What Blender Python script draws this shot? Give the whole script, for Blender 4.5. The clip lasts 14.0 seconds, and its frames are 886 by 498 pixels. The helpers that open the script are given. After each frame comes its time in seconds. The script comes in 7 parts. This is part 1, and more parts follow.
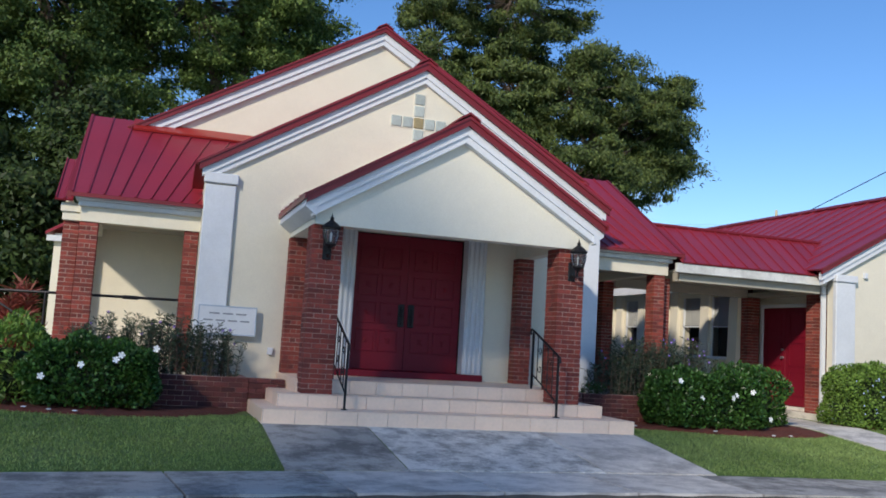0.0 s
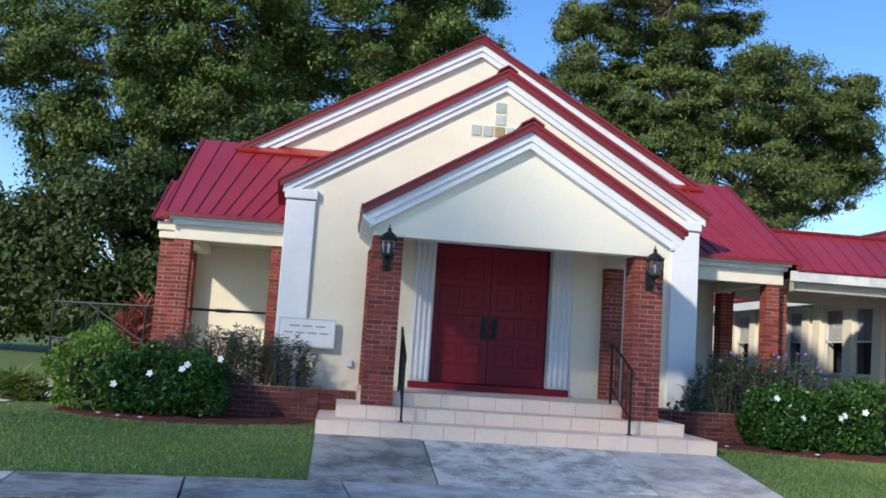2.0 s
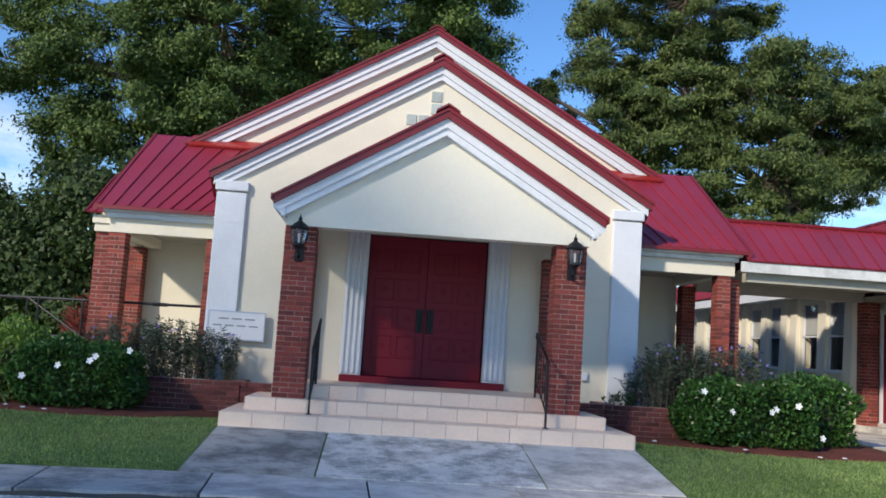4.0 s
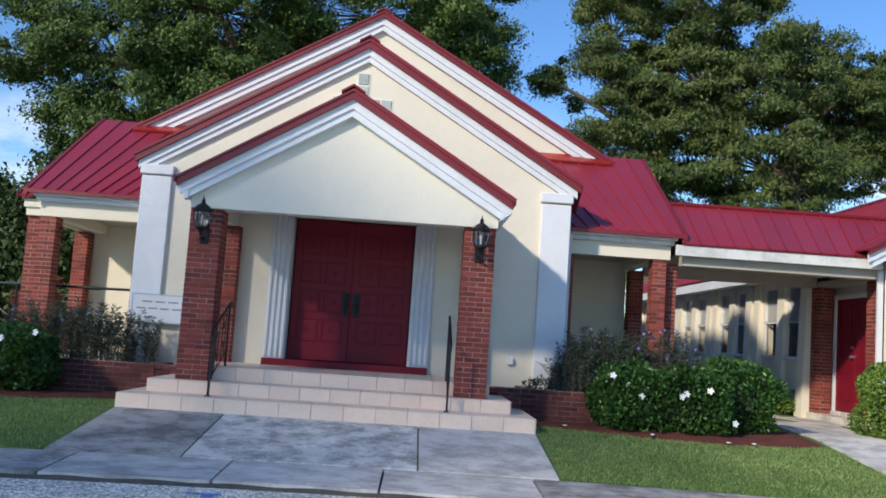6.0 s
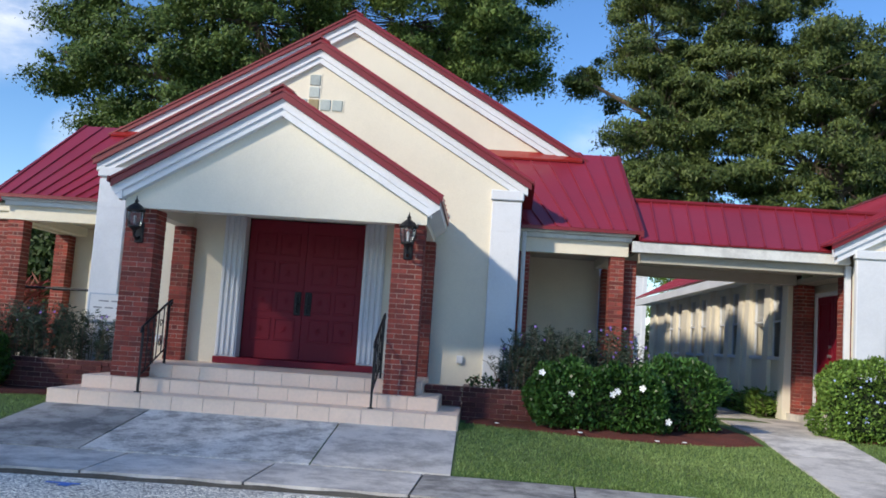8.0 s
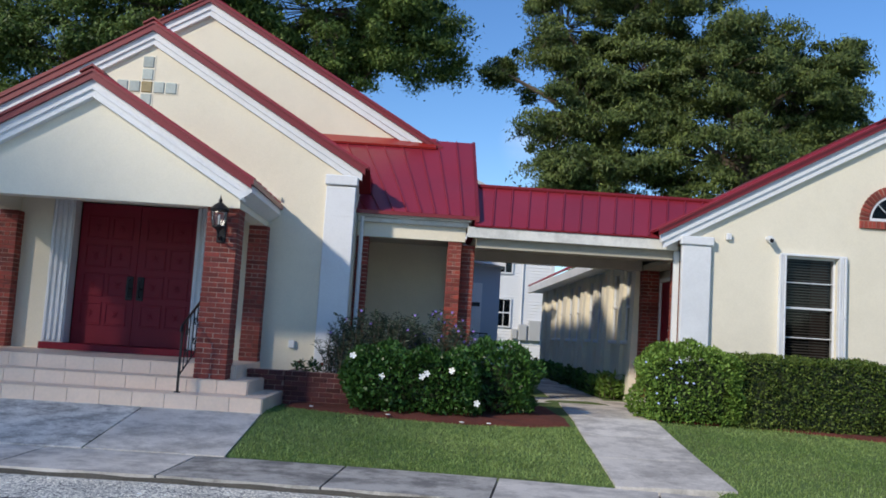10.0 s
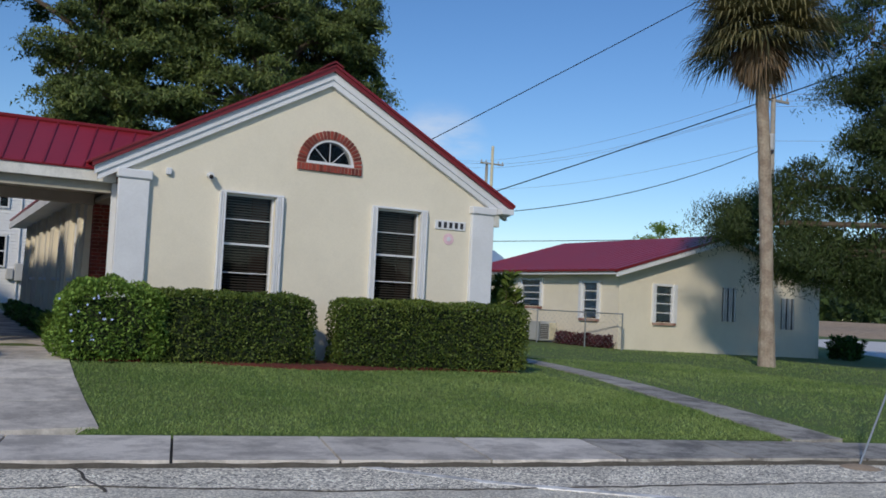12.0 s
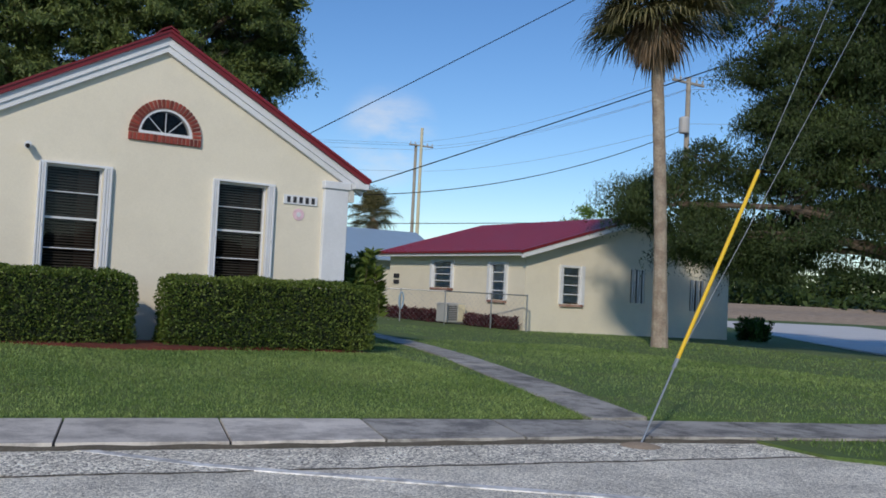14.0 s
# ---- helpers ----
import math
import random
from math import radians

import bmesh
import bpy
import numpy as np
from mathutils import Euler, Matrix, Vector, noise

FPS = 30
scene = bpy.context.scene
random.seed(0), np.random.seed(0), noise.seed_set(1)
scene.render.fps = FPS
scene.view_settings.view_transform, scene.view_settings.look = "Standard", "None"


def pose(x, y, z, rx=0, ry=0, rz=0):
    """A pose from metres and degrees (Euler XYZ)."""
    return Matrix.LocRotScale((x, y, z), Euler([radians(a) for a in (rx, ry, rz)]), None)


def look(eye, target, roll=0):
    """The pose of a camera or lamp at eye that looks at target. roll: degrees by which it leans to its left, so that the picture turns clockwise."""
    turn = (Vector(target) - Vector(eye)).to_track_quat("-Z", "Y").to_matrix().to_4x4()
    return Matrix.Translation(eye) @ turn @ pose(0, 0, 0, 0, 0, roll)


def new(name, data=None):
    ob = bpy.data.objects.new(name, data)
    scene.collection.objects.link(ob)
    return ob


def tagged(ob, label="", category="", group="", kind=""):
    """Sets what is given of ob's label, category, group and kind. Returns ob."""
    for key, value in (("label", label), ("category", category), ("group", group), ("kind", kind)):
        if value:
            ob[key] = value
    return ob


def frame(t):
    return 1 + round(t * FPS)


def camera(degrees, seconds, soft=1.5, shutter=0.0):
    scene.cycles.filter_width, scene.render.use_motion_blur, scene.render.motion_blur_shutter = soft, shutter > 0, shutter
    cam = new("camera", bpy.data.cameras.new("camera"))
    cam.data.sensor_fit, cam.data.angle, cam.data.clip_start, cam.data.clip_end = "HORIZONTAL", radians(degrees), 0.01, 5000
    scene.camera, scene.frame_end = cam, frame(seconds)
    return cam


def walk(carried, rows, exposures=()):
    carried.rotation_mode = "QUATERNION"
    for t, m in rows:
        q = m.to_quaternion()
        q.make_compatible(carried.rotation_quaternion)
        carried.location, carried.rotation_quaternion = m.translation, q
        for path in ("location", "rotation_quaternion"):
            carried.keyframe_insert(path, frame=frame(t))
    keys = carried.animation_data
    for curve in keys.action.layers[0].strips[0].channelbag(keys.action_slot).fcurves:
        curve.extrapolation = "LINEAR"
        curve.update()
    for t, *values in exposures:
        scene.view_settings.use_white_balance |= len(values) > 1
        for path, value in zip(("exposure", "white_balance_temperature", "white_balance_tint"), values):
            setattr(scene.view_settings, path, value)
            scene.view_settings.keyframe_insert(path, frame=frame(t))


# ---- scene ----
cam = camera(52.4, 14.0, soft=1.7)
PATH = [
    (0, (0.739, -0.079, 1.369), (1.353, 1.812, 1.581), 3.5),
    (0.5, (1.164, -0.118, 1.357), (1.669, 1.806, 1.566), 3.6),
    (1, (1.586, -0.137, 1.355), (1.957, 1.817, 1.563), 3.7),
    (1.5, (2.031, -0.098, 1.379), (2.302, 1.871, 1.595), 3.8),
    (2, (2.455, -0.181, 1.384), (2.666, 1.795, 1.611), 3.8),
    (2.5, (2.87, -0.213, 1.35), (3.035, 1.767, 1.579), 3.8),
    (3, (3.292, -0.16, 1.353), (3.441, 1.82, 1.59), 3.8),
    (5.5, (5.444, -0.045, 1.372), (5.52, 1.944, 1.572), 3.8),
    (6, (5.858, -0.047, 1.378), (5.912, 1.943, 1.576), 3.9),
    (6.5, (6.297, -0.107, 1.375), (6.304, 1.884, 1.569), 3.8),
    (7, (6.759, -0.08, 1.37), (6.725, 1.909, 1.575), 3.8),
    (9.5, (8.99, 0.016, 1.388), (8.869, 2.003, 1.585), 3.8),
    (10, (9.422, -0.04, 1.393), (9.457, 1.951, 1.582), 3.6),
    (10.5, (9.9, -0.029, 1.384), (10.269, 1.93, 1.55), 3.3),
    (10.8, (10.167, 0.0, 1.387), (10.772, 1.9, 1.541), 3.0),
    (11, (10.331, -0.019, 1.393), (11.065, 1.836, 1.536), 3.0),
    (11.5, (10.669, -0.223, 1.429), (11.581, 1.552, 1.553), 2.8),
    (12, (11.173, -0.286, 1.411), (12.147, 1.458, 1.525), 2.8),
    (12.5, (11.612, -0.404, 1.374), (12.634, 1.312, 1.481), 2.7),
    (13, (12.06, -0.537, 1.363), (13.107, 1.164, 1.46), 2.7),
    (13.5, (12.531, -0.579, 1.354), (13.593, 1.113, 1.448), 2.7),
    (14, (12.989, -0.732, 1.377), (14.06, 0.955, 1.462), 2.8),
]
walk(cam, [(t, look(eye, target, roll)) for t, eye, target, roll in PATH],
     exposures=[(0, 0.60), (1.0, 0.87), (2.0, 1.0), (3.0, 0.90), (7.0, 0.82), (9.3, 0.76), (10.2, 0.53), (10.6, 0.44), (11.0, 0.24), (11.5, 0.06), (12.5, 0.08), (14, 0.12)])


# ---- world and sun ----
SUN_TO = Vector((-0.95, -1.0, 0.74)).normalized()
world = bpy.data.worlds.new("sky")
scene.world = world
world.use_nodes = True
wn, wl = world.node_tree.nodes, world.node_tree.links
wn.clear()
w_out = wn.new("ShaderNodeOutputWorld")
w_bg = wn.new("ShaderNodeBackground")
w_sky = wn.new("ShaderNodeTexSky")
w_sky.sky_type, w_sky.sun_disc = "NISHITA", False
w_sky.sun_elevation = math.asin(SUN_TO.z)
w_sky.sun_rotation = math.atan2(SUN_TO.x, SUN_TO.y)
w_sky.air_density, w_sky.dust_density, w_sky.ozone_density = 1.0, 0.05, 4.0
w_co = wn.new("ShaderNodeTexCoord")
w_map = wn.new("ShaderNodeMapping")
w_map.inputs["Scale"].default_value = (1.0, 1.0, 2.6)
w_noise = wn.new("ShaderNodeTexNoise")
w_noise.inputs["Scale"].default_value, w_noise.inputs["Detail"].default_value = 9.0, 8.0
w_noise.inputs["Roughness"].default_value = 0.6


def cloud(azimuth, height, wide, amount):
    """One small cloud: a soft round patch of sky, broken up by noise."""
    a, h = radians(azimuth), radians(height)
    dot = wn.new("ShaderNodeVectorMath")
    dot.operation = "DOT_PRODUCT"
    dot.inputs[1].default_value = (math.sin(a) * math.cos(h), math.cos(a) * math.cos(h), math.sin(h))
    wl.new(w_co.outputs["Generated"], dot.inputs[0])
    fall = wn.new("ShaderNodeMapRange")
    fall.interpolation_type = "SMOOTHSTEP"
    fall.inputs["From Min"].default_value, fall.inputs["From Max"].default_value = math.cos(radians(wide)), 1.0
    wl.new(dot.outputs["Value"], fall.inputs["Value"])
    broken = wn.new("ShaderNodeMath")
    broken.operation = "MULTIPLY_ADD"
    broken.inputs[1].default_value = 2.4
    wl.new(w_noise.outputs["Fac"], broken.inputs[0])
    broken.inputs[2].default_value = -0.85
    broken.use_clamp = True
    mul = wn.new("ShaderNodeMath")
    mul.operation = "MULTIPLY"
    wl.new(fall.outputs["Result"], mul.inputs[0])
    wl.new(broken.outputs[0], mul.inputs[1])
    weak = wn.new("ShaderNodeMath")
    weak.operation = "MULTIPLY"
    weak.inputs[1].default_value = amount
    wl.new(mul.outputs[0], weak.inputs[0])
    return weak.outputs[0]


CLOUDS = ((-30.5, 16.5, 4.2, 0.9), (28.6, 9.4, 3.6, 1.0), (-24.0, 9.5, 3.8, 0.9), (7.0, 12.5, 3.0, 0.35))
w_cover = None
for row in CLOUDS:
    one = cloud(*row)
    if w_cover is None:
        w_cover = one
    else:
        both = wn.new("ShaderNodeMath")
        both.operation, both.use_clamp = "ADD", True
        wl.new(w_cover, both.inputs[0])
        wl.new(one, both.inputs[1])
        w_cover = both.outputs[0]
w_mix = wn.new("ShaderNodeMix")
w_mix.data_type = "RGBA"
w_mix.inputs["B"].default_value = (6.4, 6.6, 6.9, 1)
wl.new(w_co.outputs["Generated"], w_map.inputs["Vector"])
wl.new(w_map.outputs["Vector"], w_noise.inputs["Vector"])
wl.new(w_cover, w_mix.inputs["Factor"])
wl.new(w_sky.outputs["Color"], w_mix.inputs["A"])
w_hue = wn.new("ShaderNodeHueSaturation")
w_hue.inputs["Hue"].default_value, w_hue.inputs["Saturation"].default_value = 0.506, 1.16
wl.new(w_mix.outputs["Result"], w_hue.inputs["Color"])
wl.new(w_hue.outputs["Color"], w_bg.inputs["Color"])
wl.new(w_bg.outputs["Background"], w_out.inputs["Surface"])
w_bg.inputs["Strength"].default_value = 0.108

sun = new("sun", bpy.data.lights.new("sun", "SUN"))
sun.data.energy, sun.data.angle, sun.data.color = 2.3, radians(3.0), (1.0, 0.89, 0.74)
sun.matrix_world = look((0, 0, 40), Vector((0, 0, 40)) - SUN_TO)


# ---- materials ----
def make_material(name, color, rough=0.8, metal=0.0, vary=0.12, fine=60.0, coarse=1.2, bump=0.15, tint=None,
                  stain=0.0, stain_scale=0.6, rnd=0.0, island=0.0, spec=0.5, dist=0.004):
    m = bpy.data.materials.new(name)
    m.use_nodes = True
    n, l = m.node_tree.nodes, m.node_tree.links
    b = n["Principled BSDF"]
    b.inputs["Roughness"].default_value, b.inputs["Metallic"].default_value = rough, metal
    b.inputs["Specular IOR Level"].default_value = spec
    co = n.new("ShaderNodeNewGeometry")
    big = n.new("ShaderNodeTexNoise")
    big.inputs["Scale"].default_value, big.inputs["Detail"].default_value = coarse, 6.0
    small = n.new("ShaderNodeTexNoise")
    small.inputs["Scale"].default_value, small.inputs["Detail"].default_value = fine, 4.0
    l.new(co.outputs["Position"], big.inputs["Vector"])
    l.new(co.outputs["Position"], small.inputs["Vector"])
    add = n.new("ShaderNodeMath")
    add.operation = "ADD"
    l.new(big.outputs["Fac"], add.inputs[0])
    l.new(small.outputs["Fac"], add.inputs[1])
    value = n.new("ShaderNodeMapRange")
    value.inputs["From Min"].default_value, value.inputs["From Max"].default_value = 0.6, 1.4
    value.inputs["To Min"].default_value, value.inputs["To Max"].default_value = 1 - vary, 1 + vary
    l.new(add.outputs[0], value.inputs["Value"])
    last = value.outputs["Result"]
    for amount, source in ((rnd, "object"), (island, "island")):
        if amount:
            if source == "object":
                r = n.new("ShaderNodeObjectInfo").outputs["Random"]
            else:
                r = co.outputs["Random Per Island"]
            mr = n.new("ShaderNodeMapRange")
            mr.inputs["To Min"].default_value, mr.inputs["To Max"].default_value = 1 - amount, 1 + amount
            l.new(r, mr.inputs["Value"])
            mul = n.new("ShaderNodeMath")
            mul.operation = "MULTIPLY"
            l.new(last, mul.inputs[0])
            l.new(mr.outputs["Result"], mul.inputs[1])
            last = mul.outputs[0]
    mix = n.new("ShaderNodeMix")
    mix.data_type = "RGBA"
    mix.inputs["A"].default_value = (*color, 1)
    mix.inputs["B"].default_value = (*(tint or color), 1)
    l.new(big.outputs["Fac"], mix.inputs["Factor"])
    if tint:
        sharp = n.new("ShaderNodeMapRange")
        sharp.inputs["From Min"].default_value, sharp.inputs["From Max"].default_value = 0.4, 0.62
        l.new(big.outputs["Fac"], sharp.inputs["Value"])
        l.new(sharp.outputs["Result"], mix.inputs["Factor"])
        if island:
            pick = n.new("ShaderNodeMath")
            pick.operation = "MULTIPLY_ADD"
            pick.inputs[1].default_value = 0.7
            l.new(co.outputs["Random Per Island"], pick.inputs[0])
            half = n.new("ShaderNodeMath")
            half.operation = "MULTIPLY"
            half.inputs[1].default_value = 0.4
            l.new(sharp.outputs["Result"], half.inputs[0])
            l.new(half.outputs[0], pick.inputs[2])
            l.new(pick.outputs[0], mix.inputs["Factor"])
    hsv = n.new("ShaderNodeHueSaturation")
    l.new(mix.outputs["Result"], hsv.inputs["Color"])
    l.new(last, hsv.inputs["Value"])
    out = hsv.outputs["Color"]
    if stain:
        st = n.new("ShaderNodeTexNoise")
        st.inputs["Scale"].default_value, st.inputs["Detail"].default_value = stain_scale, 8.0
        st.inputs["Roughness"].default_value = 0.74
        l.new(co.outputs["Position"], st.inputs["Vector"])
        sm = n.new("ShaderNodeMapRange")
        sm.inputs["From Min"].default_value, sm.inputs["From Max"].default_value = 0.44, 0.60
        sm.inputs["To Min"].default_value, sm.inputs["To Max"].default_value = 0.0, stain
        l.new(st.outputs["Fac"], sm.inputs["Value"])
        dark = n.new("ShaderNodeMix")
        dark.data_type, dark.blend_type = "RGBA", "MULTIPLY"
        dark.inputs["B"].default_value = (0.25, 0.25, 0.26, 1)
        l.new(sm.outputs["Result"], dark.inputs["Factor"])
        l.new(out, dark.inputs["A"])
        out = dark.outputs["Result"]
    l.new(out, b.inputs["Base Color"])
    if bump:
        bp = n.new("ShaderNodeBump")
        bp.inputs["Strength"].default_value, bp.inputs["Distance"].default_value = bump, dist
        l.new(small.outputs["Fac"], bp.inputs["Height"])
        l.new(bp.outputs["Normal"], b.inputs["Normal"])
    return m


def make_leaf(name, color, tint, rough=0.55, vary=0.3, through_amount=0.25):
    """Leaf surface: each leaf its own shade between two greens, with some light passing through."""
    m = make_material(name, color, rough=rough, vary=0.15, coarse=0.5, fine=4.0, bump=0.0, tint=tint, island=vary, spec=0.3)
    n, l = m.node_tree.nodes, m.node_tree.links
    b, out = n["Principled BSDF"], n["Material Output"]
    tr = n.new("ShaderNodeBsdfTranslucent")
    ms = n.new("ShaderNodeMixShader")
    ms.inputs["Fac"].default_value = through_amount
    src = b.inputs["Base Color"].links[0].from_socket
    l.new(src, tr.inputs["Color"])
    l.new(b.outputs["BSDF"], ms.inputs[1])
    l.new(tr.outputs["BSDF"], ms.inputs[2])
    l.new(ms.outputs["Shader"], out.inputs["Surface"])
    return m


STUCCO = make_material("cream_stucco", (0.765, 0.715, 0.585), rough=0.9, vary=0.05, fine=45, coarse=0.5, bump=0.35, stain=0.10, stain_scale=0.5)
PORCH_STUCCO = make_material("pale_stucco", (0.78, 0.74, 0.62), rough=0.9, vary=0.05, fine=45, coarse=0.6, bump=0.3, stain=0.08)
WHITE = make_material("white_paint", (0.71, 0.735, 0.765), rough=0.55, vary=0.05, fine=30, coarse=0.9, bump=0.08, stain=0.10, stain_scale=1.1)
GUTTER = make_material("weathered_white_gutter", (0.70, 0.70, 0.66), rough=0.5, vary=0.1, bump=0.05, stain=0.35, stain_scale=1.6)
ROOF = make_material("red_metal_roof", (0.29, 0.022, 0.036), rough=0.36, vary=0.10, fine=20, coarse=0.5, bump=0.03, rnd=0.07, tint=(0.26, 0.027, 0.044), stain=0.10, stain_scale=0.8)
FLASH = make_material("red_flashing", (0.33, 0.025, 0.02), rough=0.35, vary=0.15, coarse=1.5, bump=0.03, stain=0.2)
RED_TRIM = make_material("red_rake_trim", (0.19, 0.014, 0.018), rough=0.4, vary=0.12, coarse=1.0, bump=0.04, stain=0.15)
BRICK = make_material("red_brick", (0.27, 0.050, 0.034), rough=0.85, vary=0.22, fine=90, coarse=9, bump=0.5, rnd=0.38, tint=(0.17, 0.038, 0.032))
MORTAR = make_material("mortar", (0.46, 0.31, 0.25), rough=0.95, vary=0.25, fine=70, coarse=2.0, bump=0.4, tint=(0.20, 0.085, 0.065))
OLD_BRICK = make_material("old_planter_brick", (0.135, 0.036, 0.032), rough=0.9, vary=0.3, fine=70, coarse=6, bump=0.6, rnd=0.4, tint=(0.09, 0.03, 0.03))
TILE = make_material("beige_porch_tile", (0.95, 0.72, 0.55), rough=0.45, vary=0.07, fine=25, coarse=2.0, bump=0.05, rnd=0.05, stain=0.06, stain_scale=1.5)
GROUT = make_material("grout", (0.50, 0.40, 0.34), rough=0.95)
CONCRETE = make_material("concrete", (0.68, 0.64, 0.58), rough=0.9, vary=0.16, fine=50, coarse=1.4, bump=0.3, rnd=0.10, stain=0.55, stain_scale=1.7)
CONCRETE_ROUGH = make_material("spalled_concrete", (0.64, 0.62, 0.57), rough=0.92, vary=0.28, fine=34, coarse=2.4, bump=0.7, dist=0.008, rnd=0.08, stain=0.72, stain_scale=3.4)
CONCRETE_DARK = make_material("dark_stained_concrete", (0.44, 0.42, 0.38), rough=0.85, vary=0.2, fine=50, coarse=1.1, bump=0.3, rnd=0.1, stain=0.8, stain_scale=1.8)
JOINT_DIRT = make_material("dark_joint_dirt", (0.085, 0.078, 0.065), rough=0.95, vary=0.4, fine=60, coarse=6, bump=0.6)
PALE_STREET = make_material("pale_street_concrete", (0.68, 0.67, 0.64), rough=0.9, vary=0.10, fine=30, coarse=0.8, bump=0.2)
ASPHALT = make_material("worn_asphalt", (0.82, 0.775, 0.66), rough=0.92, vary=0.22, fine=60, coarse=0.7, bump=0.45, dist=0.01, stain=0.30, stain_scale=1.3)
LAWN = make_material("lawn_soil", (0.095, 0.165, 0.038), rough=0.95, vary=0.35, fine=28, coarse=1.1, bump=0.8, dist=0.02, tint=(0.10, 0.14, 0.04))
MULCH = make_material("red_mulch", (0.125, 0.030, 0.018), rough=0.95, vary=0.5, fine=55, coarse=5, bump=1.0, dist=0.02)
DOOR_RED = make_material("red_door_paint", (0.19, 0.006, 0.020), spec=0.3, rough=0.5, vary=0.10, fine=25, coarse=1.2, bump=0.05, stain=0.1)
IRON = make_material("black_iron", (0.012, 0.012, 0.014), rough=0.45, metal=0.3, vary=0.2, bump=0.1)
STEEL = make_material("galvanised_steel", (0.42, 0.43, 0.44), rough=0.4, metal=0.8, vary=0.1)
# soffit paint, its colour lowered to add the shade under the roofs
SOFFIT = make_material("shade_darkened_soffit", (0.44, 0.41, 0.34), rough=0.8, vary=0.08, stain=0.2)
# near-black for sheets that stand in for unlit interiors
DARK_IN = make_material("interior_shade_black", (0.02, 0.02, 0.022), rough=0.9)
BLIND = make_material("blind_slat", (0.10, 0.095, 0.09), rough=0.6, vary=0.08, bump=0.0)
PALE_BLIND = make_material("pale_blind_slat", (0.62, 0.62, 0.60), rough=0.6, vary=0.06, bump=0.0)
CURTAIN = make_material("brown_curtain", (0.12, 0.07, 0.06), rough=0.9)
BARK = make_material("bark", (0.13, 0.10, 0.075), rough=0.95, vary=0.35, fine=18, coarse=2, bump=0.9, dist=0.03)
PALM_BARK = make_material("palm_bark", (0.40, 0.34, 0.27), rough=0.95, vary=0.3, fine=14, coarse=3, bump=0.9, dist=0.03, tint=(0.24, 0.19, 0.15))
SIDING = make_material("white_siding", (0.74, 0.76, 0.78), rough=0.6, vary=0.05, bump=0.05, stain=0.06)
BLUE_PAINT = make_material("pale_blue_paint", (0.42, 0.50, 0.60), rough=0.6, vary=0.05)
BLUE_ROOF = make_material("pale_blue_metal_roof", (0.30, 0.42, 0.55), rough=0.4, vary=0.06)
WOOD_POLE = make_material("weathered_pole_wood", (0.36, 0.33, 0.28), rough=0.9, vary=0.2, fine=14, coarse=1)
PALE_POLE = make_material("pale_pole", (0.62, 0.58, 0.42), rough=0.8, vary=0.1)
LINE_GREY = make_material("weathered_aluminium_line", (0.30, 0.32, 0.35), rough=0.6, vary=0.1, bump=0.0)
YELLOW = make_material("yellow_plastic", (0.80, 0.52, 0.02), rough=0.45, vary=0.06, bump=0.0)
PALE_BAR = make_material("grey_lettering", (0.25, 0.27, 0.30), rough=0.6, bump=0.0)
BAR = make_material("dark_lettering", (0.03, 0.03, 0.035), rough=0.6, bump=0.0)
PINK = make_material("pink_emblem", (0.74, 0.52, 0.58), rough=0.6, bump=0.0, vary=0.2, coarse=12)
ROADPAINT = make_material("worn_white_road_paint", (0.86, 0.86, 0.84), rough=0.85, vary=0.3, fine=40, coarse=4, bump=0.5, stain=0.75, stain_scale=5.0)
AC_GREY = make_material("grey_metal_case", (0.45, 0.46, 0.46), rough=0.5, vary=0.08)
DIRT = make_material("dry_soil", (0.36, 0.28, 0.20), rough=0.95, vary=0.3)
LEAF_HEDGE = make_leaf("hedge_leaf", (0.045, 0.095, 0.014), (0.16, 0.21, 0.045))
LEAF_LIGHT = make_leaf("light_shrub_leaf", (0.07, 0.15, 0.02), (0.21, 0.33, 0.065))
LEAF_BUSH = make_leaf("glossy_bush_leaf", (0.018, 0.062, 0.013), (0.070, 0.160, 0.034), rough=0.33)
LEAF_GREY = make_leaf("narrow_shrub_leaf", (0.034, 0.062, 0.038), (0.085, 0.12, 0.08))
LEAF_TREE = make_leaf("tree_leaf", (0.046, 0.098, 0.020), (0.165, 0.235, 0.058))
LEAF_OAK = make_leaf("oak_leaf", (0.038, 0.082, 0.018), (0.130, 0.190, 0.048))
LEAF_DARK = make_leaf("dark_tree_leaf", (0.023, 0.048, 0.013), (0.066, 0.102, 0.028))
LEAF_CYPRESS = make_leaf("cypress_leaf", (0.036, 0.070, 0.021), (0.145, 0.188, 0.052))
LEAF_PALM = make_leaf("palm_frond", (0.075, 0.092, 0.034), (0.24, 0.21, 0.10))
LEAF_DEAD = make_leaf("dead_palm_frond", (0.40, 0.29, 0.18), (0.24, 0.17, 0.11))
LEAF_PURPLE = make_leaf("dark_purple_leaf", (0.07, 0.02, 0.03), (0.12, 0.04, 0.05))
LEAF_RED = make_leaf("red_cordyline_leaf", (0.28, 0.04, 0.04), (0.16, 0.07, 0.04))
GRASS = make_leaf("grass_blade", (0.115, 0.215, 0.047), (0.27, 0.36, 0.12), rough=0.6, vary=0.35)
PETAL = make_material("white_petal", (0.85, 0.85, 0.82), rough=0.6, vary=0.04, bump=0.0)
PETAL_V = make_material("violet_petal", (0.26, 0.16, 0.55), rough=0.6, vary=0.1, bump=0.0)
PETAL_B = make_material("pale_blue_petal", (0.42, 0.52, 0.80), rough=0.6, vary=0.1, bump=0.0)
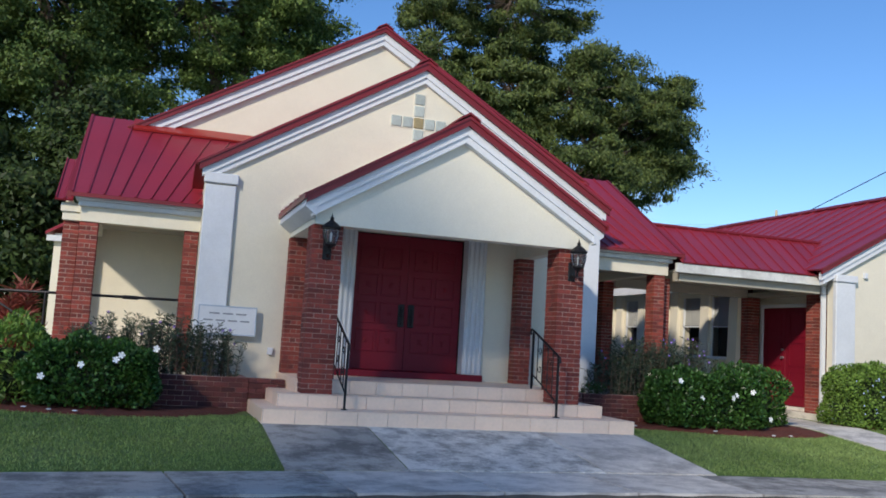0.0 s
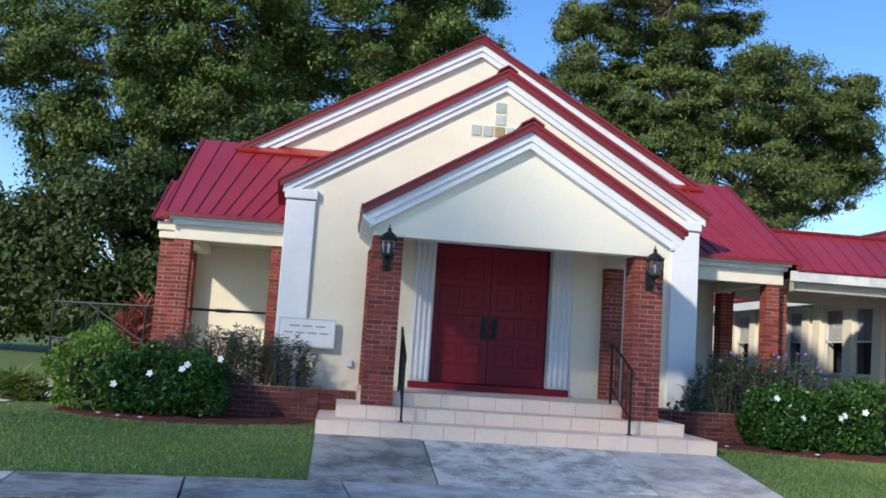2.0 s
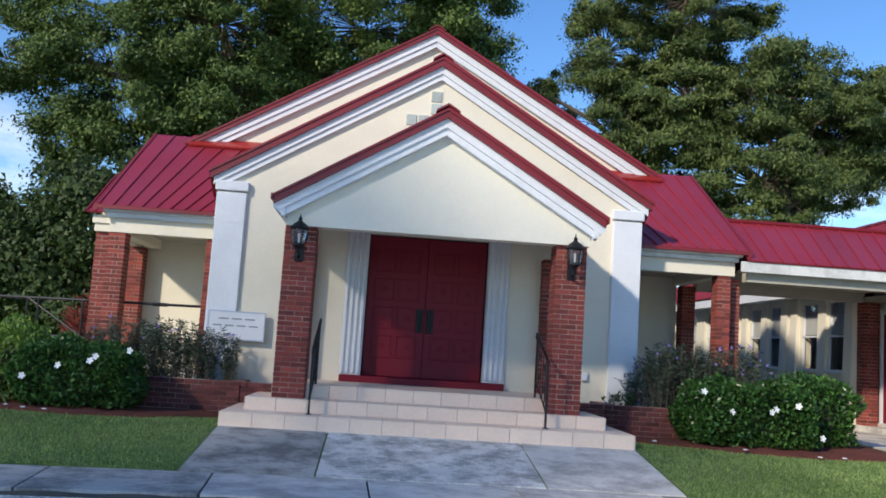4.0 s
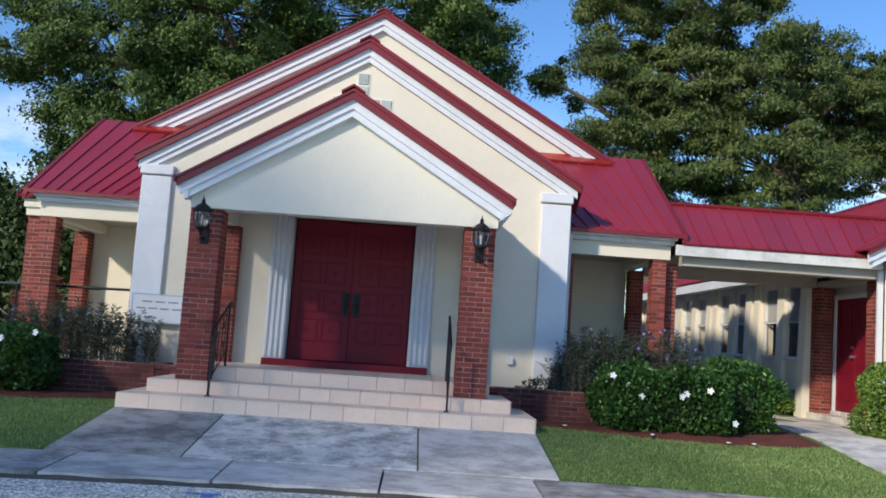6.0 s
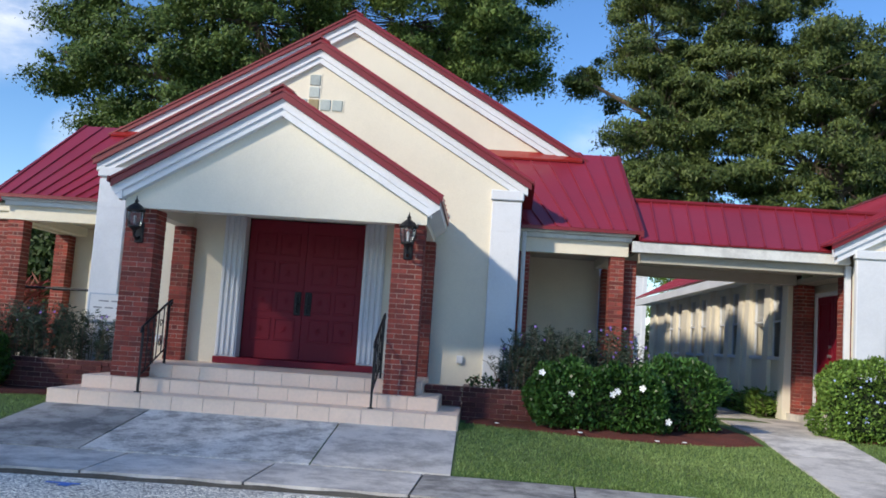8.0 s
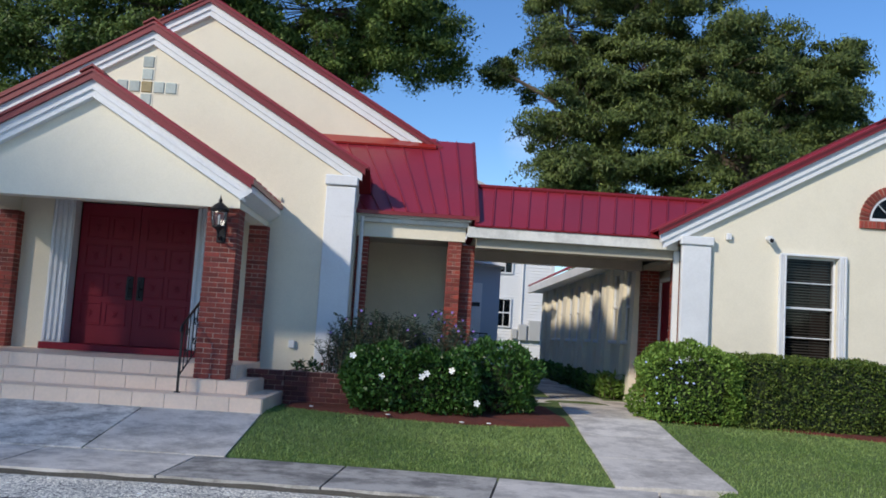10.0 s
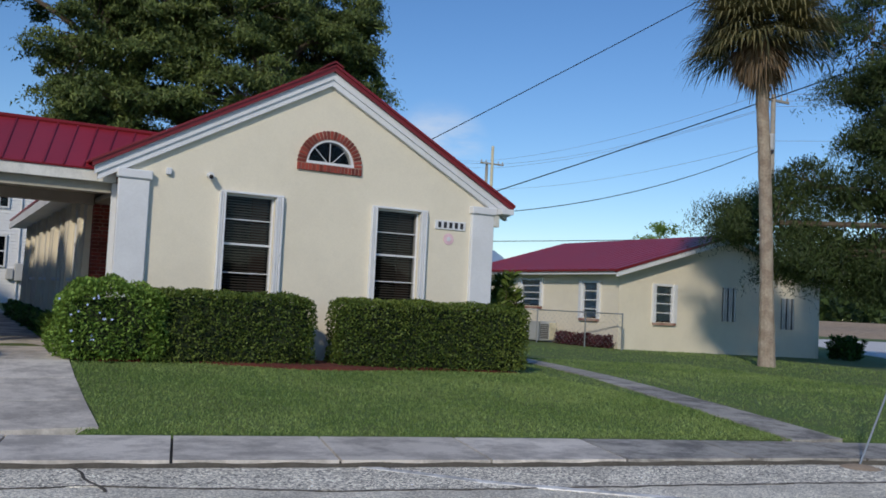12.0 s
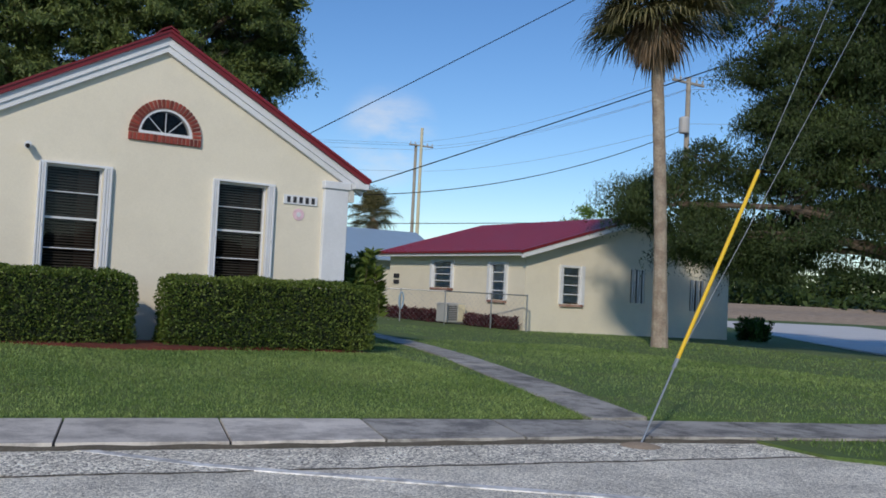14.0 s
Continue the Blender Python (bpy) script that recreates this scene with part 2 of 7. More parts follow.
# near-black green: the shade inside a hedge, put into the colour
INNER = make_material("painted_inner_shade", (0.018, 0.03, 0.010), rough=0.95, vary=0.4, fine=30, coarse=6, bump=1.0, dist=0.03)


def make_glass(name, tint, rough=0.02, solid=0.0):
    m = bpy.data.materials.new(name)
    m.use_nodes = True
    n, l = m.node_tree.nodes, m.node_tree.links
    b, out = n["Principled BSDF"], n["Material Output"]
    b.inputs["Base Color"].default_value, b.inputs["Roughness"].default_value = (*tint, 1), rough
    b.inputs["Specular IOR Level"].default_value = 0.8
    clear = n.new("ShaderNodeBsdfTransparent")
    clear.inputs["Color"].default_value = (*tint, 1)
    gloss = n.new("ShaderNodeBsdfGlossy")
    gloss.inputs["Roughness"].default_value = rough
    fr = n.new("ShaderNodeFresnel")
    fr.inputs["IOR"].default_value = 1.36
    mix = n.new("ShaderNodeMixShader")
    l.new(fr.outputs["Fac"], mix.inputs["Fac"])
    l.new(clear.outputs["BSDF"], mix.inputs[1])
    l.new(gloss.outputs["BSDF"], mix.inputs[2])
    last = mix
    if solid:
        last = n.new("ShaderNodeMixShader")
        last.inputs["Fac"].default_value = solid
        l.new(mix.outputs["Shader"], last.inputs[1])
        l.new(b.outputs["BSDF"], last.inputs[2])
    l.new(last.outputs["Shader"], out.inputs["Surface"])
    return m


GLASS = make_glass("window_glass", (0.50, 0.52, 0.54))
CLEAR_GLASS = make_glass("clear_window_glass", (0.86, 0.88, 0.89))
LAMP_GLASS = make_glass("lantern_glass", (0.70, 0.75, 0.80), 0.12, 0.06)
BLOCK_GLASS = make_material("glass_block", (0.42, 0.46, 0.42), rough=0.15, vary=0.15, fine=25, coarse=8, bump=0.4, rnd=0.15)
AMBER_GLASS = make_material("amber_glass_block", (0.34, 0.27, 0.13), rough=0.15, vary=0.2, fine=25, coarse=8, bump=0.4)


def add_chips(m, scale, amount, lo, hi):
    """Stone chips of two greys set in the surface, with relief."""
    n, l = m.node_tree.nodes, m.node_tree.links
    b = n["Principled BSDF"]
    geo = n.new("ShaderNodeNewGeometry")
    v = n.new("ShaderNodeTexVoronoi")
    v.inputs["Scale"].default_value = scale
    l.new(geo.outputs["Position"], v.inputs["Vector"])
    bw = n.new("ShaderNodeSeparateColor")
    l.new(v.outputs["Color"], bw.inputs["Color"])
    mr = n.new("ShaderNodeMapRange")
    mr.inputs["To Min"].default_value, mr.inputs["To Max"].default_value = lo, hi
    l.new(bw.outputs["Red"], mr.inputs["Value"])
    chip = n.new("ShaderNodeCombineColor")
    for k in ("Red", "Green", "Blue"):
        l.new(mr.outputs["Result"], chip.inputs[k])
    mx = n.new("ShaderNodeMix")
    mx.data_type, mx.blend_type = "RGBA", "MULTIPLY"
    mx.inputs["Factor"].default_value = amount
    src = b.inputs["Base Color"].links[0].from_socket
    l.new(src, mx.inputs["A"])
    l.new(chip.outputs["Color"], mx.inputs["B"])
    l.new(mx.outputs["Result"], b.inputs["Base Color"])
    bp = n.new("ShaderNodeBump")
    bp.inputs["Strength"].default_value, bp.inputs["Distance"].default_value = 0.7, 0.012
    bp.invert = True
    l.new(v.outputs["Distance"], bp.inputs["Height"])
    old = b.inputs["Normal"].links[0].from_socket
    l.new(old, bp.inputs["Normal"])
    l.new(bp.outputs["Normal"], b.inputs["Normal"])


add_chips(ASPHALT, 70, 0.9, 0.45, 1.45)

# ---- mesh helpers ----
def finish(ob, parent):
    if parent is not None:
        ob.parent = parent
    return ob


def part(name, bm, material, parent=None, label="", smooth=False):
    """One mesh object from a bmesh, under a thing or a part."""
    bmesh.ops.recalc_face_normals(bm, faces=bm.faces)
    if name == "pane":
        # glass as one sheet, its outer face
        spans = [max(v.co[k] for v in bm.verts) - min(v.co[k] for v in bm.verts) for k in (0, 1)]
        k = 0 if spans[0] < spans[1] else 1
        bmesh.ops.delete(bm, geom=[f for f in bm.faces if f.normal[k] > -0.7], context="FACES")
    me = bpy.data.meshes.new(name)
    bm.to_mesh(me)
    bm.free()
    me.materials.append(material)
    if smooth:
        me.polygons.foreach_set("use_smooth", [True] * len(me.polygons))
    ob = finish(new(name, me), parent)
    if label:
        ob["label"] = label
    return ob


def thing(name, label, category, at=(0, 0, 0), group="", kind=""):
    ob = new(name)
    ob.empty_display_size = 0.2
    ob.location = at
    bpy.context.view_layer.update()
    return tagged(ob, label, category, group, kind)


def box(bm, x0, y0, z0, x1, y1, z1, bevel=0.0, m=None):
    """Adds a box between two corners, with chamfered edges if wanted."""
    b = bevel
    if b <= 0:
        co = [(x, y, z) for z in (z0, z1) for y in (y0, y1) for x in (x0, x1)]
        v = [bm.verts.new(m @ Vector(c) if m else c) for c in co]
        for f in ((0, 2, 3, 1), (4, 5, 7, 6), (0, 1, 5, 4), (2, 6, 7, 3), (0, 4, 6, 2), (1, 3, 7, 5)):
            bm.faces.new([v[i] for i in f])
        return v
    t = bmesh.new()
    box(t, x0, y0, z0, x1, y1, z1)
    bmesh.ops.bevel(t, geom=t.edges[:], offset=b, segments=1, affect="EDGES")
    index = {}
    for vert in t.verts:
        index[vert] = bm.verts.new(m @ vert.co if m else vert.co)
    for f in t.faces:
        bm.faces.new([index[q] for q in f.verts])
    t.free()
    return list(index.values())


def boxes(*rows, bevel=0.0):
    bm = bmesh.new()
    for r in rows:
        box(bm, *r, bevel=bevel)
    return bm


def prism(bm, outline, axis, a, b):
    """Adds an outline in two coordinates, drawn out along the third ('x', 'y' or 'z') from a to b."""
    def at(p, w):
        return {"x": (w, p[0], p[1]), "y": (p[0], w, p[1]), "z": (p[0], p[1], w)}[axis]
    v0 = [bm.verts.new(at(p, a)) for p in outline]
    v1 = [bm.verts.new(at(p, b)) for p in outline]
    bm.faces.new(v0)
    bm.faces.new(v1[::-1])
    k = len(outline)
    for i in range(k):
        bm.faces.new((v0[i], v0[(i + 1) % k], v1[(i + 1) % k], v1[i]))


def tube(bm, points, radii, sides=8):
    """Adds a round bar along points, with a radius at each."""
    points = [Vector(p) for p in points]
    if not isinstance(radii, (list, tuple)):
        radii = [radii] * len(points)
    rings = []
    for i, p in enumerate(points):
        d = (points[min(i + 1, len(points) - 1)] - points[max(i - 1, 0)]).normalized()
        side = d.cross(Vector((0, 0, 1)) if abs(d.z) < 0.95 else Vector((1, 0, 0))).normalized()
        up = side.cross(d)
        rings.append([bm.verts.new(p + radii[i] * (math.cos(a) * side + math.sin(a) * up))
                      for a in (2 * math.pi * k / sides for k in range(sides))])
    for r0, r1 in zip(rings, rings[1:]):
        for k in range(sides):
            bm.faces.new((r0[k], r0[(k + 1) % sides], r1[(k + 1) % sides], r1[k]))
    bm.faces.new(rings[0][::-1])
    bm.faces.new(rings[-1])


def bar(points, radii, sides=8):
    bm = bmesh.new()
    tube(bm, points, radii, sides)
    return bm


def lathe(bm, profile, centre, sides=16):
    """Adds a turned body: profile rows of (radius, height) round an upright axis."""
    rings = []
    for r, z in profile:
        rings.append([bm.verts.new((centre[0] + r * math.cos(a), centre[1] + r * math.sin(a), centre[2] + z))
                      for a in (2 * math.pi * k / sides for k in range(sides))])
    for r0, r1 in zip(rings, rings[1:]):
        for k in range(sides):
            bm.faces.new((r0[k], r0[(k + 1) % sides], r1[(k + 1) % sides], r1[k]))
    bm.faces.new(rings[0][::-1])
    bm.faces.new(rings[-1])


def lerp(x, rows):
    """Straight interpolation in rows of (x, value)."""
    xs, vs = zip(*rows)
    return float(np.interp(x, xs, vs))


# ---- ground ----
EDGE = [(-60, -12.0), (-20, 4.6), (-8, 7.6), (-3, 8.55), (-0.5, 8.95), (2.2, 9.3), (4.5, 9.47), (7.4, 9.45), (9.5, 9.27), (11.45, 8.95),
        (12.67, 8.65), (16.0, 7.86), (19.8, 6.8), (24, 5.3), (30, 2.9), (40, -1.2), (60, -10.0)]
RISE = [(-60, 0.1), (-12, 0.22), (-3, 0.27), (8, 0.27), (12.5, 0.35), (16.4, 0.28), (20.2, 0.19), (24, 0.05), (28, -0.06), (34, -0.17), (40, -0.3), (48, -0.45), (70, -0.5)]
WIDTH = 1.32


def kerb(x):
    """The outer edge of the pavement."""
    return edge(x) - lerp(x, [(16, WIDTH), (19, 1.12)])


def edge(x):
    """The inner edge of the pavement, a smooth curve."""
    return (lerp(x - 0.9, EDGE) + lerp(x - 0.3, EDGE) + lerp(x + 0.3, EDGE) + lerp(x + 0.9, EDGE)) / 4


def ground_z(x, y):
    top = lerp(x, [(8, 11.5), (12, 12.8)])
    e = edge(x)
    s = min(1.0, max(0.0, (y - e) / max(0.5, top - e)))
    return lerp(x, RISE) * s


def sheet(name, xs, ys, height, material):
    verts = [(x, y, height(x, y)) for y in ys for x in xs]
    k = len(xs)
    faces = [(j * k + i, j * k + i + 1, (j + 1) * k + i + 1, (j + 1) * k + i) for j in range(len(ys) - 1) for i in range(k - 1)]
    me = bpy.data.meshes.new(name)
    me.from_pydata(verts, [], faces)
    me.materials.append(material)
    me.polygons.foreach_set("use_smooth", [True] * len(me.polygons))
    return new(name, me)


def spaced(lo, hi, step, far):
    inner = list(np.arange(lo, hi + 1e-6, step))
    out, d = [], step
    a = lo
    while a > -far:
        d *= 1.5
        a -= d
        out.append(a)
    left = out[::-1]
    right, d, a = [], step, hi
    while a < far:
        d *= 1.5
        a += d
        right.append(a)
    return [float(q) for q in left + inner + right]


def lawn_height(x, y):
    e = edge(x)
    if y < e - 0.02:
        return -0.3
    return ground_z(x, y) + 0.012 * noise.noise((x * 0.8, y * 0.8, 0))


tagged(sheet("ground", spaced(-14, 50, 0.5, 1800), spaced(-2, 34, 0.25, 1800), lawn_height, LAWN),
       "green lawn ground sheet reaching to the horizon", "ground", kind="structure")


def strip(name, rows, z_of, material, thick, parent=None, label="", lift=0.0):
    """A slab over a run of cross rows (left point, right point); its top follows z_of."""
    bm = bmesh.new()
    rings = []
    for (ax, ay), (bx, by) in rows:
        za, zb = z_of(ax, ay) + lift, z_of(bx, by) + lift
        rings.append([bm.verts.new(p) for p in ((ax, ay, za), (bx, by, zb), (bx, by, zb - thick), (ax, ay, za - thick))])
    for r0, r1 in zip(rings, rings[1:]):
        for k in range(4):
            bm.faces.new((r0[k], r0[(k + 1) % 4], r1[(k + 1) % 4], r1[k]))
    bm.faces.new(rings[0])
    bm.faces.new(rings[-1][::-1])
    return part(name, bm, material, parent, label)


# pavement slabs, with open joints
pavement = thing("pavement", "stained grey concrete pavement slabs beside the road", "pavement", kind="structure")
SLABS = [-40, -30, -20] + [-15.32 + 1.5 * i for i in range(5)] + [-8.2 + 1.54 * i for i in range(14)] + [13.23 + 1.36 * i for i in range(18)] + [48]
SLABS = sorted(SLABS)
for i, (a, b) in enumerate(zip(SLABS, SLABS[1:])):
    k = max(2, int((b - a) / 0.5))
    rows = []
    for j in range(k + 1):
        x = a + 0.012 + (b - a - 0.024) * j / k
        skew = (edge(x + 0.5) - edge(x - 0.5)) * 1.2
        rows.append(((x, edge(x) - 0.01), (x + skew, kerb(x + skew))))
    strip("paving_slab", rows, lambda x, y: 0.0, CONCRETE_DARK if ((i * 7) % 5 in (1, 3) if a < 11 else a > 17) else CONCRETE, 0.25, pavement, lift=0.004 * ((i * 3) % 3))
strip("joint_bed", [((x, edge(x) - 0.02), (x, kerb(x) + 0.02)) for x in np.arange(-40, 48.1, 1.0)], lambda x, y: -0.03, JOINT_DIRT, 0.2, pavement)

# road in front, and the gutter strip of coarse gravelly asphalt along the kerb
road_rows = [((x, kerb(x) - 0.02), (x, -60.0)) for x in np.arange(-58, 58.1, 1.0)]
tagged(strip("road", road_rows, lambda x, y: -0.065, ASPHALT, 0.3, None), "grey worn asphalt road in front of the kerb", "road", kind="structure")


# far side street beyond the lawn, with verge and bare bank
side = [((38 + 13.6 * s, 9.5 + 16.7 * s), (53.5 + 13.6 * s, 2.4 + 16.7 * s)) for s in np.linspace(-1.5, 2.9, 10)]
tagged(strip("side_street", side, lambda x, y: lerp(x, RISE) + 0.04, PALE_STREET, 0.2), "pale concrete side street beyond the lawn", "road", kind="structure")


# ---- building pieces ----
def roof_panels(parent, e0, e1, r1, r0, count, thick=0.03, rib=0.022, material=ROOF):
    """A standing-seam roof plane between eave e0-e1 and ridge r0-r1: one part a panel, with a raised seam on its edge."""
    e0, e1, r1, r0 = (Vector(p) for p in (e0, e1, r1, r0))
    normal = (e1 - e0).cross(r0 - e0).normalized()
    if normal.z < 0:
        normal = -normal
    for i in range(count):
        a, b = i / count, (i + 1) / count
        bm = bmesh.new()
        along = (e1 - e0).normalized()
        foot = [e0.lerp(e1, a), e0.lerp(e1, b) - along * 0.004, r0.lerp(r1, b) - along * 0.004, r0.lerp(r1, a)]
        lo = [bm.verts.new(p - normal * thick) for p in foot]
        hi = [bm.verts.new(p) for p in foot]
        bm.faces.new(lo[::-1]), bm.faces.new(hi)
        for k in range(4):
            bm.faces.new((lo[k], lo[(k + 1) % 4], hi[(k + 1) % 4], hi[k]))
        w = along * 0.028
        base = [foot[0] + normal * 0.002, foot[0] + w + normal * 0.002, foot[3] + w + normal * 0.002, foot[3] + normal * 0.002]
        top = [base[0] + w * 0.2 + normal * rib, base[1] - w * 0.2 + normal * rib, base[2] - w * 0.2 + normal * rib, base[3] + w * 0.2 + normal * rib]
        lo, hi = [bm.verts.new(p) for p in base], [bm.verts.new(p) for p in top]
        bm.faces.new(lo[::-1]), bm.faces.new(hi)
        for k in range(4):
            bm.faces.new((lo[k], lo[(k + 1) % 4], hi[(k + 1) % 4], hi[k]))
        part("roof_panel", bm, material, parent)


def chevron(bm, cx, apex, half, slope, h0, h1, y0, y1):
    """Adds a gable band: between h0 and h1 below the gable line, from y0 to y1, mitred at the top."""
    low = apex - slope * half
    out = [(cx - half, low - h0), (cx, apex - h0), (cx + half, low - h0), (cx + half, low - h1), (cx, apex - h1), (cx - half, low - h1)]
    v0 = [bm.verts.new((x, y0, z)) for x, z in out]
    v1 = [bm.verts.new((x, y1, z)) for x, z in out]
    for v in (v0, v1):
        bm.faces.new((v[0], v[1], v[4], v[5]))
        bm.faces.new((v[1], v[2], v[3], v[4]))
    for i in range(6):
        j = (i + 1) % 6
        bm.faces.new((v0[i], v0[j], v1[j], v1[i]))


def gable_trim(parent, cx, apex, half, slope, y, red=0.13, white=0.27, depth=0.28, inset=0.10):
    """Red edge, white fascia and moulding of a gable front at depth y."""
    bm = bmesh.new()
    chevron(bm, cx, apex, half, slope, 0.0, red, y, y + 0.05)
    chevron(bm, cx, apex + 0.02, half + 0.02, slope, 0.0, 0.035, y - 0.02, y + 0.10)
    part("rake_edge", bm, RED_TRIM, parent, "dark red metal gable edge")
    bm = bmesh.new()
    chevron(bm, cx, apex, half - 0.05, slope, red - 0.02, red + white * 0.55, y + 0.055, y + depth - 0.02)
    part("fascia_board", bm, WHITE, parent, "white painted gable board")
    bm = bmesh.new()
    chevron(bm, cx, apex, half - inset, slope, red + white * 0.5, red + white, y + 0.085, y + depth + 0.02)
    part("fascia_moulding", bm, WHITE, parent)
    bm = bmesh.new()
    chevron(bm, cx, apex, half - inset * 0.7, slope, red + white * 0.47, red + white * 0.54, y + 0.07, y + 0.12)
    part("fascia_bead", bm, WHITE, parent)


def gable_roof(parent, cx, apex, half, slope, y0, y1, count):
    """The two metal roof planes of a gable, with a ridge cap."""
    roof = new("roof")
    roof.parent = parent
    low = apex - slope * half
    roof_panels(roof, (cx - half, y1, low), (cx - half, y0, low), (cx, y0, apex), (cx, y1, apex), count)
    roof_panels(roof, (cx + half, y0, low), (cx + half, y1, low), (cx, y1, apex), (cx, y0, apex), count)
    bm = bmesh.new()
    chevron(bm, cx, apex + 0.055, 0.16, slope, 0.0, 0.03, y0 - 0.03, y1)
    part("ridge_cap", bm, RED_TRIM, roof)
    return roof


def gable_wall(parent, x0, x1, cx, z0, z_side, apex, y0, y1, material, name="gable_wall", holes=()):
    """A wall with a gable top. holes: rows of (x0, x1, z0, z1), one beside the other from the same wall."""
    slope = (apex - z_side) / max(cx - x0, x1 - cx)

    def top(x):
        return apex - slope * abs(x - cx)
    bm = bmesh.new()
    cuts = sorted({x0, x1, cx, *[h[0] for h in holes], *[h[1] for h in holes]})
    for a, b in zip(cuts, cuts[1:]):
        hole = [h for h in holes if h[0] <= a + 1e-6 and h[1] >= b - 1e-6]
        spans = [(z0, hole[0][2]), (hole[0][3], None)] if hole else [(z0, None)]
        for lo, hi in spans:
            if hi is None:
                prism(bm, [(a, lo), (b, lo), (b, top(b)), (a, top(a))], "y", y0, y1)
            elif hi > lo:
                prism(bm, [(a, lo), (b, lo), (b, hi), (a, hi)], "y", y0, y1)
    bmesh.ops.remove_doubles(bm, verts=bm.verts, dist=0.0005)
    seen = {}
    for f in bm.faces:
        seen.setdefault(tuple(round(c, 3) for c in f.calc_center_median()), []).append(f)
    bmesh.ops.delete(bm, geom=[f for fs in seen.values() if len(fs) > 1 for f in fs], context="FACES_ONLY")
    return part(name, bm, material, parent)


def unit_brick():
    bm = bmesh.new()
    box(bm, -0.5, -0.5, -0.5, 0.5, 0.5, 0.5)
    bmesh.ops.bevel(bm, geom=[e for e in bm.edges], offset=0.045, segments=1, affect="EDGES")
    me = bpy.data.meshes.new("brick")
    bm.to_mesh(me)
    bm.free()
    return me


BRICK_MESH, OLD_MESH = unit_brick(), unit_brick()
BRICK_MESH.materials.append(BRICK)
OLD_MESH.materials.append(OLD_BRICK)
rb = random.Random(5)


def lay(parent, mesh, x0, y0, z0, x1, y1, z1):
    ob = new("brick", mesh)
    j = rb.uniform(-0.002, 0.002)
    ob.location = ((x0 + x1) / 2 + j, (y0 + y1) / 2 + rb.uniform(-0.002, 0.002), (z0 + z1) / 2)
    ob.scale = (x1 - x0, y1 - y0, z1 - z0)
    ob.parent = parent


COURSE = 0.0667
LATER = []


def brick_pier(parent, x0, x1, y0, y1, z0, z1, faces="fblr", name="brick_column", label=""):
    """A pier: a mortar core now, its bricks laid at the end of the file. faces: front, back, left, right."""
    core = part(name, boxes((x0 + 0.007, y0 + 0.007, z0, x1 - 0.007, y1 - 0.007, z1)), MORTAR, parent, label)
    LATER.append((core, x0, x1, y0, y1, z0, z1, faces))
    return core


def lay_pier(core, x0, x1, y0, y1, z0, z1, faces):
    n = int(round((z1 - z0) / COURSE))
    h = (z1 - z0) / n
    w = 0.095
    for k in range(n):
        za, zb = z0 + k * h + 0.004, z0 + (k + 1) * h - 0.006
        odd = k % 2
        for f in faces:
            run = f in "fb"
            a, b = (x0, x1) if run else (y0, y1)
            if run == bool(odd):
                ends = "lr" if run else "fb"
                a += w + 0.01 if ends[0] in faces else 0
                b -= w + 0.01 if ends[1] in faces else 0
            count = max(1, int(round((b - a) / 0.205)))
            for i in range(count):
                p, q = a + (b - a) * i / count + (0.005 if i else 0), a + (b - a) * (i + 1) / count - (0.005 if i < count - 1 else 0)
                if f == "f":
                    lay(core, BRICK_MESH, p, y0, za, q, y0 + w, zb)
                elif f == "b":
                    lay(core, BRICK_MESH, p, y1 - w, za, q, y1, zb)
                elif f == "l":
                    lay(core, BRICK_MESH, x0, p, za, x0 + w, q, zb)
                else:
                    lay(core, BRICK_MESH, x1 - w, p, za, x1, q, zb)


# ---- church ----
CX = 4.85
church = thing("church", "cream stucco church with stepped gables, white trim and red metal roofs", "church", at=(CX, 18, 0))
church.location = (0, 0, 0)
PORCH_Z, T1, T2 = 0.80, 0.45, 0.62

# middle gable front with the door opening
gable_wall(church, 1.45, 8.24, CX, -0.1, 3.85, 5.88, 14.14, 14.40, STUCCO, holes=[(3.86, 5.82, -0.1, 3.15)])
part("side_wall", boxes((1.45, 14.50, -0.1, 1.67, 17.5, 3.85)), STUCCO, church)
part("side_wall", boxes((8.02, 14.50, -0.1, 8.24, 17.5, 3.85)), STUCCO, church)
gable_trim(church, CX, 6.04, 3.52, 0.598, 13.99, white=0.21, red=0.12, depth=0.16)
gable_roof(church, CX, 6.07, 3.56, 0.598, 13.98, 17.52, 8)
for x0, x1 in ((1.44, 1.91), (7.77, 8.24)):
    shaft = part("pilaster", boxes((x0, 14.07, 0.0, x1, 14.16, 3.62), bevel=0.012), WHITE, church, "white painted corner pilaster")
    for k in range(6):
        zz = 0.9 + 0.45 * k
        part("board_joint", boxes((x0 - 0.003, 14.066, zz, x1 + 0.003, 14.10, zz + 0.006)), WHITE, shaft)
    part("pilaster_cap", boxes((x0 - 0.025, 14.04, 3.64, x1 + 0.025, 14.16, 3.80), bevel=0.014), WHITE, church)

# rear gable of the nave, with its side walls and back
gable_wall(church, 0.62, 9.08, CX, 3.0, 5.12, 7.54, 17.40, 17.75, STUCCO)
part("nave_wall", boxes((0.62, 17.75, -0.1, 0.85, 36.0, 4.95)), STUCCO, church)
part("nave_wall", boxes((8.85, 17.75, -0.1, 9.08, 36.0, 4.95)), STUCCO, church)
gable_wall(church, 0.62, 9.08, CX, -0.1, 5.12, 7.54, 36.0, 36.23, STUCCO)
gable_trim(church, CX, 7.71, 4.70, 0.576, 17.22, white=0.25, red=0.10, depth=0.20)
gable_roof(church, CX, 7.74, 4.74, 0.576, 17.23, 36.4, 12)

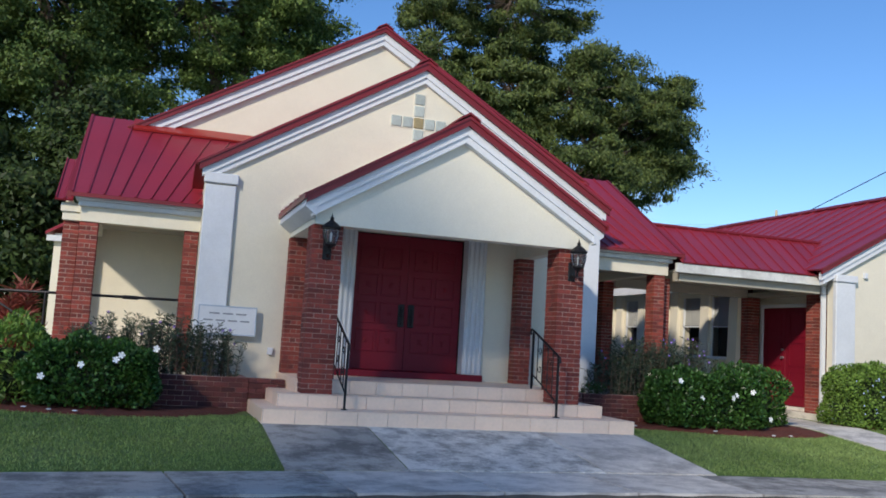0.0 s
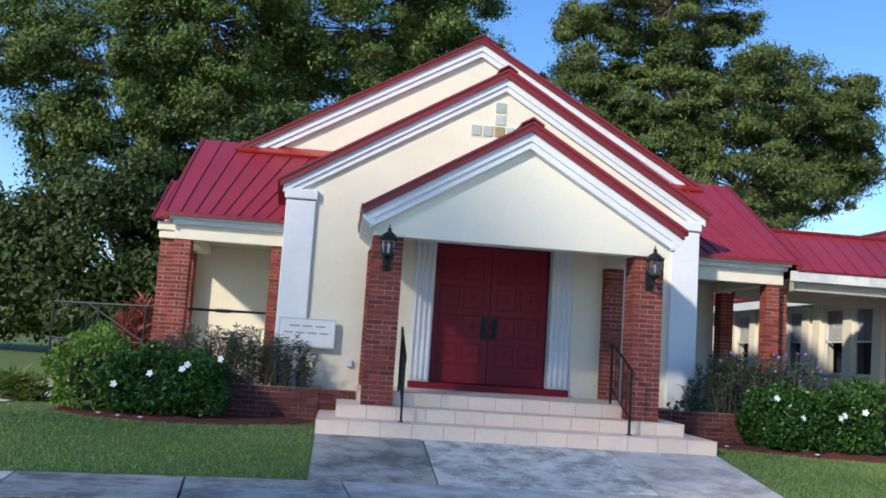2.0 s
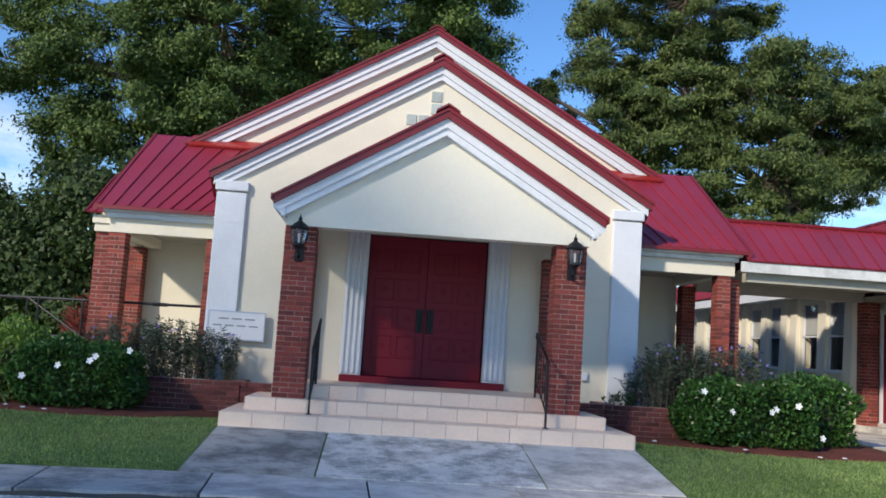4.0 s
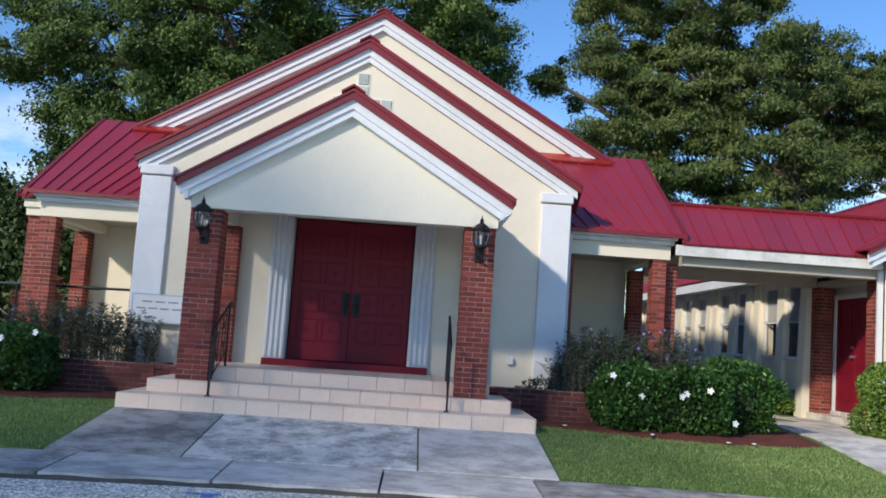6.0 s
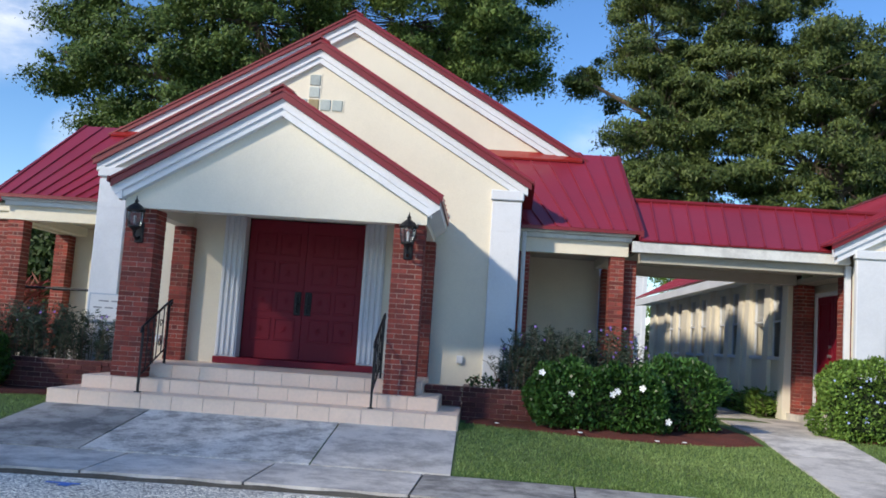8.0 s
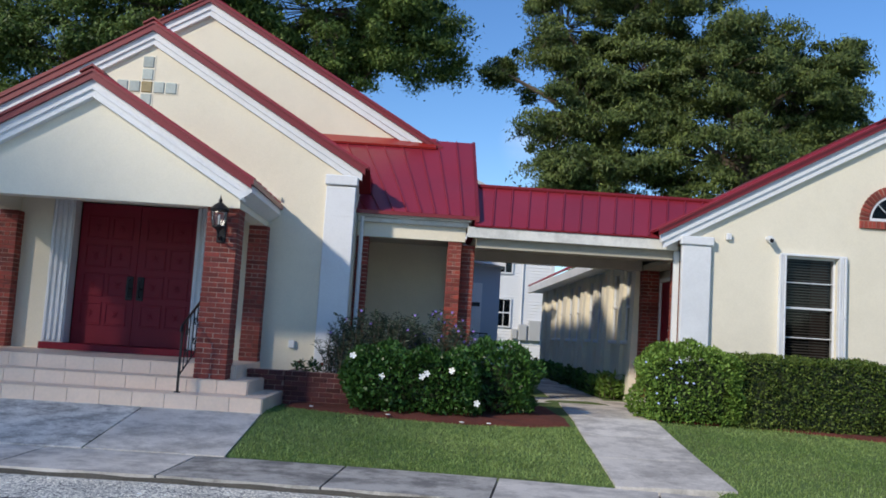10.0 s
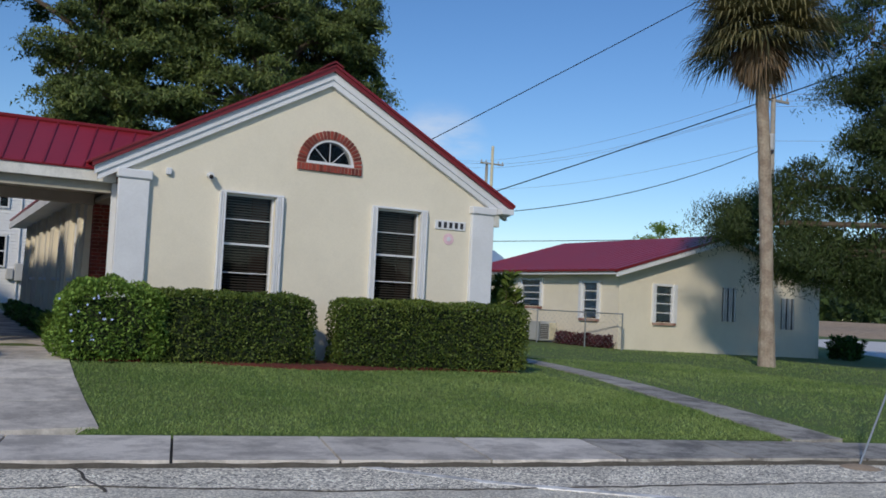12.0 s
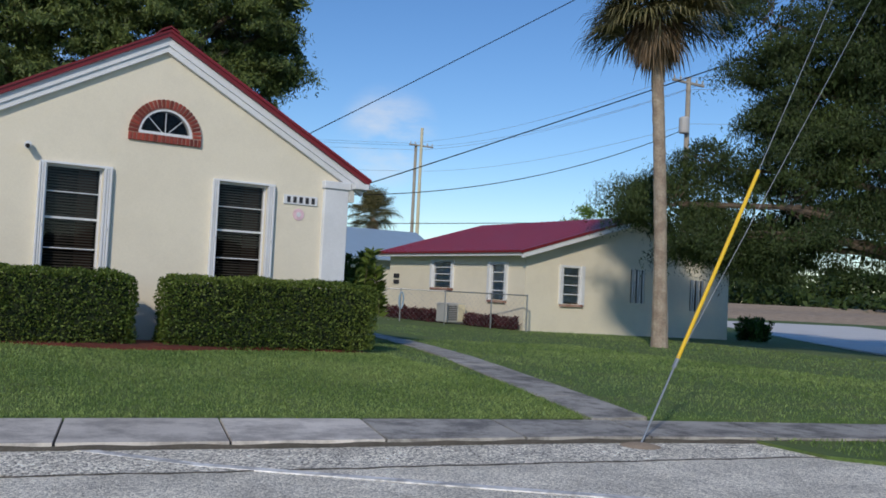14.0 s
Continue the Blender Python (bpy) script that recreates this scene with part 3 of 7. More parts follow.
# glass-block cross set in the middle gable
cross = new("glass_block_cross")
cross.parent = church
BS = 0.193
blocks = [(i, 0) for i in (-2, -1, 0, 1, 2)] + [(0, 1), (0, 2), (0, -1), (0, -2)]
for i, j in blocks:
    x, z = 4.79 + i * BS, 5.025 + j * 0.203
    bm = boxes((x - BS / 2 + 0.010, 14.115, z - 0.090, x + BS / 2 - 0.010, 14.20, z + 0.090), bevel=0.012)
    part("glass_block", bm, AMBER_GLASS if (i, j) == (0, 0) else BLOCK_GLASS, cross)
bm = boxes((4.79 - 2.5 * BS - 0.01, 14.132, 4.92, 4.79 + 2.5 * BS + 0.01, 14.16, 5.13), (4.79 - 0.105, 14.131, 4.50, 4.79 + 0.105, 14.16, 5.54))
part("joint_frame", bm, PORCH_STUCCO, cross)

# porch: gable, soffit, side beams, roof
gable_wall(church, 2.80, 6.90, CX, 2.893, 3.05, 4.40, 11.895, 12.15, PORCH_STUCCO)
part("porch_beam", boxes((2.80, 12.15, 2.90, 3.02, 14.25, 3.16)), PORCH_STUCCO, church)
part("porch_beam", boxes((6.68, 12.15, 2.90, 6.90, 14.25, 3.16)), PORCH_STUCCO, church)
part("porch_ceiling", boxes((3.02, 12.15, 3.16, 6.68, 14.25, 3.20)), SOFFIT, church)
gable_trim(church, CX, 4.58, 2.215, 0.600, 11.70, red=0.11, white=0.225, depth=0.20)
gable_roof(church, CX, 4.61, 2.255, 0.600, 11.71, 14.27, 6)
for s in (-1, 1):
    bm = bmesh.new()
    x = CX + s * 2.06
    prism(bm, [(x, 2.98), (x + s * 0.16, 3.10), (x + s * 0.16, 3.22), (x, 3.26)], "y", 11.76, 14.25)
    part("eave_box", bm, WHITE, church)
    part("eave_drip", boxes((min(x + s * 0.165, x + s * 0.19), 11.66, 3.19, max(x + s * 0.165, x + s * 0.19), 14.25, 3.27)), RED_TRIM, church)
    bm = bmesh.new()
    chevron_low = 4.62 - 0.6 * 2.2
    prism(bm, [(CX + s * 2.22, chevron_low + 0.03), (CX, 4.68), (CX, 4.74), (CX + s * 2.22, chevron_low + 0.09)], "y", 14.09, 14.138)
    part("wall_flashing", bm, PORCH_STUCCO, church)

# double doors with raised panels
door = new("double_door")
door.parent = church
door["label"] = "closed red double doors with raised square panels"
for s in (0, 1):
    x0 = 3.90 + s * 0.94
    x1 = x0 + 0.935
    leaf = part("door_leaf", boxes((x0, 14.34, 0.91, x1, 14.40, 3.13), bevel=0.004), DOOR_RED, door)
    for r in range(4):
        for c in range(2):
            px, pz = x0 + 0.10 + c * 0.39, 1.20 + r * 0.455
            bm = boxes((px, 14.325, pz, px + 0.345, 14.342, pz + 0.035), (px, 14.325, pz + 0.335, px + 0.345, 14.342, pz + 0.37),
                       (px, 14.325, pz + 0.035, px + 0.035, 14.342, pz + 0.335), (px + 0.31, 14.325, pz + 0.035, px + 0.345, 14.342, pz + 0.335), bevel=0.006)
            mid = Vector((px + 0.1725, 14.335, pz + 0.185))
            for k in range(8):
                a = k * math.pi / 4
                d = Vector((math.cos(a), 0, math.sin(a))) * (0.085 if k % 2 == 0 else 0.105)
                tube(bm, [mid, mid + d * 0.8], [0.010, 0.004], 6)
            part("door_panel", bm, DOOR_RED, leaf)
    hx = 4.84 + (-0.085 if s == 0 else 0.085)
    bm = boxes((hx - 0.055, 14.318, 1.62, hx + 0.055, 14.34, 2.00), bevel=0.01)
    tube(bm, [(hx, 14.32, 1.95), (hx, 14.25, 1.92), (hx, 14.25, 1.70), (hx, 14.32, 1.67)], 0.014)
    lathe(bm, [(0.03, 0), (0.036, 0.02), (0.03, 0.04)], (hx, 14.30, 1.78), 10)
    part("door_handle", bm, IRON, leaf, "black iron pull handle with back plate")
part("door_sill", boxes((3.56, 13.97, PORCH_Z + 0.002, 6.12, 14.34, 0.905), bevel=0.006), DOOR_RED, door, "red painted sill board")
# black sheet behind the doors in place of an unlit interior
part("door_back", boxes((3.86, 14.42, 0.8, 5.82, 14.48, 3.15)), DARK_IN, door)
for x0, x1 in ((3.55, 3.885), (5.795, 6.13)):
    bm = boxes((x0, 14.09, 0.905, x1, 14.34, 3.16), bevel=0.005)
    for k in range(4):
        c = x0 + (x1 - x0) * (k + 0.5) / 4
        box(bm, c - 0.026, 14.06, 0.93, c + 0.026, 14.092, 3.15, bevel=0.012)
    part("fluted_casing", bm, WHITE, door, "white fluted door casing")
part("head_casing", boxes((3.55, 14.09, 3.16, 6.13, 14.3, 3.2)), WHITE, door)

# steps and porch floor, faced with tiles
steps = thing("porch_steps", "three beige tiled porch steps up to the doors", "steps")
part("bottom_step", boxes((2.24, 11.40, -0.05, 7.48, 14.22, T1 - 0.012)), GROUT, steps)
part("middle_step", boxes((2.48, 11.85, T1 - 0.02, 7.20, 14.22, T2 - 0.012)), GROUT, steps)
part("porch_floor", boxes((2.76, 12.30, T2 - 0.02, 6.94, 14.20, PORCH_Z - 0.012)), GROUT, steps)


def tile_rows(x0, x1, y_front, y_back, z_low, z_top, count, depth=0.42):
    """Riser and tread tiles of one step."""
    w = (x1 - x0) / count
    for i in range(count):
        a, b = x0 + i * w + 0.0035, x0 + (i + 1) * w - 0.0035
        part("riser_tile", boxes((a, y_front - 0.012, z_low, b, y_front + 0.004, z_top - 0.006), bevel=0.002), TILE, steps)
        y = y_front - 0.012
        while y < y_back - 0.05:
            e = min(y + depth, y_back)
            part("tread_tile", boxes((a, y, z_top - 0.012, b, e - 0.007, z_top), bevel=0.002), TILE, steps)
            y += depth


tile_rows(2.24, 7.48, 11.40, 11.85, 0.20, T1, 13, 0.45)
tile_rows(2.48, 7.20, 11.85, 12.30, T1, T2, 12, 0.45)
tile_rows(2.76, 6.94, 12.30, 14.18, T2, PORCH_Z, 11, 0.47)
for x, a in ((2.24, 11.40), (7.48, 11.40), (2.48, 11.85), (7.20, 11.85), (2.76, 12.30), (6.94, 12.30)):
    s = -1 if x < CX else 1
    lo, hi = (0.15, T1) if a < 11.6 else (T1, T2) if a < 12 else (T2, PORCH_Z)
    for k in range(6):
        y = a + 0.45 * k
        if y > 13.9:
            continue
        part("side_tile", boxes((min(x, x + s * 0.012), y + 0.004, lo, max(x, x + s * 0.012), y + 0.446, hi - 0.006)), TILE, steps)
for x0, x1, y0, z in ((2.24, 2.48, 11.87, T1), (7.20, 7.48, 11.87, T1), (2.48, 2.76, 12.32, T2), (6.94, 7.20, 12.32, T2)):
    for k in range(4):
        part("tread_tile", boxes((x0 + 0.003, y0 + 0.45 * k, z - 0.012, x1 - 0.003, y0 + 0.445 + 0.45 * k, z)), TILE, steps)

# brick piers of the porch
brick_pier(church, 2.79, 3.21, 11.97, 12.38, T2, 2.90, "fblr", label="red brick porch column")
brick_pier(church, 6.46, 6.88, 11.97, 12.38, T2, 2.90, "fblr", label="red brick porch column")
brick_pier(church, 2.79, 3.08, 13.92, 14.25, PORCH_Z, 2.90, "flr", label="red brick half column on the wall")
brick_pier(church, 6.64, 6.93, 13.92, 14.25, PORCH_Z, 2.90, "flr", label="red brick half column on the wall")


# ---- side wings with open galleries ----
def wing(s):
    """One gallery wing: s -1 at the church's near end, +1 at the breezeway end."""
    def X(d):
        return CX + s * d
    inner, outer = 3.40, 5.19

    def bx(a, y0, z0, b, y1, z1):
        return (min(X(a), X(b)), y0, z0, max(X(a), X(b)), y1, z1)
    part("gallery_beam", boxes(bx(inner, 14.72, 2.93, outer, 14.95, 3.20)), STUCCO, church)
    part("gallery_side_beam", boxes(bx(outer - 0.22, 14.95, 2.94, outer, 17.3, 3.22)), STUCCO, church)
    part("cornice", boxes(bx(inner, 14.63, 3.16, outer + 0.04, 14.80, 3.24), bx(inner, 14.56, 3.235, outer + 0.08, 14.80, 3.31), bevel=0.012), WHITE if s < 0 else GUTTER, church)
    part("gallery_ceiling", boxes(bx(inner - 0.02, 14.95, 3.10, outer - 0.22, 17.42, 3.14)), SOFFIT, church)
    part("gallery_back_wall", boxes(bx(inner - 0.4, 17.42, -0.1, outer + (0.15 if s < 0 else -0.1), 17.6, 3.6)), STUCCO, church)
    part("gallery_floor", boxes(bx(inner - 0.1, 14.80, 0.0, outer, 17.42, 0.72)), CONCRETE, church)
    roof = new("wing_roof")
    roof.parent = church
    e0, e1 = X(inner - 0.1), X(outer + 0.14)
    r0, r1 = X(2.0), X(outer + 0.19)
    roof_panels(roof, (min(e0, e1), 14.48, 3.335), (max(e0, e1), 14.48, 3.335), (max(r0, r1), 17.58, 5.21), (min(r0, r1), 17.58, 5.21), 9)
    roof_panels(roof, (min(e0, e1), 20.7, 3.335), (max(e0, e1), 20.7, 3.335), (max(r0, r1), 17.60, 5.21), (min(r0, r1), 17.60, 5.21), 6)
    bm = boxes(bx(inner - 0.1, 14.47, 3.275, outer + 0.14, 14.50, 3.33))
    part("eave_edge", bm, RED_TRIM, roof)
    bm = bmesh.new()
    prism(bm, [(14.5, 3.29), (17.59, 5.17), (20.68, 3.29)], "x", X(outer + 0.02), X(outer + 0.10))
    part("wing_gable", bm, STUCCO, church)
    bm = bmesh.new()
    prism(bm, [(14.47, 3.345), (17.59, 5.235), (17.59, 5.12), (14.47, 3.24)], "x", X(outer + 0.14), X(outer + 0.20))
    prism(bm, [(20.7, 3.345), (17.59, 5.235), (17.59, 5.12), (20.7, 3.24)], "x", X(outer + 0.14), X(outer + 0.20))
    part("rake_edge", bm, RED_TRIM, roof)
    # bright flashing skirt under the nave gable
    bm = bmesh.new()
    prism(bm, [(17.10, 4.94), (17.52, 5.19), (17.52, 5.24), (17.08, 4.975)], "x", X(1.9), X(4.62))
    part("skirt_flashing", bm, FLASH, roof)
    bm = bmesh.new()
    k0 = inner + 0.18
    prism(bm, [(14.2, 3.93), (14.2, 3.98), (14.75, 3.72), (14.75, 3.62)], "x", X(inner - 0.02), X(k0))
    part("eave_kick", bm, RED_TRIM, roof)


wing(-1)
wing(1)
brick_pier(church, -0.34, -0.07, 14.74, 15.03, 0.3, 2.93, "flr", label="red brick gallery column")
brick_pier(church, -0.58, -0.35, 14.86, 15.14, 0.3, 2.93, "fl", label="red brick gallery column")
brick_pier(church, 1.22, 1.44, 14.76, 15.00, 0.72, 2.93, "fl", label="red brick half column")
brick_pier(church, -0.64, -0.38, 17.08, 17.40, 0.72, 2.93, "flr", label="red brick gallery column")
brick_pier(church, 9.76, 9.99, 14.74, 15.03, 0.3, 2.93, "flr", label="red brick gallery column")
brick_pier(church, 10.0, 10.22, 14.92, 15.20, 0.3, 2.90, "fr", label="red brick gallery column")
brick_pier(church, 8.25, 8.45, 14.80, 15.02, 0.72, 2.93, "fr", label="red brick half column")
brick_pier(church, 9.95, 10.21, 17.08, 17.40, 0.72, 2.93, "flr", label="red brick gallery column")
# low stepped roof beside the near wing, and the nave wing further back
low = new("low_roof")
low.parent = church
roof_panels(low, (-0.72, 14.66, 3.24), (-0.46, 14.66, 3.24), (-0.46, 16.1, 4.10), (-0.74, 16.1, 4.10), 2)
part("low_cornice", boxes((-0.63, 14.76, 3.06, -0.34, 15.2, 3.20), (-0.60, 14.80, 2.93, -0.34, 15.2, 3.07), bevel=0.01), STUCCO, church)
part("low_gable", boxes((-0.60, 15.14, 2.93, -0.50, 17.4, 3.3)), STUCCO, church)
part("rear_wing_wall", boxes((-1.55, 24.0, -0.1, 0.62, 30.0, 3.55)), PORCH_STUCCO, church)
bm = bmesh.new()
prism(bm, [(-1.75, 3.48), (0.62, 5.0), (0.62, 5.08), (-1.75, 3.56)], "y", 23.8, 30.2)
part("rear_wing_roof", bm, ROOF, church)
part("rear_wing_trim", boxes((-1.72, 23.84, 3.34, 0.6, 23.98, 3.48)), WHITE, church)

# downspout and gutter on the breezeway side
bm = bar([(8.33, 14.62, 3.25), (8.33, 14.62, 0.35)], 0.035)
part("downspout", bm, WHITE, church)
part("wall_box", boxes((7.36, 14.08, 1.04, 7.46, 14.14, 1.16), bevel=0.008), WHITE, church)
part("wall_box", boxes((2.58, 14.08, 1.06, 2.67, 14.14, 1.17), bevel=0.008), WHITE, church)

# ---- breezeway ----
breeze = thing("breezeway", "red metal roofed breezeway with a white fascia between the two buildings", "covered walkway")
broof = new("roof")
broof.parent = breeze
roof_panels(broof, (10.16, 14.42, 3.19), (14.4, 14.42, 3.19), (14.9, 15.85, 4.04), (10.25, 15.85, 4.04), 15)
roof_panels(broof, (10.16, 17.3, 3.19), (14.4, 17.3, 3.19), (14.9, 15.87, 4.04), (10.25, 15.87, 4.04), 10)
bm = bmesh.new()
tube(bm, [(10.2, 15.86, 4.06), (14.9, 15.86, 4.06)], 0.05, 6)
part("ridge_cap", bm, RED_TRIM, broof)
part("fascia_board", boxes((10.06, 14.46, 2.99, 13.50, 14.52, 3.165), bevel=0.006), GUTTER, breeze, "white weathered fascia board")
# beams and ceiling carry the under-roof shade in their colour
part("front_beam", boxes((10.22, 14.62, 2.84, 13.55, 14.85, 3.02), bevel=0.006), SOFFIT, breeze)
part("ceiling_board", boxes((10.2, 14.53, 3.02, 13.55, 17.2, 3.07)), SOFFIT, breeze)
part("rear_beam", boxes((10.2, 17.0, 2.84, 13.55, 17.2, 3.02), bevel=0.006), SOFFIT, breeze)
part("post", boxes((13.46, 14.535, 0.3, 13.55, 14.60, 2.99), bevel=0.006), WHITE, breeze)

# ---- annex ----
AX = 16.92
annex = thing("annex", "cream stucco annex with white gable trim and red metal roof", "building")
WINS = [(15.20, 16.04), (17.93, 18.80)]
gable_wall(annex, 13.56, 20.34, AX, -0.2, 3.15, 5.16, 14.30, 14.52, STUCCO, holes=[(a, b, 1.22, 3.00) for a, b in WINS] + [(16.51, 17.45, 3.64, 4.13)])
gable_trim(annex, AX, 5.37, 3.825, 0.547, 14.13, red=0.095, white=0.24, depth=0.18)
aroof = new("roof")
aroof.parent = annex
lowz = 5.395 - 0.547 * 3.86
roof_panels(aroof, (AX - 3.86, 31.6, lowz), (AX - 3.86, 14.14, lowz), (AX, 14.14, 5.395), (AX, 31.6, 5.395), 38)
roof_panels(aroof, (AX + 3.86, 14.14, lowz), (AX + 3.86, 31.6, lowz), (AX, 31.6, 5.395), (AX, 14.14, 5.395), 20)
bm = bmesh.new()
chevron(bm, AX, 5.455, 0.15, 0.547, 0.0, 0.03, 14.11, 31.6)
part("ridge_cap", bm, RED_TRIM, aroof)
part("side_wall", boxes((20.12, 14.52, -0.2, 20.34, 31.2, 3.2)), STUCCO, annex)
gable_wall(annex, 13.56, 20.34, AX, -0.2, 3.15, 5.16, 31.2, 31.4, STUCCO)
for x0, x1 in ((13.50, 13.97), (19.88, 20.36)):
    part("pilaster", boxes((x0, 14.21, -0.1, x1, 14.31, 3.07), bevel=0.012), WHITE, annex, "white painted corner pilaster")
    part("pilaster_cap", boxes((x0 - 0.03, 14.17, 3.07, x1 + 0.03, 14.31, 3.21), bevel=0.014), WHITE, annex)
part("eave_box", boxes((20.40, 14.0, 3.10, 20.66, 31.3, 3.20)), WHITE, annex)
part("downspout_head", boxes((20.36, 14.2, 2.86, 20.47, 14.32, 3.1)), GUTTER, annex)


def annex_window(x0, x1):
    w = new("window")
    w.parent = annex
    w["label"] = "dark sash window with blinds and folded white storm shutters"
    zb, zt = 1.22, 3.00
    part("window_frame", boxes((x0, 14.36, zb, x0 + 0.03, 14.44, zt), (x1 - 0.03, 14.36, zb, x1, 14.44, zt),
                               (x0 + 0.03, 14.36, zt - 0.03, x1 - 0.03, 14.44, zt), (x0 + 0.03, 14.36, zb, x1 - 0.03, 14.44, zb + 0.04)), WHITE, w)
    for z, h in ((2.585, 0.016), (2.175, 0.035), (1.70, 0.016)):
        part("glazing_bar", boxes((x0 + 0.03, 14.365, z - h / 2, x1 - 0.03, 14.405, z + h / 2), bevel=0.003), WHITE, w)
    zs = [zb + 0.04, 1.692, 1.708, 2.158, 2.192, 2.577, 2.593, zt - 0.03]
    for a, b in zip(zs[::2], zs[1::2]):
        p = part("pane", boxes((x0 + 0.03, 14.384, a, x1 - 0.03, 14.388, b)), GLASS, w)
        p.visible_shadow = False
    z = zb + 0.06
    while z < zt - 0.05:
        m = Matrix.Translation(((x0 + x1) / 2, 14.445, z)) @ Matrix.Rotation(radians(28), 4, "X")
        bm = bmesh.new()
        box(bm, -(x1 - x0) / 2 + 0.05, -0.018, -0.001, (x1 - x0) / 2 - 0.05, 0.018, 0.001, m=m)
        part("blind_slat", bm, BLIND, w)
        z += 0.045
    # black sheet behind the blinds, painted as the room's darkness
    part("room_shade_sheet", boxes((x0 - 0.2, 14.9, zb - 0.2, x1 + 0.2, 14.95, zt + 0.1)), DARK_IN, w)
    part("curtain", boxes((x1 - 0.32, 14.52, zb, x1 - 0.06, 14.56, zt)), CURTAIN, w)
    part("shutter_track", boxes((x0 - 0.10, 14.235, 3.0, x1 + 0.14, 14.30, 3.04), bevel=0.006), WHITE, w)
    for a, b in ((x0 - 0.115, x0 - 0.005), (x1 + 0.005, x1 + 0.135)):
        bm = bmesh.new()
        n = 3
        for k in range(n):
            p, q = a + (b - a) * k / n, a + (b - a) * (k + 1) / n
            box(bm, p + 0.003, 14.215 + 0.012 * (k % 2), 1.16, q - 0.003, 14.30, 3.0, bevel=0.006)
        tube(bm, [((a + b) / 2 + 0.02, 14.22, 2.02), ((a + b) / 2 + 0.02, 14.20, 2.06)], 0.012)
        part("storm_shutter", bm, WHITE, w, "white folded accordion shutter")


for a, b in WINS:
    annex_window(a, b)

# half-round window with a brick surround
lunette = new("half_round_window")
lunette.parent = annex
LX, LZ = 16.98, 3.655


def arc(r, a):
    return LX + r * math.cos(a), LZ + r * math.sin(a)


bm = bmesh.new()
N = 24
for k in range(N):
    a, b = math.pi * k / N, math.pi * (k + 1) / N
    prism(bm, [arc(0.44, a), arc(0.44, b), arc(0.405, b), arc(0.405, a)], "y", 14.27, 14.40)
box(bm, LX - 0.44, 14.26, LZ, LX + 0.44, 14.40, LZ + 0.045)
part("window_frame", bm, WHITE, lunette)
for k in (1, 2, 3):
    a = math.pi * k / 4
    p, q = arc(0.05, a), arc(0.40, a)
    bm = bmesh.new()
    tube(bm, [(p[0], 14.31, p[1]), (q[0], 14.31, q[1])], 0.0065, 6)
    part("glazing_bar", bm, WHITE, lunette)
bm = bmesh.new()
for k in range(N):
    a, b = math.pi * k / N, math.pi * (k + 1) / N
    prism(bm, [(LX, LZ), arc(0.41, a), arc(0.41, b)], "y", 14.325, 14.33)
pane = part("pane", bm, GLASS, lunette)
pane.visible_shadow = False
# same painted darkness behind the half-round pane
part("room_shade_sheet", boxes((16.2, 15.2, 3.4, 17.8, 15.25, 4.4)), DARK_IN, lunette)
bm = bmesh.new()
for k in range(N):
    a, b = math.pi * k / N, math.pi * (k + 1) / N
    prism(bm, [arc(0.43, a), arc(0.43, b), arc(0.74, b), arc(0.74, a)], "y", 14.302, 14.45)
part("reveal", bm, STUCCO, lunette)
surround = new("brick_surround")
surround.parent = lunette
for k in range(25):
    a = math.pi * (k + 0.5) / 25
    bm = bmesh.new()
    m = Matrix.Translation((LX + 0.525 * math.cos(a), 14.285, LZ + 0.525 * math.sin(a))) @ Matrix.Rotation(-a, 4, "Y")
    box(bm, -0.072, -0.035, -0.0235, 0.072, 0.035, 0.0235, bevel=0.004, m=m)
    part("brick", bm, BRICK, surround)
for k in range(18):
    x = LX - 0.6 + 1.2 * (k + 0.5) / 18
    part("brick", boxes((x - 0.026, 14.25, LZ - 0.125, x + 0.026, 14.32, LZ - 0.008), bevel=0.004), BRICK, surround)
bm = bmesh.new()
for k in range(N):
    a, b = math.pi * k / N, math.pi * (k + 1) / N
    prism(bm, [arc(0.44, a), arc(0.44, b), arc(0.59, b), arc(0.59, a)], "y", 14.262, 14.305)
box(bm, LX - 0.59, 14.262, LZ - 0.118, LX + 0.59, 14.305, LZ)
part("mortar_bed", bm, MORTAR, surround)

# long side wall of the annex with buttress piers and sash windows
PAIRS = [(17.55, 19.62), (20.55, 22.45), (23.4, 25.5), (26.2, 28.2)]
holes = []
for a, b in PAIRS:
    mid = (a + b) / 2
    holes += [(a + 0.05, mid - 0.22), (mid + 0.22, b - 0.05)]
y = 17.33
for a, b in holes:
    part("wall_pier", boxes((13.56, y, -0.1, 13.76, a, 3.25)), STUCCO, annex)
    part("wall_apron", boxes((13.56, a, -0.1, 13.76, b, 1.50)), STUCCO, annex)
    part("wall_head", boxes((13.56, a, 2.90, 13.76, b, 3.25)), STUCCO, annex)
    y = b
part("wall_pier", boxes((13.56, y, -0.1, 13.76, 31.2, 3.25)), STUCCO, annex)
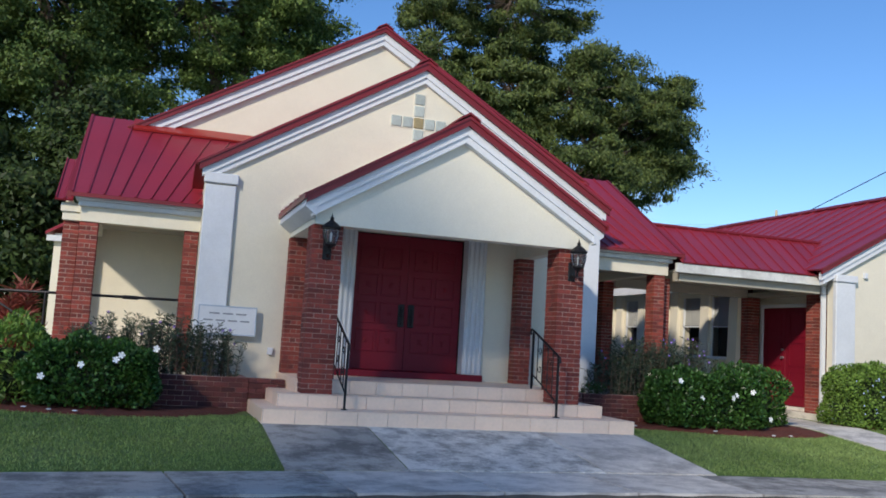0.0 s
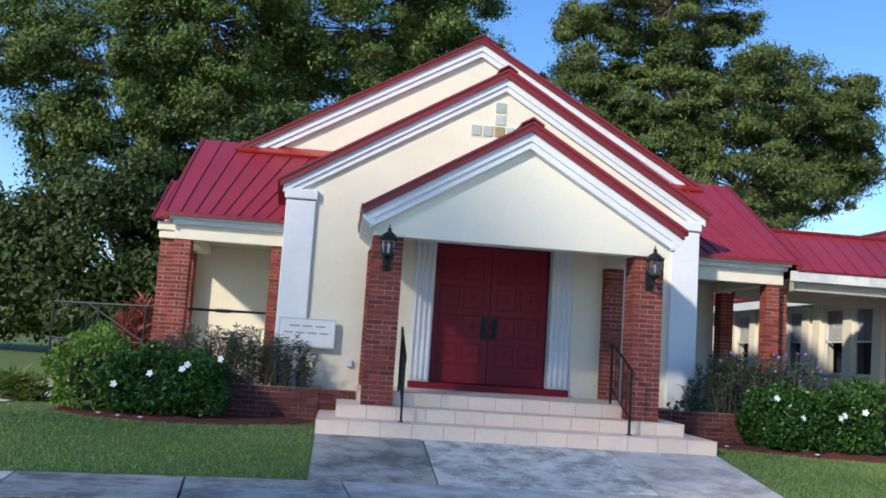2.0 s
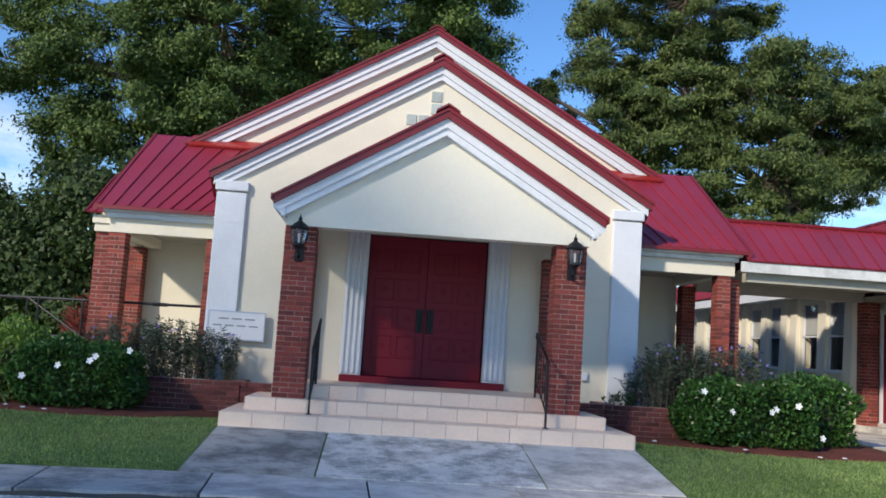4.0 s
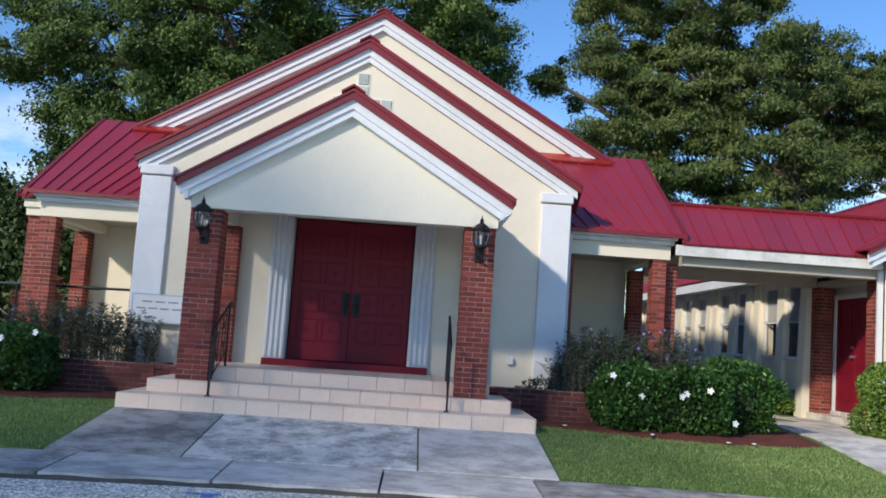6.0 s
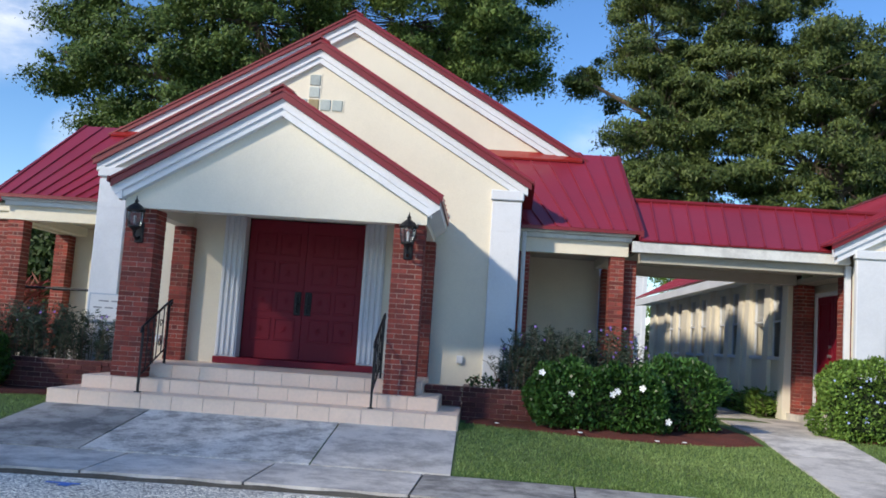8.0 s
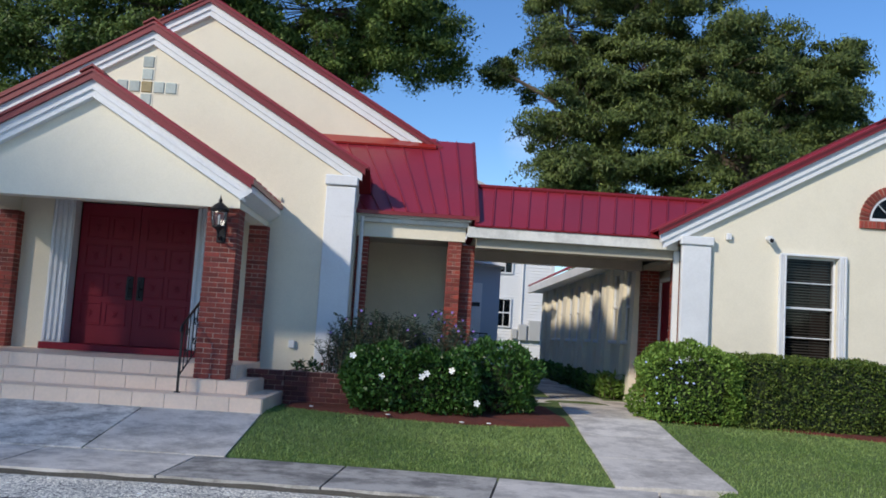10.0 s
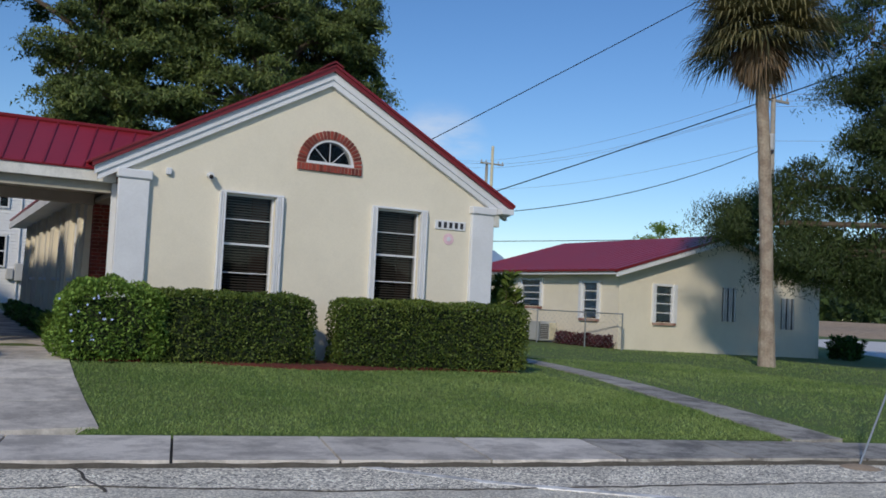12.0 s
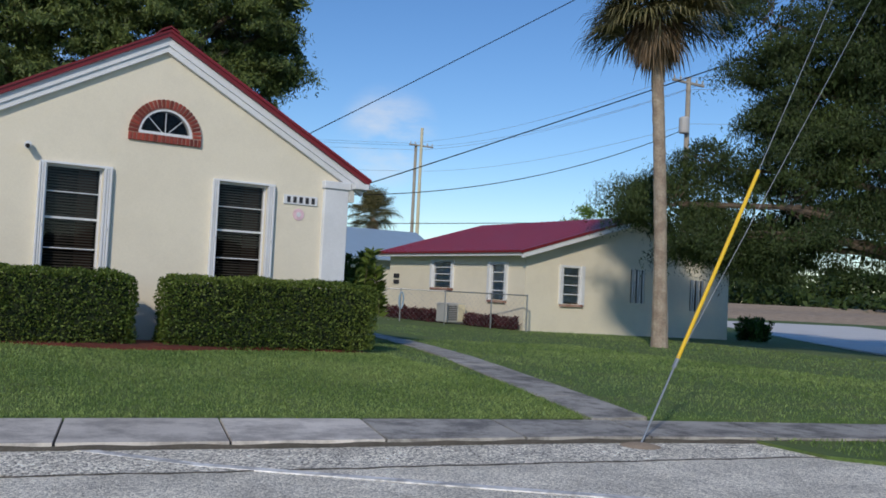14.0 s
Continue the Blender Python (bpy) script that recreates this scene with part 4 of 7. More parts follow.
for a, b in holes:
    w = new("window")
    w.parent = annex
    part("pane", boxes((13.595, a, 1.5, 13.60, b, 2.90)), CLEAR_GLASS, w).visible_shadow = False
    part("meeting_rail", boxes((13.57, a, 2.18, 13.61, b, 2.22)), WHITE, w)
    part("window_jamb", boxes((13.57, a, 1.5, 13.61, a + 0.04, 2.9)), WHITE, w)
    part("window_jamb", boxes((13.57, b - 0.04, 1.5, 13.61, b, 2.9)), WHITE, w)
    part("window_sill", boxes((13.48, a - 0.05, 1.43, 13.62, b + 0.05, 1.50), bevel=0.01), WHITE, w)
    # painted darkness behind each side window, no room is built
    part("room_shade_sheet", boxes((14.0, a - 0.3, 1.3, 14.05, b + 0.3, 3.0)), DARK_IN, w)
    z = 2.24
    while z < 2.88:
        part("blind_slat", boxes((13.61, a + 0.03, z, 13.63, b - 0.03, z + 0.036)), PALE_BLIND, w)
        z += 0.045
for y in (17.42, 19.85, 20.35, 22.65, 23.15, 25.65, 26.0, 28.4, 30.2):
    bm = bmesh.new()
    prism(bm, [(13.40, -0.1), (13.57, -0.1), (13.57, 3.1), (13.49, 3.1)], "y", y - 0.16, y + 0.16)
    part("buttress", bm, STUCCO, annex)
for a, b in PAIRS:
    mid = (a + b) / 2
    bm = bmesh.new()
    prism(bm, [(13.46, -0.1), (13.57, -0.1), (13.57, 3.1), (13.51, 3.1)], "y", mid - 0.17, mid + 0.17)
    part("buttress", bm, STUCCO, annex)
part("side_fascia", boxes((13.06, 17.4, 3.02, 13.12, 31.5, 3.22), (13.12, 17.4, 3.05, 13.56, 31.4, 3.07)), WHITE, annex)
# red side door under the breezeway
part("alcove_wall", boxes((13.98, 14.52, -0.1, 14.12, 17.40, 3.25)), STUCCO, annex)
part("alcove_floor", boxes((13.50, 14.53, 0.1, 13.97, 17.32, 0.46)), CONCRETE, annex)
part("alcove_ceiling", boxes((13.57, 14.53, 2.86, 13.97, 17.32, 2.95)), SOFFIT, annex)
brick_pier(annex, 13.57, 13.88, 14.85, 15.14, 0.30, 2.85, "fl", label="red brick half column")
brick_pier(annex, 13.57, 13.88, 17.0, 17.325, 0.30, 2.85, "fbl", label="red brick half column")
sdoor = new("side_door")
sdoor.parent = annex
sdoor["label"] = "closed dark red double door beside the breezeway"
for a, b in ((15.42, 16.145), (16.155, 16.88)):
    leaf = part("door_leaf", boxes((13.90, a, 0.54, 13.96, b, 2.62), bevel=0.004), DOOR_RED, sdoor)
    for r in range(3):
        bm = boxes((13.885, a + 0.12, 0.75 + r * 0.62, 13.902, b - 0.12, 0.78 + r * 0.62), (13.885, a + 0.12, 1.24 + r * 0.62, 13.902, b - 0.12, 1.27 + r * 0.62),
                   (13.885, a + 0.12, 0.78 + r * 0.62, 13.902, a + 0.15, 1.24 + r * 0.62), (13.885, b - 0.15, 0.78 + r * 0.62, 13.902, b - 0.12, 1.24 + r * 0.62))
        part("door_panel", bm, DOOR_RED, leaf)
bm = bar([(13.90, 16.22, 1.55), (13.84, 16.22, 1.55)], 0.03, 10)
tube(bm, [(13.90, 16.22, 1.72), (13.86, 16.22, 1.72)], 0.025, 10)
part("door_knob", bm, STEEL, sdoor)
part("door_frame", boxes((13.87, 15.34, 0.45, 13.96, 15.41, 2.70), (13.87, 16.89, 0.45, 13.96, 16.96, 2.70), (13.87, 15.41, 2.63, 13.96, 16.89, 2.70)), WHITE, sdoor)
part("threshold", boxes((13.86, 15.3, 0.44, 13.97, 17.0, 0.53), bevel=0.01), CONCRETE, sdoor)

# plate, emblem, camera and sensor on the annex front
plate = thing("number_plate", "white plate with dark bars on the annex wall", "sign")
part("board", boxes((19.12, 14.275, 2.73, 19.77, 14.302, 2.895), bevel=0.004), WHITE, plate)
for k in range(5):
    x = 19.18 + k * 0.118
    part("bar", boxes((x, 14.268, 2.76, x + 0.062, 14.277, 2.868)), BAR, plate)
emblem = thing("round_emblem", "small round pink emblem on the annex wall", "emblem")
bm = bmesh.new()
prism(bm, [(19.42 + 0.105 * math.cos(a), 2.555 + 0.105 * math.sin(a)) for a in np.linspace(0, 2 * math.pi, 24, endpoint=False)], "y", 14.285, 14.302)
part("disc", bm, PINK, emblem)
bm = bmesh.new()
prism(bm, [(19.42 + 0.05 * math.cos(a), 2.555 + 0.05 * math.sin(a)) for a in np.linspace(0, 2 * math.pi, 5, endpoint=False)], "y", 14.279, 14.286)
part("centre", bm, WHITE, emblem)
cctv = thing("security_camera", "small white dome security camera on the annex wall", "camera")
bm = bmesh.new()
tube(bm, [(14.91, 14.30, 3.25), (14.91, 14.20, 3.25)], 0.05, 12)
tube(bm, [(14.91, 14.22, 3.24), (14.89, 14.10, 3.21)], [0.042, 0.05], 12)
part("housing", bm, WHITE, cctv)
part("lens", bar([(14.89, 14.10, 3.21), (14.886, 14.088, 3.207)], [0.036, 0.03], 12), IRON, cctv)
sensor = thing("wall_sensor", "small white sensor box on the annex wall", "sensor")
part("case", boxes((14.21, 14.23, 3.19, 14.30, 14.302, 3.30), bevel=0.012), WHITE, sensor)

# sign board with bars on the church wall
sign = thing("sign_board", "white sign board with faint dark lines on the church wall", "sign")
part("board", boxes((1.51, 14.015, 1.33, 2.36, 14.045, 1.755), bevel=0.004), WHITE, sign)
part("board_edge", boxes((1.50, 14.01, 1.745, 2.37, 14.05, 1.765), (1.50, 14.01, 1.32, 2.37, 14.05, 1.34), (1.50, 14.01, 1.34, 1.515, 14.05, 1.745), (2.355, 14.01, 1.34, 2.37, 14.05, 1.745)), BLUE_PAINT, sign)
for z, a, b, n in ((1.645, 1.66, 2.26, 3), (1.54, 1.58, 2.31, 4)):
    for k in range(n):
        p, q = a + (b - a) * k / n, a + (b - a) * (k + 1) / n - 0.045
        part("bar", boxes((p, 14.010, z - 0.011, q, 14.016, z + 0.011)), PALE_BAR, sign)
part("standoff", boxes((1.92, 14.045, 1.4, 2.30, 14.14, 1.7)), WHITE, sign)


# ---- paths, driveway and beds ----
drive = thing("driveway", "stained concrete apron of three slabs before the steps", "driveway", kind="structure")
for i, (a, b) in enumerate(((2.24, 3.58), (3.60, 6.00), (6.02, 7.48))):
    rows = []
    for j in range(9):
        y = 9.47 + (11.405 - 9.47) * j / 8
        rows.append(((a, max(y, edge(a)) if j else edge(a)), (b, max(y, edge(b)) if j else edge(b))))
    strip("apron_slab", rows, lambda x, y: ground_z(x, y), (CONCRETE_DARK, CONCRETE_ROUGH, CONCRETE)[i], 0.2, drive, lift=0.012)
walkway = thing("walkway", "pale concrete walkway leading under the breezeway", "path", kind="structure")
WALK = [(8.9, 11.42, 12.62), (10.2, 11.48, 12.66), (11.5, 11.53, 12.72), (12.8, 11.60, 12.80), (14.2, 11.72, 12.95), (15.6, 11.85, 13.3)]
for (y0, a0, b0), (y1, a1, b1) in zip(WALK, WALK[1:]):
    rows = []
    for j in range(4):
        f = j / 3
        y = y0 + 0.008 + (y1 - y0 - 0.016) * f
        a, b = a0 + (a1 - a0) * f, b0 + (b1 - b0) * f
        rows.append(((a, max(y, edge(a))), (b, max(y, edge(b)))))
    strip("path_slab", rows, ground_z, CONCRETE, 0.15, walkway, lift=0.02)
strip("landing_slab", [((10.3, 15.62), (10.3, 17.0)), ((13.5, 15.62), (13.5, 17.0))], ground_z, CONCRETE, 0.15, walkway, lift=0.02)
strip("path_slab", [((11.9, 17.02), (12.9, 17.02)), ((12.2, 24), (13.0, 24)), ((12.4, 36), (13.2, 36))], ground_z, CONCRETE_DARK, 0.15, walkway, lift=0.02)
side_path = thing("garden_path", "narrow dark concrete path across the side lawn", "path", kind="structure")
PR = [(20.17, 6.72), (20.60, 8.2), (21.06, 9.8), (21.6, 11.5), (22.3, 13.5), (23.0, 15.6), (23.7, 18.0), (24.3, 21)]
for (x0, y0), (x1, y1) in zip(PR, PR[1:]):
    strip("path_slab", [((x0 - 0.37, y0 + 0.05), (x0 + 0.37, y0 - 0.05)), ((x1 - 0.37, y1 + 0.03), (x1 + 0.37, y1 - 0.07))], ground_z, CONCRETE_DARK, 0.12, side_path, lift=0.02)


BEDS = []


def bed(name, outline, label, material=MULCH, lift=0.03):
    """A low mound of mulch with an uneven top, inside an outline."""
    BEDS.append(outline)
    bm = bmesh.new()
    cx = sum(p[0] for p in outline) / len(outline)
    cy = sum(p[1] for p in outline) / len(outline)
    rings = []
    for f in (1.0, 0.93, 0.7, 0.4, 0.15):
        ring = []
        for i in range(len(outline) * 4):
            p, q = outline[i // 4], outline[(i // 4 + 1) % len(outline)]
            u = (i % 4) / 4
            x, y = p[0] + (q[0] - p[0]) * u, p[1] + (q[1] - p[1]) * u
            x, y = cx + (x - cx) * f + 0.03 * noise.noise((x * 3, y * 3, 1)), cy + (y - cy) * f + 0.03 * noise.noise((x * 3, y * 3, 7))
            z = ground_z(x, y) + (lift if f < 0.99 else -0.02) + (0.03 if f < 0.9 else 0) * (0.5 + noise.noise((x * 5, y * 5, 3)))
            ring.append(bm.verts.new((x, y, z)))
        rings.append(ring)
    for r0, r1 in zip(rings, rings[1:]):
        for k in range(len(r0)):
            bm.faces.new((r0[k], r0[(k + 1) % len(r0)], r1[(k + 1) % len(r0)], r1[k]))
    bm.faces.new(rings[-1])
    return tagged(part(name, bm, material, None, smooth=True), label, "flower bed", kind="structure")


bed("mulch_bed", [(-1.6, 13.6), (-1.35, 12.6), (-0.7, 11.85), (0.3, 11.55), (1.2, 11.75), (2.0, 12.5), (2.22, 12.95), (2.2, 13.3), (0, 13.6)], "dark red mulch bed under the flowering bush")
bed("mulch_bed", [(7.52, 12.45), (8.1, 12.08), (8.9, 11.70), (10.0, 11.64), (11.0, 11.78), (11.54, 12.05), (11.55, 14.6), (9.0, 13.6), (7.52, 13.2)], "dark red mulch bed under the flowering bush")
bed("mulch_bed", [(12.85, 13.1), (14.5, 12.92), (16.1, 12.50), (17.0, 12.50), (18.0, 12.88), (20.4, 12.9), (20.5, 14.1), (12.9, 14.2)], "red mulch bed under the clipped hedges")


tagged(strip("ramp_path", [((-4.4, 10.6), (-2.6, 10.6)), ((-3.9, 12.6), (-2.3, 12.6)), ((-3.6, 15.3), (-2.0, 15.3)), ((-3.6, 19.5), (-2.2, 19.5)), ((-4.2, 24), (-3.0, 24))], ground_z, CONCRETE, 0.12, lift=0.015),
       "grey concrete path beside the ramp", "path", kind="structure")


# ---- brick planters against the church ----
def planter(x0, x1, y0, y1, z1, label):
    p = thing("brick_planter", label, "planter")
    z0 = 0.18
    core = part("planter_wall", boxes((x0 + 0.01, y0 + 0.01, z0, x1 - 0.01, y0 + 0.2, z1 - 0.004), (x0 + 0.01, y0 + 0.2, z0, x0 + 0.2, y1, z1 - 0.004), (x1 - 0.2, y0 + 0.2, z0, x1 - 0.01, y1, z1 - 0.004)), MORTAR, p)
    part("soil", boxes((x0 + 0.19, y0 + 0.19, z0, x1 - 0.19, y1, z1 - 0.05)), MULCH, p)
    PLANTERS.append((core, x0, x1, y0, y1, z0, z1))


PLANTERS = []
planter(-0.9, 2.22, 13.02, 14.04, 0.74, "old dark brick planter with peeling paint beside the steps")
planter(7.50, 9.7, 13.02, 14.04, 0.74, "old dark brick planter beside the steps")
for a, b in ((2.225, 2.745), (6.96, 7.495)):
    ledge = thing("brick_ledge", "short brick ledge between planter and steps", "ledge", group="brick ledges")
    ledge_core = part("ledge_body", boxes((a + 0.01, 13.05, 0.18, b - 0.005, 13.3, 0.735)), MORTAR, ledge)
    PLANTERS.append((ledge_core, a, b, 13.03, 13.3, 0.18, 0.74))


# ---- porch handrails ----
def handrail(x, label):
    r = thing("handrail", label, "handrail", group="porch handrails")
    part("front_post", boxes((x - 0.014, 11.606, T1, x + 0.014, 11.634, 1.30)), IRON, r)
    part("post_foot", boxes((x - 0.035, 11.585, T1, x + 0.035, 11.655, T1 + 0.012)), IRON, r)
    part("back_post", boxes((x - 0.014, 12.506, PORCH_Z, x + 0.014, 12.534, 1.66)), IRON, r)
    bm = bar([(x, 11.55, 1.22), (x, 11.58, 1.29), (x, 11.62, 1.31), (x, 12.52, 1.67), (x, 12.60, 1.69), (x, 12.63, 1.65), (x, 12.60, 1.62)], 0.017, 8)
    part("top_rail", bm, IRON, r)
    part("bottom_rail", bar([(x, 11.62, 0.66), (x, 12.52, 1.02)], 0.011, 6), IRON, r)
    for k in (0.2, 0.4, 0.6, 0.8):
        y = 11.62 + 0.9 * k
        part("baluster", bar([(x, y, 0.66 + 0.36 * k), (x, y, 1.31 + 0.36 * k)], 0.008, 6), IRON, r)
    for c, s in ((0.3, 1), (0.3, -1), (0.7, 1), (0.7, -1)):
        y, z = 11.62 + 0.9 * c, 0.98 + 0.36 * c + 0.12 * s
        pts = [(x, y + 0.06 * (1 - i / 14) * math.cos(i * 0.55 * s), z + 0.075 * (1 - i / 14) * math.sin(i * 0.55 * s)) for i in range(13)]
        part("scroll", bar(pts, 0.006, 5), IRON, r)


handrail(3.315, "black wrought-iron handrail with scrolls on the porch steps")
handrail(6.36, "black wrought-iron handrail with scrolls on the porch steps")


# ---- wall lanterns on the porch columns ----
def lantern(x):
    l = thing("wall_lantern", "black coach lantern with clear glass on a brick column", "wall lamp", group="porch lanterns")
    y, z = 11.76, 2.62
    part("back_plate", boxes((x - 0.06, 11.945, 2.42, x + 0.06, 11.97, 2.70), bevel=0.01), IRON, l)
    part("arm", bar([(x, 11.955, 2.50), (x, 11.88, 2.46), (x, 11.78, 2.49), (x, 11.76, 2.58)], [0.02, 0.018, 0.018, 0.025], 8), IRON, l)
    bm = bmesh.new()
    lathe(bm, [(0.02, -0.06), (0.05, -0.03), (0.085, -0.01), (0.085, 0.01)], (x, y, z), 12)
    part("base_cup", bm, IRON, l)
    bm = bmesh.new()
    lathe(bm, [(0.078, 0.01), (0.10, 0.10), (0.105, 0.17), (0.095, 0.215)], (x, y, z), 12)
    g = part("glass", bm, LAMP_GLASS, l)
    g.visible_shadow = False
    for k in range(8):
        a = 2 * math.pi * (k + 0.5) / 8
        part("cage_bar", bar([(x + r * math.cos(a), y + r * math.sin(a), z + h) for r, h in ((0.083, 0.0), (0.107, 0.10), (0.112, 0.17), (0.10, 0.22))], 0.006, 5), IRON, l)
    bm = bmesh.new()
    lathe(bm, [(0.125, 0.205), (0.13, 0.225), (0.085, 0.275), (0.05, 0.30), (0.03, 0.315), (0.022, 0.325), (0.03, 0.345), (0.012, 0.37), (0.002, 0.42)], (x, y, z), 12)
    part("cap", bm, IRON, l)
    bm = bmesh.new()
    lathe(bm, [(0.012, 0.03), (0.014, 0.10), (0.02, 0.13), (0.004, 0.16)], (x, y, z), 8)
    part("candle", bm, PETAL, l)


lantern(3.0)
lantern(6.67)

# ---- ramp railing at the near gallery ----
ramp = thing("ramp_railing", "dark painted pipe railing along the side ramp", "railing")
part("top_pipe", bar([(-2.35, 15.6, 1.80), (-0.7, 15.12, 1.81), (1.25, 15.08, 1.83)], 0.022, 8), IRON, ramp)
part("pipe_joint", bar([(0.38, 15.09, 1.82), (0.62, 15.09, 1.82)], 0.032, 8), IRON, ramp)
for x, y, z0, z1 in ((-2.35, 15.6, 0.28, 1.80), (-1.75, 15.42, 0.28, 1.80), (-1.55, 15.36, 0.28, 1.81), (-0.75, 15.13, 0.6, 1.81)):
    part("post", bar([(x, y, z0), (x, y, z1)], 0.02, 8), IRON, ramp)
part("slope_pipe", bar([(-1.75, 15.42, 1.80), (-0.75, 15.13, 1.22)], 0.018, 8), IRON, ramp)
part("low_pipe", bar([(-2.35, 15.6, 1.2), (-0.75, 15.13, 1.2)], 0.015, 8), IRON, ramp)

# ---- buildings behind ----
white = thing("white_house", "two-storey white clapboard house behind the church", "house")
bm = bmesh.new()
prism(bm, [(6.5, -0.2), (15.85, -0.2), (15.85, 7.1), (6.5, 11.5)], "y", 45.0, 55)
part("wall", bm, SIDING, white)
bm = bmesh.new()
z = 0.2
while z < 7.0:
    prism(bm, [(44.955, z), (45.0, z), (45.0, z + 0.15), (44.985, z + 0.15)], "x", 6.5, 15.85)
    z += 0.155
tagged(part("clapboard", bm, SIDING, white), kind="stuff")
bm = bmesh.new()
prism(bm, [(6.5, 11.5), (16.25, 6.92), (16.25, 7.08), (6.5, 11.68)], "y", 44.5, 55)
part("roof", bm, AC_GREY, white)
part("corner_board", boxes((15.70, 44.93, -0.2, 15.88, 45.0, 7.0)), WHITE, white)
for x0, x1, z0, z1 in ((12.75, 13.72, 4.70, 5.90), (12.80, 13.72, 2.02, 3.33), (9.6, 10.5, 4.7, 5.9)):
    w = new("window")
    w.parent = white
    part("window_frame", boxes((x0 - 0.08, 44.88, z0 - 0.08, x0, 44.96, z1 + 0.08), (x1, 44.88, z0 - 0.08, x1 + 0.08, 44.96, z1 + 0.08),
                               (x0, 44.88, z1, x1, 44.96, z1 + 0.08), (x0, 44.88, z0 - 0.08, x1, 44.96, z0)), WHITE, w)
    part("pane", boxes((x0, 44.925, z0, x1, 44.93, z1)), GLASS, w)
    part("room_shade_sheet", boxes((x0, 44.94, z0, x1, 44.95, z1)), DARK_IN, w)
    mid = (z0 + z1) / 2
    part("meeting_rail", boxes((x0, 44.90, mid - 0.03, x1, 44.94, mid + 0.03)), WHITE, w)
    for k in (1, 2):
        x = x0 + (x1 - x0) * k / 3
        part("glazing_bar", boxes((x - 0.015, 44.905, z0, x + 0.015, 44.935, z1)), WHITE, w)
part("drain_pipe", bar([(14.3, 44.9, 0.3), (14.3, 44.9, 7.2)], 0.04), WHITE, white)
meters = thing("utility_boxes", "grey utility meter boxes on the white house", "utility box")
for x0, x1, z0, z1 in ((13.85, 14.15, 1.4, 1.9), (14.2, 14.62, 1.35, 2.15), (14.7, 15.3, 1.35, 2.35)):
    part("meter_box", boxes((x0, 44.7, z0, x1, 44.94, z1), bevel=0.03), AC_GREY, meters)

annexe = thing("rear_entry", "pale blue rear entry with a small hooded door", "building")
part("wall", boxes((9.1, 27.0, -0.1, 11.2, 31, 3.9)), BLUE_PAINT, annexe)
part("side_panel", boxes((11.2, 27.0, -0.1, 11.68, 31, 3.6)), BLUE_PAINT, annexe)
part("door_leaf", boxes((10.35, 26.94, 0.5, 11.15, 27.0, 3.0), bevel=0.01), SIDING, annexe)
part("letter_bar", boxes((10.5, 26.92, 2.3, 11.1, 26.94, 2.42)), BAR, annexe)
bm = bmesh.new()
prism(bm, [(9.1, 4.6), (11.75, 3.64), (11.75, 3.49), (9.1, 3.75)], "y", 26.3, 31)
part("hood", bm, SIDING, annexe)
bm = bmesh.new()
prism(bm, [(9.1, 4.72), (11.85, 3.74), (11.85, 3.65), (9.1, 4.62)], "y", 26.2, 31)
part("hood_roof", bm, ROOF, annexe)
for k in range(7):
    part("rail_bar", bar([(10.0 + k * 0.22, 26.2, 0.6), (10.0 + k * 0.22, 26.2, 1.5)], 0.012, 5), IRON, annexe)
part("rail_top", bar([(10.0, 26.2, 1.5), (11.32, 26.2, 1.5)], 0.02, 6), IRON, annexe)

# ---- far house across the side lawn ----
far = thing("far_house", "low cream house with a red metal roof across the lawn", "house")
FX0, FX1, FY0, FY1, FZ = 35.05, 47.1, 27.8, 38.7, -0.5
FMID, FAPEX = 41.0, 4.85
FW = [(36.85, 38.05, 0.95, 2.50), (40.7, 41.75, 1.10, 2.55), (44.4, 45.5, 0.85, 2.25)]
gable_wall(far, FX0, FX1, FMID, FZ, 2.95, FAPEX - 0.12, FY0, FY0 + 0.2, STUCCO, holes=[(a + 0.1, b - 0.1, c, d) for a, b, c, d in FW])
LW = [(28.95, 30.3, 0.98, 2.5), (33.0, 34.9, 1.38, 2.6)]
y = FY0 + 0.2
for a, b, c, d in LW:
    part("wall_pier", boxes((FX0, y, FZ, FX0 + 0.2, a + 0.15, 2.95)), STUCCO, far)
    part("wall_apron", boxes((FX0, a + 0.15, FZ, FX0 + 0.2, b - 0.15, c)), STUCCO, far)
    part("wall_head", boxes((FX0, a + 0.15, d, FX0 + 0.2, b - 0.15, 2.95)), STUCCO, far)
    y = b - 0.15
part("wall_pier", boxes((FX0, y, FZ, FX0 + 0.2, FY1, 2.95)), STUCCO, far)
part("back_wall", boxes((FX0, FY1, FZ, FX1, FY1 + 0.2, 2.95)), STUCCO, far)
part("side_wall", boxes((FX1 - 0.2, FY0 + 0.2, FZ, FX1, FY1, 2.95)), STUCCO, far)
froof = new("roof")
froof.parent = far
roof_panels(froof, (34.5, 39.4, 2.98), (34.5, 27.35, 2.98), (FMID, 27.35, FAPEX), (FMID, 39.4, FAPEX), 26, rib=0.02)
roof_panels(froof, (47.6, 27.35, 2.98), (47.6, 39.4, 2.98), (FMID, 39.4, FAPEX), (FMID, 27.35, FAPEX), 12, rib=0.02)
bm = bmesh.new()
fs = (FAPEX - 2.98) / 6.5
chevron(bm, FMID, FAPEX + 0.02, 6.55, fs, 0.0, 0.11, 27.28, 27.36)
part("rake_edge", bm, RED_TRIM, froof)
bm = bmesh.new()
chevron(bm, FMID, FAPEX, 6.48, fs, 0.10, 0.30, 27.32, 27.42)
part("fascia_board", bm, WHITE, far)
